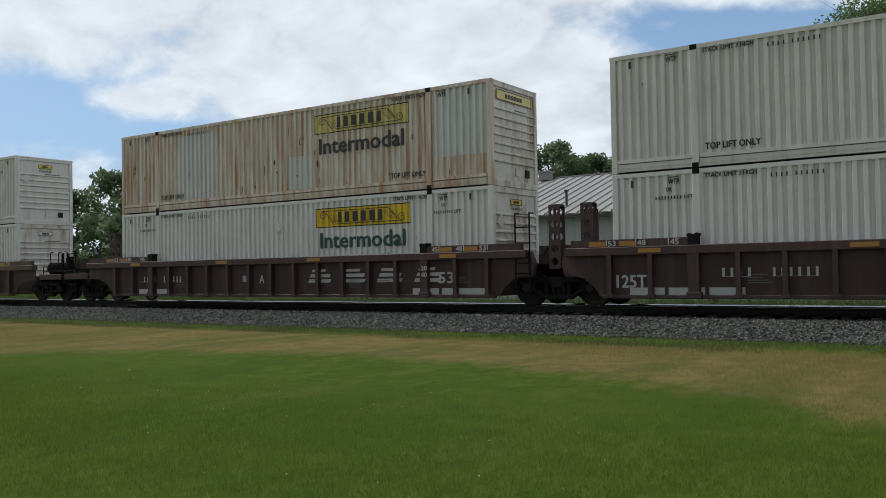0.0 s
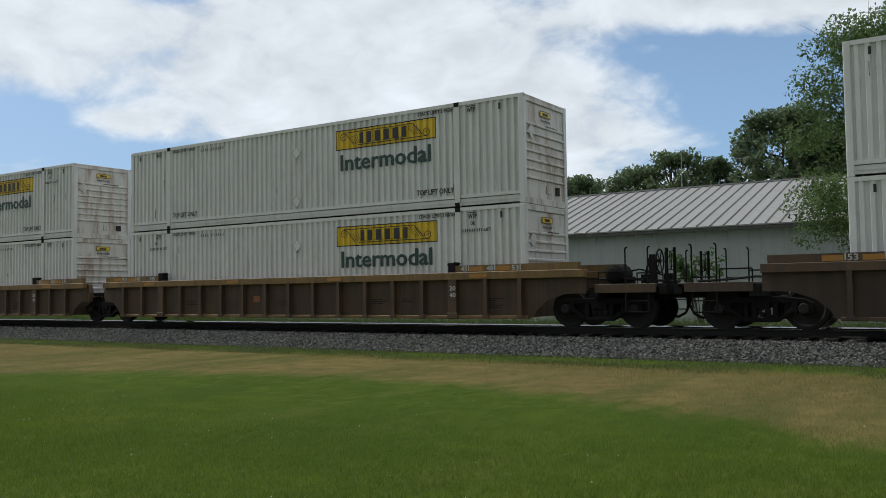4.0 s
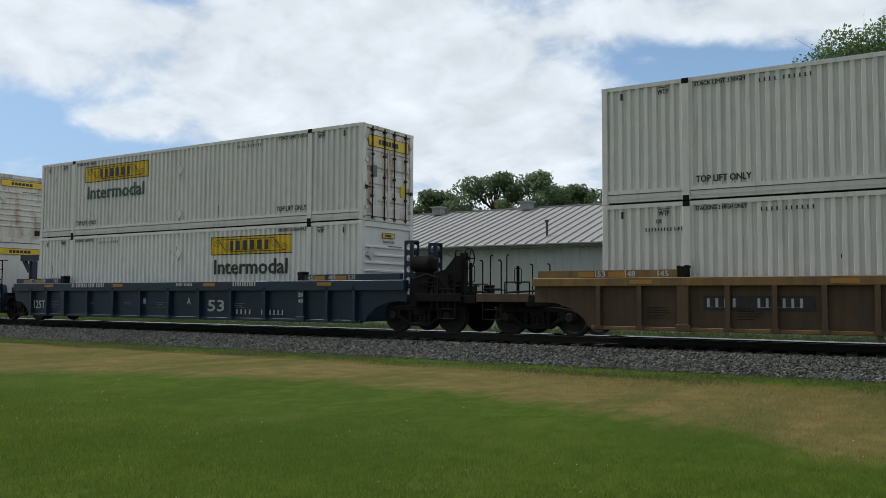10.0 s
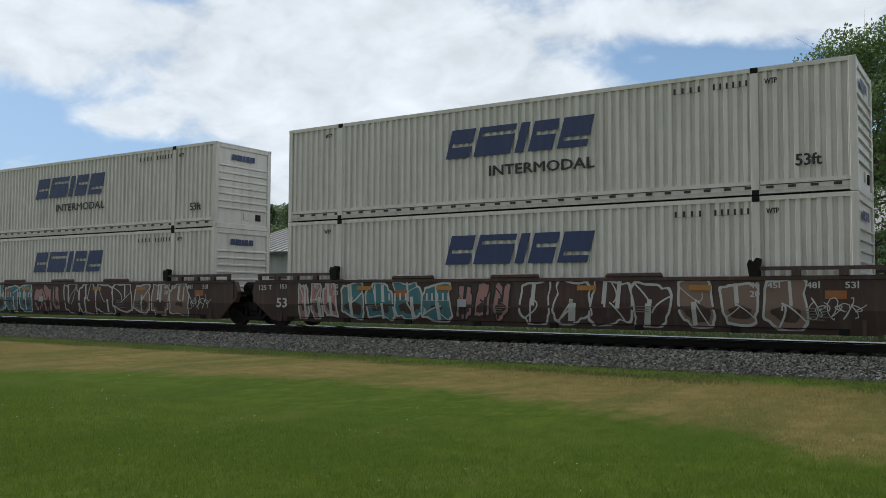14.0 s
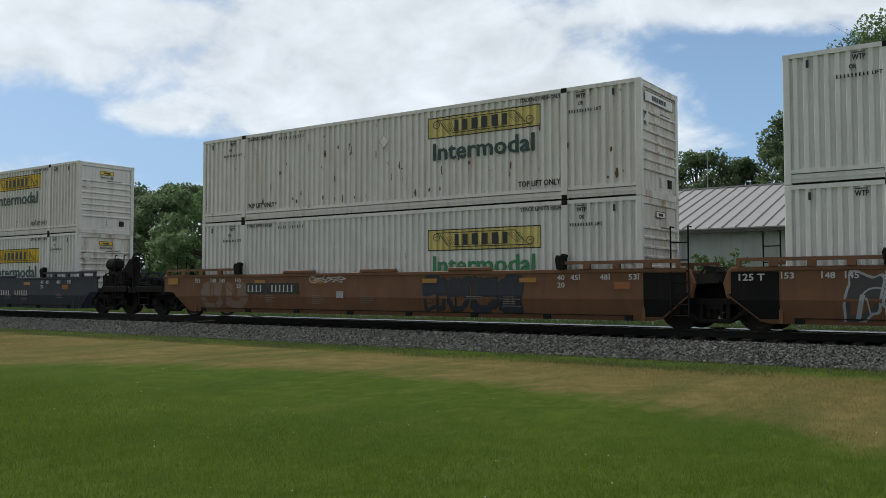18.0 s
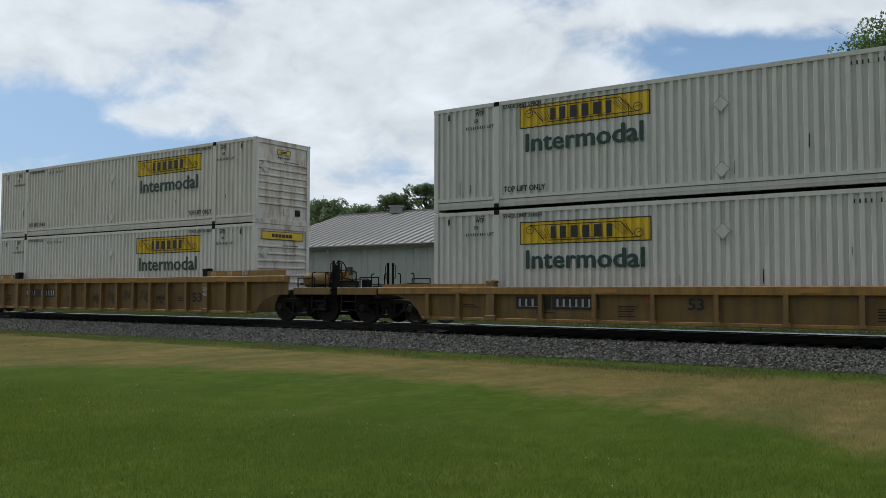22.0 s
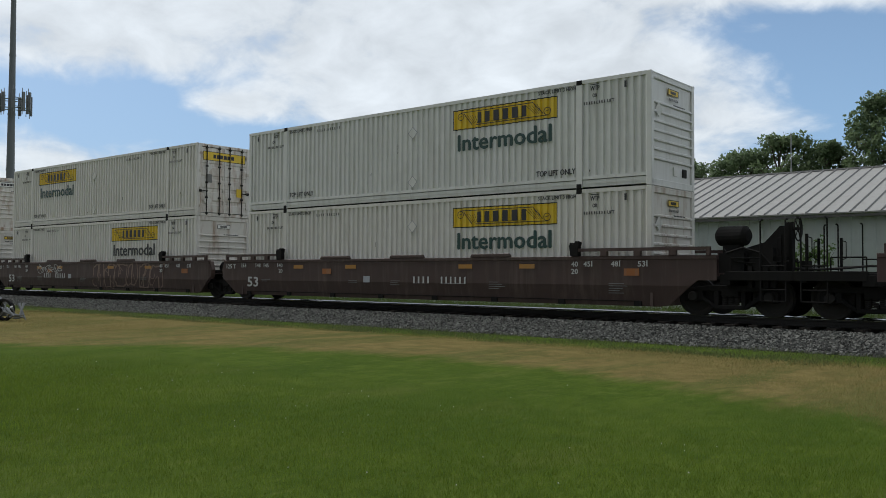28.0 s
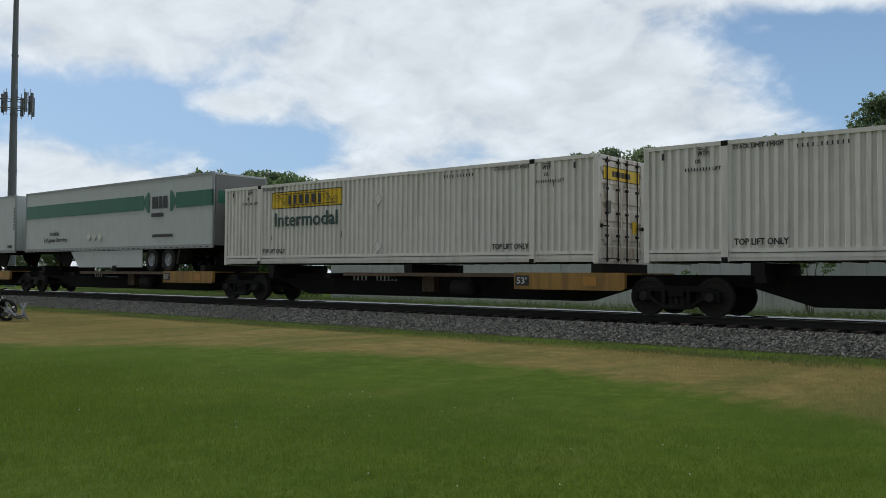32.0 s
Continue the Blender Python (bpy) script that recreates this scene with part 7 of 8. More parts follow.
# ---------------------------------------------------------------- spine cars and trailers
def spine_unit(x, x_left, x_right, label, first=False, last=False):
    """A spine unit between two truck middles, x_left and x_right along the train."""
    n = x_right - x_left
    car = thing("spine_car", label, "rail car", "spine cars of the train", None)

    def sill(bm):
        prism(bm, [(0.0, 0.72), (1.6, 0.72), (3.1, 0.28), (n - 3.1, 0.28), (n - 1.6, 0.72), (n, 0.72), (n, 1.02), (0.0, 1.02)], -0.36, 0.36)
    bm = bmesh.new()
    sill(bm)
    part("centre_sill", bm, "black_iron", car)
    bm = bmesh.new()
    for xx in (2.2, 5.2, 8.2, 11.2, n - 2.2):
        if 0.8 < xx < n - 0.8:
            box(bm, xx - 0.12, xx + 0.12, -1.38, 1.38, 0.84, 1.0)
    part("cross_bearer", bm, "black_iron", car)

    def side(bm):
        box(bm, 0.0, 1.0, -1.44, -1.34, 0.0, 0.26)
    ends = ((1.3, 4.6, "ochre_car"), (n - (2.9 if first else 4.6), n - (0.7 if first else 1.2), "yellow_car"))
    ends = ends if first else ends[1:]
    for sy in (-1, 1):
        bm = bmesh.new()
        box(bm, 4.6 if first else 6.0, ends[-1][0], sy * 1.38 - 0.05, sy * 1.38 + 0.05, 0.93, 1.04)
        part("side_runner", bm, "umber_car", car, "worn yellow side runner")
    for a, b, mat_ in ends:
        for sy in (-1, 1):
            bm = bmesh.new()
            prism(bm, [(a, 0.60), (b - 0.1, 0.60), (b, 0.66), (b, 1.06), (a, 1.06)], sy * 1.40 - 0.06, sy * 1.40 + 0.06)
            box(bm, a + 0.05, b - 0.05, sy * 0.85 - 0.48, sy * 0.85 + 0.48, 1.0, 1.05)
            part("wheel_platform", bm, mat_, car, "yellow wheel platform")
    for fx in ((4.1, n - 2.85) if first else (n - 4.55,)):
        bm = bmesh.new()
        box(bm, fx, fx + 0.45, -1.472, -1.464, 0.70, 0.98)
        part("figure_plate", bm, "black_film", car)
        lettering(car, "53'", "chalk_paint", fx + 0.05, 0.75, 0.32, 0.18, -1.476)
    for fx in (1.5, 3.2) if first else ():
        bars(car, "amber_film", fx, 0.93, [0.45], 0.1, -1.466, name="reflector")
    bars(car, "amber_film", n - 2.4, 0.72, [0.4], 0.24, -1.464, name="reflector")
    bars(car, "chalk_paint", 5.4, 0.78, [0.06] * 4, 0.17, -0.366, 0.13, name="reporting_mark")
    bars(car, "chalk_paint", 6.5, 0.78, [0.055] * 6, 0.17, -0.366, 0.12, name="car_number")
    for xx in (2.1, n - 2.1, n / 2):
        bm = bmesh.new()
        box(bm, xx - 0.16, xx + 0.16, -1.28, 1.28, 1.0, 1.3)
        part("container_pedestal", bm, "black_iron", car)
    bm = bmesh.new()
    box(bm, n * 0.50, n * 0.50 + 0.5, -0.62, -0.36, 0.45, 0.92)
    box(bm, n * 0.50 + 0.06, n * 0.50 + 0.2, -0.66, -0.62, 0.5, 0.6)
    part("brake_valve", bm, "umber_car", car)
    piece("air_tank", "reservoir", "grey_iron", reservoir, car, pose(n * 0.50 + 1.7, -0.66, 0.60, 0, 0, 90))
    truck(car, 0.0, 1.75)
    if first:
        truck(car, n, 1.75)
        coupler_end(car, n + 0.9, 1, "black_iron", 1.2, True)
    car.matrix_basis = pose(x + x_left, TRACK_Y, RAIL_Z)
    MOVING.append((car, x + x_left))
    return car


def van_trailer(x, style):
    """A 53 foot dry van on a spine car; its floor is 2.08 m over the rails. style: 'plain' or 'banded'."""
    n = 15.95
    words = {"plain": "plain white dry van trailer with side skirts on a spine car", "banded": "white dry van trailer with a green band on a spine car"}[style]
    nose_right = style == "plain"
    v = thing("van_trailer", words, "trailer", "trailers on the train")
    h0, h1 = 0.86, 3.82

    def skin(bm):
        box(bm, 0.02, n - 0.02, -CW + 0.02, CW - 0.02, h0 + 0.12, h1 - 0.05)

    def rail_hi(bm):
        box(bm, 0, n, -0.03, 0.03, h1 - 0.09, h1)

    def rail_lo(bm):
        box(bm, 0, n, -0.03, 0.03, h0, h0 + 0.15)

    def corner(bm):
        box(bm, 0, 0.09, -CW - 0.004, -CW + 0.09, h0, h1 + 0.002)

    def roofing(bm):
        box(bm, 0.03, n - 0.03, -CW + 0.06, CW - 0.06, h1 - 0.05, h1 - 0.02)
    piece("skin", "van_skin", "trailer_skin", skin, v)
    for s in (-1, 1):
        piece("top_rail", "van_rail_hi", "galvanised", rail_hi, v, pose(0, s * (CW - 0.03), 0))
        piece("bottom_rail", "van_rail_lo", "galvanised", rail_lo, v, pose(0, s * (CW - 0.03), 0))
    piece("roof", "van_roof", "trailer_skin", roofing, v)
    for turn in (pose(0, 0, 0), pose(n, 0, 0, 0, 0, 180)):
        for xx in (0, n - 0.09):
            piece("corner_post", "van_corner", "galvanised", corner, v, turn @ pose(xx, 0, 0), bevel=0.02)

    def holes(bm):
        for k in range(38):
            box(bm, 0.3 + 0.41 * k, 0.5 + 0.41 * k, -CW - 0.004, -CW - 0.002, h0 + 0.03, h0 + 0.06)
    piece("marker_strip", "van_holes", "black_film", holes, v)

    def seam(bm):
        box(bm, 0, 0.03, -CW + 0.0185, -CW + 0.022, h0 + 0.15, h1 - 0.09)
    for k in range(1, 13):
        piece("panel_seam", "van_seam", "trailer_skin", seam, v, pose(1.22 * k, 0, 0))

    def wheel(bm):
        ring_solid(bm, [(0.28, -0.14), (0.46, -0.14), (0.50, -0.10), (0.50, 0.10), (0.46, 0.14), (0.28, 0.14)], 28)

    def hub(bm):
        lathe(bm, [(0.0, -0.10), (0.09, -0.10), (0.10, -0.03), (0.24, -0.02), (0.285, -0.12), (0.285, 0.0), (0.0, 0.0)], 20)
        for k in range(8):
            a = radians(45 * k)
            rod(bm, (0.17 * math.cos(a), -0.06, 0.17 * math.sin(a)), (0.17 * math.cos(a), -0.02, 0.17 * math.sin(a)), 0.02, 5)
    wx = (3.3, 4.55) if nose_right else (11.6, 12.85)
    for k, xx in enumerate(wx):
        for s in (-1, 1):
            w = piece("wheel", "van_tyre", "rubber", wheel, v, pose(xx, s * 1.13, 0.42, 0, 0, 0 if s < 0 else 180), "black trailer tyre")
            piece("rim", "van_rim", "silver_paint", hub, w)

    def bogie(bm):
        box(bm, wx[0] - 0.7, wx[1] + 0.7, -0.75, 0.75, 0.62, 0.86)
        for xx in wx:
            rod(bm, (xx, -1.1, 0.42), (xx, 1.1, 0.42), 0.09, 8)
    piece("bogie_frame", ("bogie", style), "black_iron", bogie, v)

    def skirt(bm):
        a, b = (5.3, 12.3) if nose_right else (4.7, 10.9)
        if nose_right:
            pts = [(a + 0.4, 0.1), (b - 0.1, 0.1), (b + 0.35, 0.26), (b - 0.3, 0.84), (a, 0.84), (a, 0.3)]
        else:
            pts = [(a + 0.75, 0.1), (b, 0.1), (b, 0.84), (a, 0.84)]
        prism(bm, pts, -CW + 0.03, -CW + 0.05)
    piece("side_skirt", ("skirt", style), "trailer_skin", skirt, v, None, "white aerodynamic side skirt")

    def legs(bm):
        box(bm, -0.07, 0.07, -0.07, 0.07, 0.0, 0.86)
        prism(bm, [(-0.9, 0.86), (-0.35, 0.42), (0.1, 0.34), (0.55, 0.14), (0.85, 0.14), (1.35, 0.86)], -0.03, 0.03)
    for y in (-0.8, 0.8):
        piece("landing_leg", "van_leg", "black_iron", legs, v, pose(13.0 if nose_right else 2.8, y, 0))

    def floor_(bm):
        box(bm, 0.0, 0.06, -CW + 0.06, CW - 0.06, h0 - 0.02, h0 + 0.12)

    def guard(bm):
        xx = 0.1 if nose_right else n - 0.1
        box(bm, xx - 0.05, xx + 0.05, -1.1, 1.1, 0.28, 0.38)
        for s in (-0.5, 0.5):
            box(bm, xx - 0.05, xx + 0.05, s - 0.05, s + 0.05, 0.3, 0.88)
    for k in range(26):
        piece("cross_member", "van_floor", "black_iron", floor_, v, pose(0.3 + 0.6 * k, 0, 0))
    piece("rear_guard", ("guard", style), "black_iron", guard, v)

    def flap(bm):
        prism(bm, [(0.0, 0.0), (0.16, 0.0), (0.30, 0.62), (0.14, 0.62)], -0.30, 0.30)
    for s in (-0.95, 0.95):
        piece("mud_flap", "mud_flap", "rubber", flap, v, pose(wx[0] - 0.85 if nose_right else wx[1] + 0.55, s, 0.22))
    if nose_right:
        bars(v, "navy_film", -0.45, h1 - 0.62, [0.14, 0.2, 0.2, 0.16, 0.1], 0.13, n + 0.004, 0.03, end=True)
        for z, ws in ((0.76, [0.25, 0.18, 0.1]), (0.88, [0.75]), (1.05, [0.08, 0.2, 0.2, 0.26])):
            bars(v, "navy_film", -0.4, h1 - z - 0.1, ws, 0.08 if z < 1 else 0.13, n + 0.004, 0.03, end=True)

        def badge(bm):
            pts = [(0.28 * math.cos(radians(60 * k + 30)), 0.28 * math.sin(radians(60 * k + 30))) for k in range(6)]
            inn = [(0.5 * a, 0.5 * b) for a, b in pts]
            for k in range(6):
                j = (k + 1) % 6
                bm.faces.new([bm.verts.new((px, 0, pz)) for px, pz in (pts[k], pts[j], inn[j], inn[k])])
        piece("badge", "van_badge", "navy_film", badge, v, pose(n + 0.006, 0.05, h1 - 1.7, 0, 0, 90), "navy hexagon emblem")
        for k in range(7):
            bars(v, "black_film", n - 0.2, h1 - 0.75 - 0.17 * k, [0.1], 0.12, -CW - 0.004)
        bars(v, "black_film", n - 0.85, h0 + 0.24, [0.1] * 4, 0.16, -CW - 0.004, 0.03)

        def gladhand(bm):
            box(bm, 0, 0.08, -0.15, 0.2, 0, 0.3)
            path_rod(bm, [(0.05, 0, 0.2), (0.2, 0.05, 0.0), (0.1, 0.1, -0.25)], 0.03)
        piece("connector_box", "gladhand", "black_iron", gladhand, v, pose(n, 0.75, h0 + 0.35))
    else:
        def band(bm, a, b, za, zb):
            box(bm, a, b, -CW - 0.004, -CW + 0.004, za, zb)
        for a, b in ((0.1, 11.0), (13.4, 15.98)):
            bm = bmesh.new()
            band(bm, a, b, 2.52, 3.14)
            part("green_band", bm, "band_green", v, "green painted band")

        def arrow(bm):
            for s in (-1, 1):
                bm.faces.new([bm.verts.new((12.2 + s * px, -CW - 0.005, pz)) for px, pz in ((0.9, 3.25), (1.25, 2.83), (0.9, 2.4), (0.78, 2.4), (0.78, 3.25))])
        piece("arrow_shape", "band_arrow", "band_green", arrow, v)
        bars(v, "black_film", 11.65, 2.55, [0.4, 0.26, 0.3], 0.5, -CW - 0.006, 0.08, name="name_mark")
        bars(v, "black_film", 11.6, 2.2, [0.9], 0.16, -CW - 0.006, name="name_mark")
        lettering(v, "Available", "black_film", 2.6, 1.62, 0.95, 0.2, -CW - 0.004, 0.2)
        lettering(v, "Liftgate Service", "black_film", 2.05, 1.27, 2.3, 0.24, -CW - 0.004, 0.2)
        bars(v, "black_film", 11.7, 1.35, [1.5], 0.12, -CW - 0.004)

        def diamond(bm):
            prism(bm, [(0.2, 0), (0, 0.2), (-0.2, 0), (0, -0.2)], -0.01, 0.0)
        for k in range(3):
            piece("placard_holder", "placard_plate2", "placard_film", diamond, v, pose(6.4 + 0.5 * k, -CW - 0.003, 1.5))

        def doors(bm):
            box(bm, n + 0.002, n + 0.02, -CW + 0.1, CW - 0.1, h0 + 0.1, h1 - 0.1)
        # dark grey puts the shade of this end face into the door's colour
        piece("rear_door", "van_doors", "grey_paint_shade", doors, v)
        bars(v, "band_green", -1.1, 2.6, [2.2], 0.5, n + 0.026, end=True, name="green_band")
        bars(v, "black_film", -0.4, 2.7, [0.25, 0.2, 0.25], 0.3, n + 0.03, end=True, name="name_mark")
    v.matrix_basis = pose(x, TRACK_Y, RAIL_Z + 1.12)
    MOVING.append((v, x))


# ---------------------------------------------------------------- the train, front first
LOW, HIGH = 0.34, 3.24        # container floors over the rails
R_END, L_END, JOINT_R, JOINT_L = 18.05, -1.9, 17.8, -1.65


def stack(x, upper, lower, base=LOW, gap=0.004):
    """Two boxes one on the other; each a dict for container53."""
    for spec, z, level in ((lower, base, "lower"), (upper, base + CH + gap, "upper")):
        if spec is not None:
            c = container53(x, z, level=level, **spec)
            if spec.get("wall") == "spotted_steel":
                if x > -500:
                    scuffed(c, int(-x), 34, 0.5, 2.2)
                elif x < -700:
                    scuffed(c, int(-x), 110, 0.38, 0.95)
                else:
                    scuffed(c, int(-x), 80)
                    for a, b in ((1.72, 1.98), (14.17, 14.46)):
                        bm = bmesh.new()
                        sheet(bm, a, b, 0.36, 2.72, -CW + 0.012, back=0.003)
                        part("stained_sheet", bm, "rust_stain", c, "orange rust-stained sheet")
            if spec.get("wall") == "rusty_steel":
                scuffed(c, int(-x), 22)
                for a, b, z0, z1 in ((3.3, 5.1, 0.36, 2.6), (14.3, 16.0, 0.9, 2.75), (8.6, 9.5, 0.36, 1.4)):
                    bm = bmesh.new()
                    sheet(bm, a, b, z0, z1, -CW + 0.012, back=0.003)
                    part("patch_panel", bm, "grey_steel", c, "grey repainted sheet")


def box_spec(wall="white_steel", logo="R", film="yellow_film", word="d", end="small", diamonds=2, seed=1, drop=0.0):
    return dict(wall=wall, logo=logo, film=film, word=word, end=end, diamonds=diamonds, seed=seed, drop=drop)


def build_train():
    B = box_spec
    Y, P, W = "yellow_film", "pale_film", "white_film"
    ribbed_brown = "dark brown ribbed well car"
    # brown three-unit car
    stack(-8.47, B("cream_steel", seed=1), B("white_steel", seed=2))
    c = well_car(-8.47, "ribbed", "brown_car", "holes", "joint", ribbed_brown + " carrying stacked containers", 1, (JOINT_L,))
    big_figures(c, "125T", 0.17, 0.48, width=0.75)
    for xx, ww in ((0.5, 0.85), (1.45, 0.85), (2.4, 0.8), (12.6, 1.3)):
        bars(c, "chalk_paint", xx, 0.31, [ww], 0.17, -HALF - 0.012, name="repainted_panel")
    number_plate_bars(c, 2.7, 0.72)
    stack(-28.04, B("rusty_steel", film=P, word="k", end="palebanner", diamonds=0, seed=3), B("white_steel", word="d", diamonds=1, seed=4))
    c = well_car(-28.04, "ribbed", "brown_car", "coupler", "ladder", ribbed_brown + " carrying stacked containers", 2, (L_END,))
    big_figures(c, "53", 14.5, 0.62)
    big_figures(c, "A", 7.5, 0.66, height=0.26, width=0.2)
    number_plate_bars(c, 1.6, 0.72)
    slanted_mark(c, 9.6, 0.66)
    for y in (-0.62, 0.62):
        piece("guide_post", "guide_tube", "brown_car", guide_tube, c, pose(-1.35, y, 0))
    for xx, ww in ((1.3, 0.9), (2.3, 0.7), (13.6, 0.9), (14.6, 1.4)):
        bars(c, "chalk_paint", xx, 0.31, [ww], 0.17, -HALF - 0.012, name="repainted_panel")
    # single cars
    for x, wall, paint_name, kind, up, low, sd in (
        (-51.41, 0, "russet_car", "ribbed", B("cream_steel", word="d", seed=5), B("white_steel", word="g", end="white", diamonds=0, seed=6), 3),
        (-75.07, 0, "tan_car", "low", B("white_steel", word="d", seed=7), B("white_steel", film=P, word="d", end="banner", diamonds=0, seed=8), 4),
        (-98.68, 0, "russet_car", "ribbed", B("bright_steel", word="d", seed=9), B("bright_steel", word="g", diamonds=1, seed=10), 5),
    ):
        if kind == "low":
            stack(x, up, low, 0.26, 0.05)
        else:
            stack(x, up, low)
        c = well_car(x, kind, paint_name, "coupler", "coupler", {"russet_car": "weathered russet ribbed well car", "tan_car": "tan low-sided well car"}[paint_name] + " carrying stacked containers", sd, (L_END, R_END))
        number_plate_bars(c, 2.6, 0.62 if kind == "low" else 0.75, on_black=kind == "low")
        if kind == "low":
            big_figures(c, "53", 6.6, 0.5, "black_film", 0.26, 0.36)
        faded_letters(c, 9.6, 0.8)
    # ochre three-unit car
    label = "weathered ochre ribbed well car carrying stacked containers"
    stack(-122.5, B("white_steel", word="d", seed=11), B("white_steel", word="d", seed=12))
    well_car(-122.5, "ribbed", "umber_car", "joint", "coupler", label, 6, (R_END,))
    stack(-142.12, B("white_steel", word="d", seed=13), B("white_steel", logo="L", film=P, word="k", seed=14, diamonds=0))
    c = well_car(-142.12, "ribbed", "umber_car", "ladder", "joint", label, 7, (JOINT_L, JOINT_R))
    dark_patch(c, -0.1, "125T")
    stack(-161.6, B("white_steel", film=W, word="g", end="white", seed=15), B("bright_steel", film=P, word="d", end="whitebanner", diamonds=0, seed=16), LOW, 0.04)
    c = well_car(-161.6, "ribbed", "umber_car", "coupler", "ladder", label, 8, (L_END,))
    number_plate_bars(c, 2.4, 0.78, on_black=True)
    dark_patch(c, 15.2, "")
    big_figures(c, "53", 14.3, 0.62, "black_film")
    scribble(c, 11.0, 12.0, 0.8, 1.0, "chalk_paint", 5, 4)
    # blue smooth single car
    stack(-185.12, B("cream_steel", word="d", seed=17), B("cream_steel", word="d", diamonds=1, seed=18), 0.33, 0.05)
    c = well_car(-185.12, "flush", "blue_car", "coupler", "coupler", "navy blue smooth-sided well car carrying stacked containers", 9, (L_END, R_END))
    number_plate_bars(c, 3.2, 1.02, height=0.18)
    word_bars(c, 10.1, 0.70, (2, 7, 4, 5), 0.2, -HALF - 0.012)
    word_bars(c, 7.3, 0.68, (10,), 0.13, -HALF - 0.012)
    word_bars(c, 1.2, 0.66, (11,), 0.14, -HALF - 0.012)
    word_bars(c, 4.4, 0.92, (8, 5), 0.07, -HALF - 0.012)
    big_figures(c, "53", 14.0, 0.55, height=0.3)
    # second ochre three-unit car
    stack(-208.72, B("cream_steel", film=W, word="g", end="small", seed=19, drop=-0.08), B("bright_steel", film=P, word="k", end="whitebanner", diamonds=0, seed=20), LOW, 0.05)
    c = well_car(-208.72, "ribbed", "umber_car", "joint", "coupler", label, 10, (R_END,))
    number_plate_bars(c, 10.4, 0.78, on_black=True)
    big_figures(c, "53", 14.5, 0.62, "black_film")
    dark_patch(c, -0.1, "125T")
    scribble(c, 12.8, 13.1, 0.25, 1.1, "chalk_paint", 8, 5)
    stack(-228.34, B("cream_steel", word="f", seed=21), B("bright_steel", film=P, word="g", end="whitebanner", diamonds=1, seed=22))
    c = well_car(-228.34, "ribbed", "umber_car", "ladder", "joint", label, 11, (JOINT_L, JOINT_R))
    scribble(c, 10.3, 10.8, 0.25, 1.1, "chalk_paint", 9, 5)
    dark_patch(c, -0.1, "125T")
    stack(-247.81, B("white_steel", word="g", seed=23), B("white_steel", film=P, word="f", diamonds=1, seed=24))
    c = well_car(-247.81, "ribbed", "umber_car", "coupler", "ladder", label, 12, (L_END,))
    number_plate_bars(c, 2.6, 0.78, on_black=True)
    dark_patch(c, 15.2, "")
    big_figures(c, "53", 14.2, 0.62, "black_film")
    scribble(c, 8.6, 10.3, 0.3, 0.8, "chalk_paint", 12, 5)
    # blue ribbed three-unit car
    label = "dark blue ribbed well car carrying stacked containers"
    for x, l_, r_, tr, up, low, sd in (
        (-271.44, "truss", "coupler", (JOINT_L, R_END), B("white_steel", logo="L", end="door", seed=25), B("bright_steel", word="k", diamonds=1, seed=26), 13),
        (-291.03, "truss", "ladder", (JOINT_L,), B("cream_steel", word="d", end="banner", diamonds=1, seed=27), None, 14),
        (-310.6, "coupler", "ladder", (L_END,), B("ivory_steel", word="g", end="small", diamonds=1, seed=29), B("ivory_steel", word="g", end="white", diamonds=1, seed=30), 15)):
        stack(x, up, low)
        c = well_car(x, "ribbed", "blue_car", l_, r_, label, sd, tr)
        big_figures(c, "125T", 0.1, 0.5, width=0.72)
        for y in (-0.62, 0.62) if r_ == "coupler" else ():
            piece("guide_post", "guide_tube", "blue_car", guide_tube, c, pose(CL + 1.3, y, 0))
        big_figures(c, "53", 9.93, 0.5, height=0.36, width=0.75)
        y = -HALF - 0.012
        word_bars(c, 2.7, 1.30, (2, 7, 4, 5), 0.14, y - 0.147)
        word_bars(c, 8.5, 1.32, (5, 6), 0.1, y - 0.147)
        word_bars(c, 11.2, 1.31, (10,), 0.15, y - 0.147)
        number_plate_bars(c, 11.25, 0.42, height=0.15)
    old_container(-291.03, LOW)
    # yellow 40 foot well car
    container53(-332.26, 2.90, "cream_steel", "L", Y, "d", "door", "upper", 2, 31)
    blue_container(-332.26 + 2.05, 0.305)
    yellow_well(-332.26)
    # maroon graffiti three-unit car
    label = "maroon smooth-sided well car covered in graffiti, carrying stacked containers"
    for x, l_, r_, tr in ((-354.09, "ladder", "coupler", (JOINT_L, R_END)), (-373.53, "ladder", "gear", (JOINT_L,)), (-393.0, "coupler", "gear", (L_END,))):
        if x > -390:
            navy_sign_container(x, LOW, "lower", "cream_steel", False)
            navy_sign_container(x, HIGH, "upper")
        else:
            stack(x, B("white_steel", film="", word="", end="door", diamonds=0, seed=33), B("grey_steel", film="", word="", end="", diamonds=0, seed=34))
        c = well_car(x, "smooth", "maroon_car", l_, r_, label, int(-x), tr)
        graffiti(c, 0.6, 2.2, 0.25, 1.35, "pink_paint", "chalk_paint", int(-x), 3)
        graffiti(c, 2.3, 6.2, 0.22, 1.42, "teal_paint", "chalk_paint", int(-x) + 1, 4)
        graffiti(c, 6.3, 8.0, 0.3, 1.38, "pink_paint", "black_film", int(-x) + 4, 3)
        graffiti(c, 8.2, 12.2, 0.22, 1.42, "brown_car", "chalk_paint", int(-x) + 2, 4)
        graffiti(c, 12.3, 15.2, 0.22, 1.38, "sand_paint", "chalk_paint", int(-x) + 3, 3)
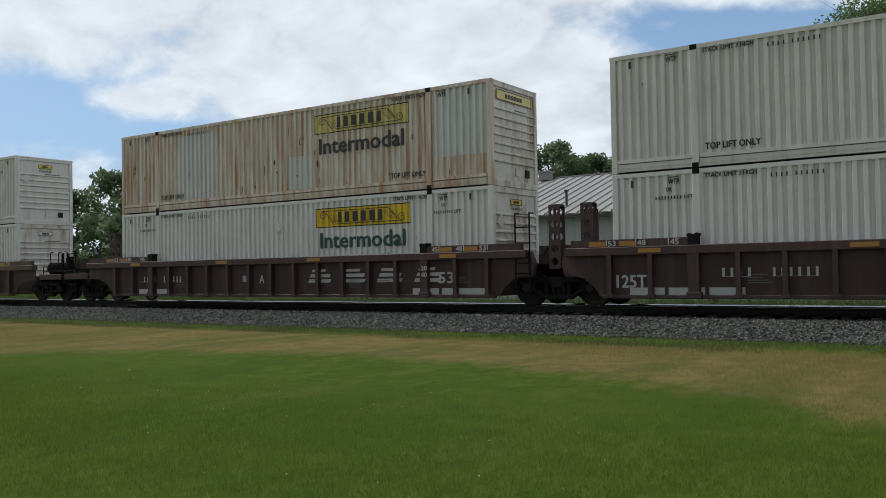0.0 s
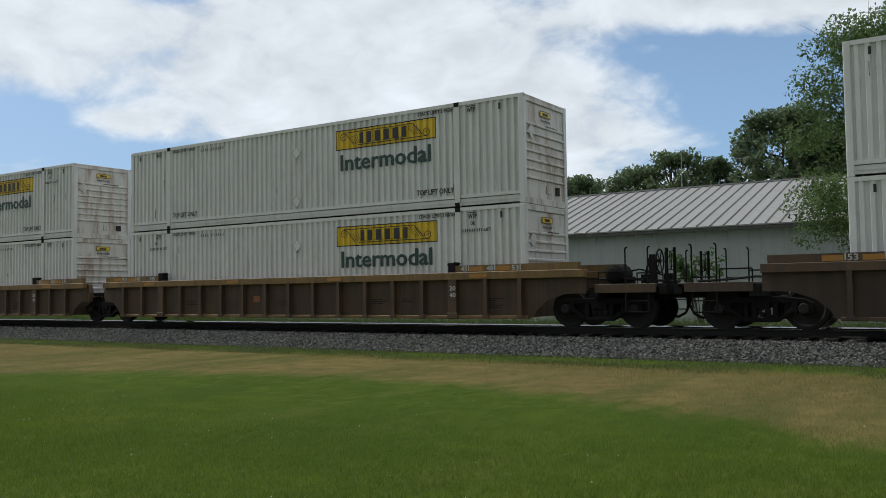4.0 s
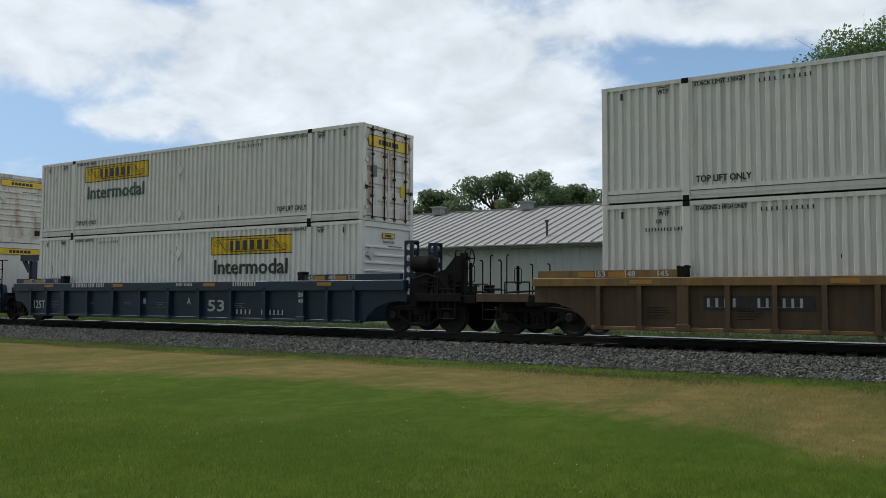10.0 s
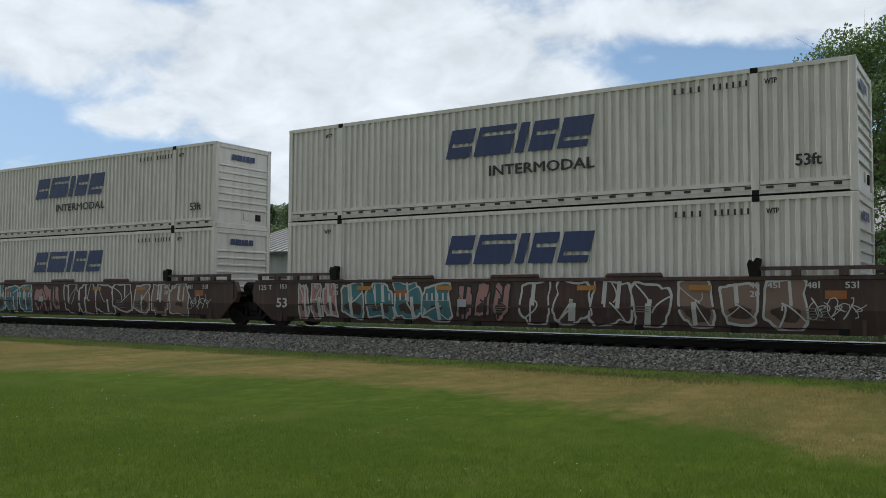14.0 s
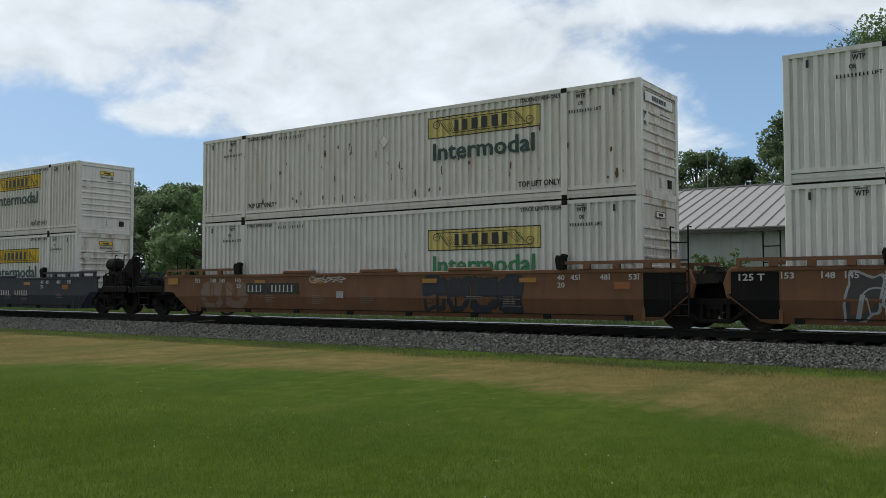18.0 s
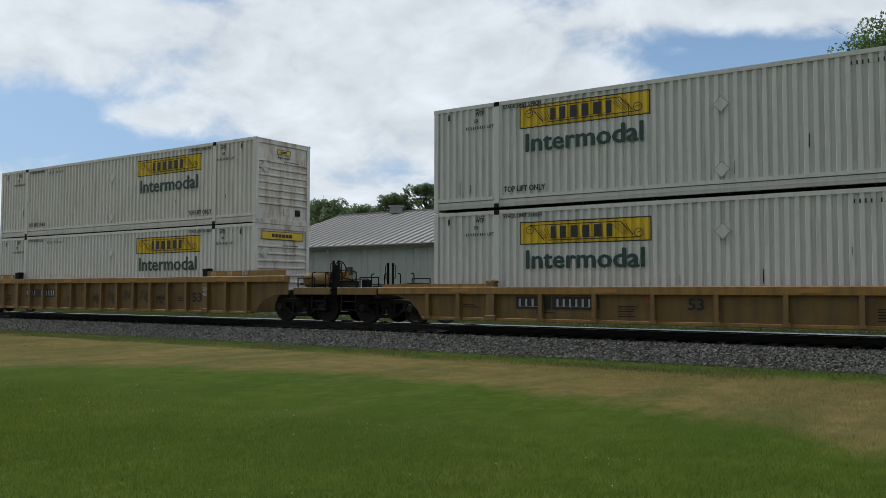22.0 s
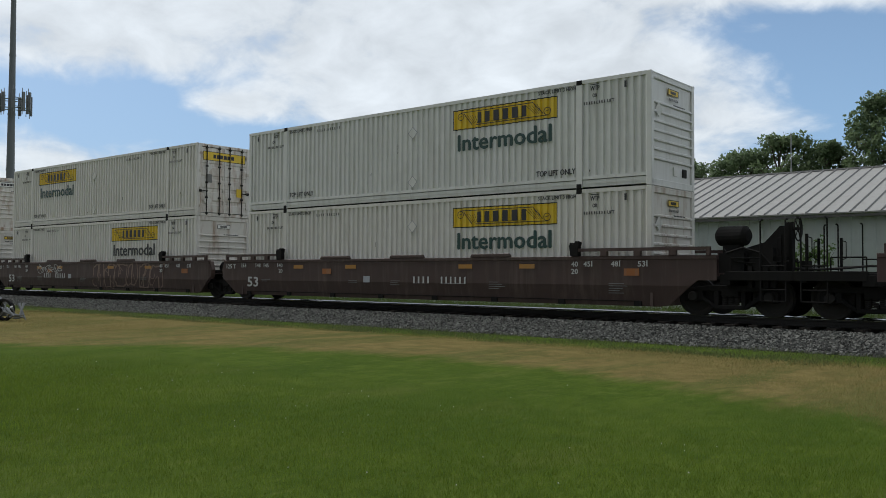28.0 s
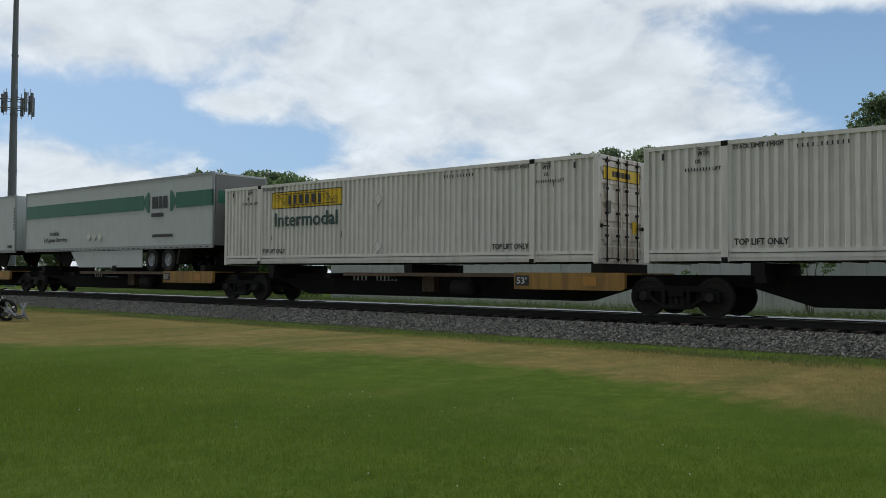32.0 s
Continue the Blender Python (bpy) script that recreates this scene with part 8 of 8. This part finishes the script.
        number_plate_bars(c, 4.1, 0.86)
        scribble(c, 15.2, 16.2, 0.5, 1.0, "chalk_paint", 3, 5, 0.025)
        big_figures(c, "53", -0.2, 0.62, height=0.28, width=0.42)
    # rust coloured three-unit car
    label = "rust orange smooth-sided well car carrying stacked containers"
    big_sign_container(-416.65, LOW)
    container53(-416.65, HIGH, "white_steel", "R", Y, "d", "small", "upper", 2, 35)
    c = well_car(-416.65, "smooth", "rust_car", "ladder", "coupler", label, 35, (JOINT_L, R_END))
    big_figures(c, "53", 0.35, 0.45, "black_film", 0.36, 0.7)
    graffiti(c, 3.4, 6.6, 0.3, 1.1, "sand_paint", "rust_car", 61, 2)
    number_plate_bars(c, 8.4, 0.95)
    stack(-435.95, B("bright_steel", word="g", seed=36), B("bright_steel", word="g", seed=37))
    c = well_car(-435.95, "smooth", "rust_car", "ladder", "gear", label, 36, (JOINT_L,))
    graffiti(c, 1.2, 7.6, 0.2, 1.42, "grey_car", "silver_paint", 62, 9)
    graffiti(c, 7.7, 14.8, 0.2, 1.42, "grey_paint_shade", "black_film", 63, 10)
    stack(-455.41, B("spotted_steel", film=P, word="d", end="whitebanner", diamonds=1, seed=38), B("white_steel", film=P, word="f", end="white", diamonds=0, seed=39, drop=0.30))
    c = well_car(-455.41, "smooth", "rust_car", "coupler", "ladder", label, 37, (L_END,))
    number_plate_bars(c, 2.6, 0.88, on_black=True, height=0.22)
    graffiti(c, 9.7, 13.0, 0.3, 1.38, "slate_car", "black_film", 64, 4)
    graffiti(c, 0.2, 2.6, 0.3, 1.3, "sand_paint", "rust_car", 65, 2)
    scribble(c, 5.4, 6.8, 1.15, 1.4, "chalk_paint", 66, 5, 0.025)
    # slate three-unit car
    label = "dark slate smooth-sided well car carrying stacked containers"
    stack(-479.13, B("cream_steel", word="d", seed=40), B("white_steel", word="d", diamonds=1, seed=41, drop=0.25))
    c = well_car(-479.13, "smooth", "slate_car", "joint", "coupler", label, 38, (JOINT_L, R_END))
    number_plate_bars(c, 10.9, 0.72)
    graffiti(c, 3.3, 8.8, 0.3, 1.3, None, "silver_paint", 67, 5)
    big_figures(c, "53", 0.2, 0.6, "sand_paint", 0.3, 0.6)
    stack(-498.44, B("white_steel", film=W, word="d", end="white", diamonds=0, seed=42), B("white_steel", logo="L", word="d", end="door", diamonds=1, seed=43))
    c = well_car(-498.44, "smooth", "slate_car", "ladder", "gear", label, 39, (JOINT_L,))
    graffiti(c, 2.6, 8.8, 0.2, 1.4, "silver_paint", "slate_car", 68, 5)
    graffiti(c, 10.8, 14.4, 0.15, 1.4, "chalk_paint", "slate_car", 69, 4)
    scribble(c, 8.9, 10.6, 0.5, 0.9, "silver_paint", 70, 6, 0.025)
    big_figures(c, "53", 0.2, 0.55, height=0.32, width=0.62)
    stack(-517.89, B("cream_steel", word="d", seed=44), B("white_steel", word="d", diamonds=1, seed=45))
    c = well_car(-517.89, "smooth", "grey_car", "coupler", "ladder", label, 40, (L_END,))
    number_plate_bars(c, 3.0, 0.8, height=0.22)
    bars(c, "royal_paint", 7.0, 0.74, [4.6], 0.44, -HALF - 0.004, name="repainted_panel")
    graffiti(c, 4.4, 6.6, 1.08, 1.42, None, "silver_paint", 71, 6)
    scribble(c, 9.6, 12.0, 0.4, 1.35, "chalk_paint", 72, 6, 0.04)
    big_figures(c, "53", 0.3, 0.5, height=0.34, width=0.62)
    # tan single and yellow ribbed cars
    stack(-541.31, B("grey_steel", logo="L", word="d", end="door", seed=46, drop=-0.08), B("grey_steel", logo="L", word="d", end="door", diamonds=1, seed=47, drop=0.06), 0.26, 0.05)
    c = well_car(-541.31, "low", "ochre_car", "coupler", "coupler", "ochre low-sided well car carrying stacked containers", 41, (L_END, R_END))
    number_plate_bars(c, 2.9, 0.58, on_black=True)
    big_figures(c, "53", 7.4, 0.55, "black_film", 0.26, 0.36)
    faded_letters(c, 10.8, 0.55)
    for x, pn, up, low, sd in (
        (-564.76, "ochre_car", B("cream_steel", word="d", seed=48), B("white_steel", word="d", end="banner", diamonds=1, seed=49), 42),
        (-587.94, "ochre_car", B("white_steel", word="d", seed=50), B("white_steel", word="d", diamonds=1, seed=51), 43),
        (-611.3, "yellow_car", B("spotted_steel", film=W, word="k", end="whitebanner", diamonds=1, seed=52), B("bright_steel", word="d", diamonds=1, seed=53), 44)):
        stack(x, up, low)
        c = well_car(x, "ribbed", pn, "coupler", "coupler", {"ochre_car": "ochre ribbed well car", "yellow_car": "yellow ribbed well car"}[pn] + " carrying stacked containers", sd, (L_END, R_END))
        number_plate_bars(c, 2.7, 0.78, on_black=True)
        big_figures(c, "53", 13.3, 0.6, "black_film", 0.3, 0.5)
        for k in range(5):
            scribble(c, 7.4 + 0.98 * k, 7.85 + 0.98 * k, 0.5, 1.0, "black_film", 80 + k + sd, 2, 0.03)
    # maroon graffiti three-unit car
    label = "maroon smooth-sided well car with graffiti, carrying stacked containers"
    stack(-634.87, B("cream_steel", word="d", seed=54), B("cream_steel", word="d", seed=55))
    c = well_car(-634.87, "smooth", "maroon_car", "ladder", "coupler", label, 45, (JOINT_L, R_END))
    bars(c, "rust_car", 9.4, 0.13, [6.6], 1.22, -HALF - 0.002, name="repainted_panel")
    graffiti(c, 7.2, 12.4, 0.2, 1.4, "brown_car", "chalk_paint", 73, 5)
    graffiti(c, 1.6, 6.6, 0.2, 1.4, "mauve_paint", "pink_paint", 74, 4)
    big_figures(c, "53", 0.2, 0.5, height=0.32, width=0.6)
    stack(-654.23, B("cream_steel", film=P, word="k", end="banner", diamonds=0, seed=56), B("white_steel", word="d", diamonds=1, seed=57))
    c = well_car(-654.23, "smooth", "brown_car", "joint", "ladder", label, 46, (JOINT_L,))
    graffiti(c, 0.3, 4.4, 0.2, 1.42, "chalk_paint", "black_film", 75, 5)
    graffiti(c, 4.6, 8.4, 0.2, 1.42, "black_film", "chalk_paint", 76, 4)
    graffiti(c, 9.0, 14.4, 0.2, 1.42, "teal_paint", "chalk_paint", 77, 5)
    stack(-673.7, B("cream_steel", film=P, word="", end="banner", diamonds=0, seed=58), B("white_steel", word="d", seed=59))
    c = well_car(-673.7, "smooth", "brown_car", "coupler", "ladder", label, 47, (L_END,))
    # second brown smooth three-unit car
    label = "brown smooth-sided well car with faded graffiti, carrying stacked containers"
    stack(-696.8, B("white_steel", word="d", seed=60), B("cream_steel", word="d", seed=61))
    c = well_car(-696.8, "smooth", "maroon_car", "ladder", "coupler", label, 48, (JOINT_L, R_END))
    number_plate_bars(c, 8.4, 0.7)
    big_figures(c, "53", 0.3, 0.5, height=0.34, width=0.6)
    stack(-716.24, B("cream_steel", logo="L", word="d", end="door", seed=62), B("cream_steel", word="k", end="white", diamonds=0, seed=63))
    c = well_car(-716.24, "smooth", "maroon_car", "ladder", "gear", label, 49, (JOINT_L,))
    number_plate_bars(c, 4.0, 0.72)
    graffiti(c, 8.6, 14.2, 0.2, 1.42, "brown_car", "sand_paint", 78, 6)
    scribble(c, 3.4, 5.6, 0.9, 1.35, "chalk_paint", 79, 6, 0.03)
    big_figures(c, "53", 0.2, 0.5, height=0.34, width=0.6)
    stack(-735.69, B("spotted_steel", film=P, word="d", end="whitebanner", diamonds=0, seed=64), B("cream_steel", word="f", end="small", diamonds=0, seed=65))
    c = well_car(-735.69, "smooth", "maroon_car", "coupler", "ladder", label, 50, (L_END,))
    graffiti(c, 2.4, 6.2, 0.2, 1.42, "sand_paint", "brown_car", 81, 4)
    graffiti(c, 8.6, 13.6, 0.2, 1.42, "brown_car", "sand_paint", 82, 5)
    number_plate_bars(c, 3.6, 0.72)
    scribble(c, 5.8, 7.6, 0.5, 1.3, "chalk_paint", 83, 6, 0.03)
    big_figures(c, "53", 0.2, 0.5, height=0.34, width=0.6)
    # spine cars with trailers and single boxes
    label = "black spine car with yellow wheel platforms"
    spine_unit(0, -758.6, -741.95, label, first=True)
    spine_unit(0, -776.0, -758.6, label)
    spine_unit(0, -793.5, -776.0, label)
    spine_unit(0, -811.0, -793.5, label)
    spine_unit(0, -828.5, -811.0, label)
    van_trailer(-757.15, "plain")
    container53(-776.75, 1.30, "cream_steel", "R", P, "d", "banner", "flat", 1, 66)
    container53(-794.2, 1.30, "cream_steel", "L", Y, "d", "door", "flat", 2, 67)
    van_trailer(-810.9, "banded")
    van_trailer(-828.0, "plain")


def slanted_mark(car, x, z):
    """Bars in place of the slanted road name."""
    def build(bm):
        for k in range(4):
            a = 1.35 * k
            for z0, z1, w in ((0.0, 0.10, 0.9), (0.16, 0.26, 0.8), (0.32, 0.40, 0.55)):
                bm.faces.new([bm.verts.new((a + px + pz * 0.5, 0, pz)) for px, pz in ((0, z0), (w, z0), (w, z1), (0, z1))])
    piece("road_name_mark", "slanted_mark", "chalk_paint", build, car, pose(x, -HALF - 0.012, z))


def faded_letters(car, x, z):
    def build(bm):
        for k in range(3):
            box(bm, 0.75 * k, 0.75 * k + 0.5, -0.002, 0.002, 0.24, 0.34)
            box(bm, 0.75 * k + 0.2, 0.75 * k + 0.34, -0.0025, 0.002, 0.0, 0.24)
    piece("road_name_mark", "faded_letters", "sand_paint", build, car, pose(x, -HALF - 0.008, z))


def dark_patch(car, x, word):
    bars(car, "black_iron", x, 0.35, [1.0], 1.0, -HALF - 0.006, name="data_panel")
    if word:
        big_figures(car, word, x + 0.12, 0.42, width=0.76)
    for k in range(4):
        bars(car, "chalk_paint", x + 0.15, 1.2 - 0.1 * k, [0.3, 0.34], 0.04, -HALF - 0.012)


def yellow_well(x):
    """Shorter well car for 40 foot boxes under a 53 foot one."""
    car = thing("well_car", "yellow-orange well car for 40 foot boxes, sprayed with graffiti", "rail car", "well cars of the train")
    lo, top = 0.26, 1.27

    def side_(bm):
        prism(bm, [(2.6, lo), (CL - 1.6, lo), (CL - 0.9, 0.86), (CL + 0.25, 0.86), (CL + 0.25, top), (-0.25, top), (-0.25, 0.86), (1.9, 0.86)], -HALF, -HALF + 0.05)
        box(bm, -0.25, CL + 0.25, -HALF - 0.04, -HALF + 0.08, top - 0.06, top)
        box(bm, 2.7, CL - 1.7, -HALF - 0.03, -HALF + 0.08, lo, lo + 0.1)
    for flip in (1, -1):
        piece("side_sheet", ("y40_side", flip), "yellow_car", lambda bm, flip=flip: mirrored(bm, side_, flip), car)

    def floor_(bm):
        for k in range(7):
            box(bm, 2.1 + 1.85 * k, 2.3 + 1.85 * k, -HALF + 0.05, HALF - 0.05, lo - 0.02, 0.30)
        box(bm, -0.2, 1.85, -1.4, 1.4, 0.95, 1.1)
        box(bm, CL - 1.75, CL + 0.2, -1.4, 1.4, 0.95, 1.1)
    piece("well_floor", "y40_floor", "black_iron", floor_, car)
    coupler_end(car, CL - 0.05, 1, "yellow_car", top, True)
    coupler_end(car, 0.05, -1, "yellow_car", top, False)
    for tx in (1.0 - 0.6, CL + 0.35):
        truck(car, tx)
    number_plate_bars(car, 3.6, 1.03, on_black=True, height=0.14)
    big_figures(car, "40", 1.4, 0.85, "black_film", 0.28, 0.42)
    graffiti(car, 8.6, 12.6, 0.26, 1.16, "grey_paint_shade", "black_film", 91, 4)
    graffiti(car, 12.7, 13.6, 0.3, 1.05, "sand_paint", "black_film", 92, 1)
    scribble(car, 12.5, 15.2, 1.0, 1.2, "black_film", 93, 8, 0.025)
    bars(car, "chalk_paint", CL - 0.35, 0.95, [0.3], 0.22, -HALF - 0.02, name="data_panel")
    for xx in (2.3, 5.0, 9.8, 14.6):
        bars(car, "amber_film", xx, top - 0.05, [0.5], 0.1, -HALF - 0.045, name="reflector")
    car.matrix_basis = pose(x, TRACK_Y, RAIL_Z)
    MOVING.append((car, x))


build_train()


# ---------------------------------------------------------------- what moves
def motions():
    for ob, x in MOVING:
        y, z = ob.location.y, ob.location.z
        walk(ob, [(t, pose(x + SPEED * t, y, z)) for t in (0.0, 8.0, 16.0, 24.0, CLIP)])
    start = {car: x for car, x in MOVING}
    turn = 88.0 / 1.0
    for wheel, car, off in WHEELS:
        x0 = start[car] + off
        first = max(0, int(((-56 - x0) / SPEED) * FPS))
        last = min(int(CLIP * FPS), int(((4 - x0) / SPEED) * FPS))
        at = wheel.matrix_basis.translation.copy()
        rows = [(0.0, pose(*at))] if first > 0 else []
        for k in range(first, last + 1):
            rows.append((k / FPS, pose(at.x, at.y, at.z, 0, ((k - first) * turn) % 360, 0)))
        if last < CLIP * FPS:
            rows.append((CLIP, pose(at.x, at.y, at.z, 0, ((last - first) * turn) % 360, 0)))
        if len(rows) > 2:
            walk(wheel, rows)


motions()
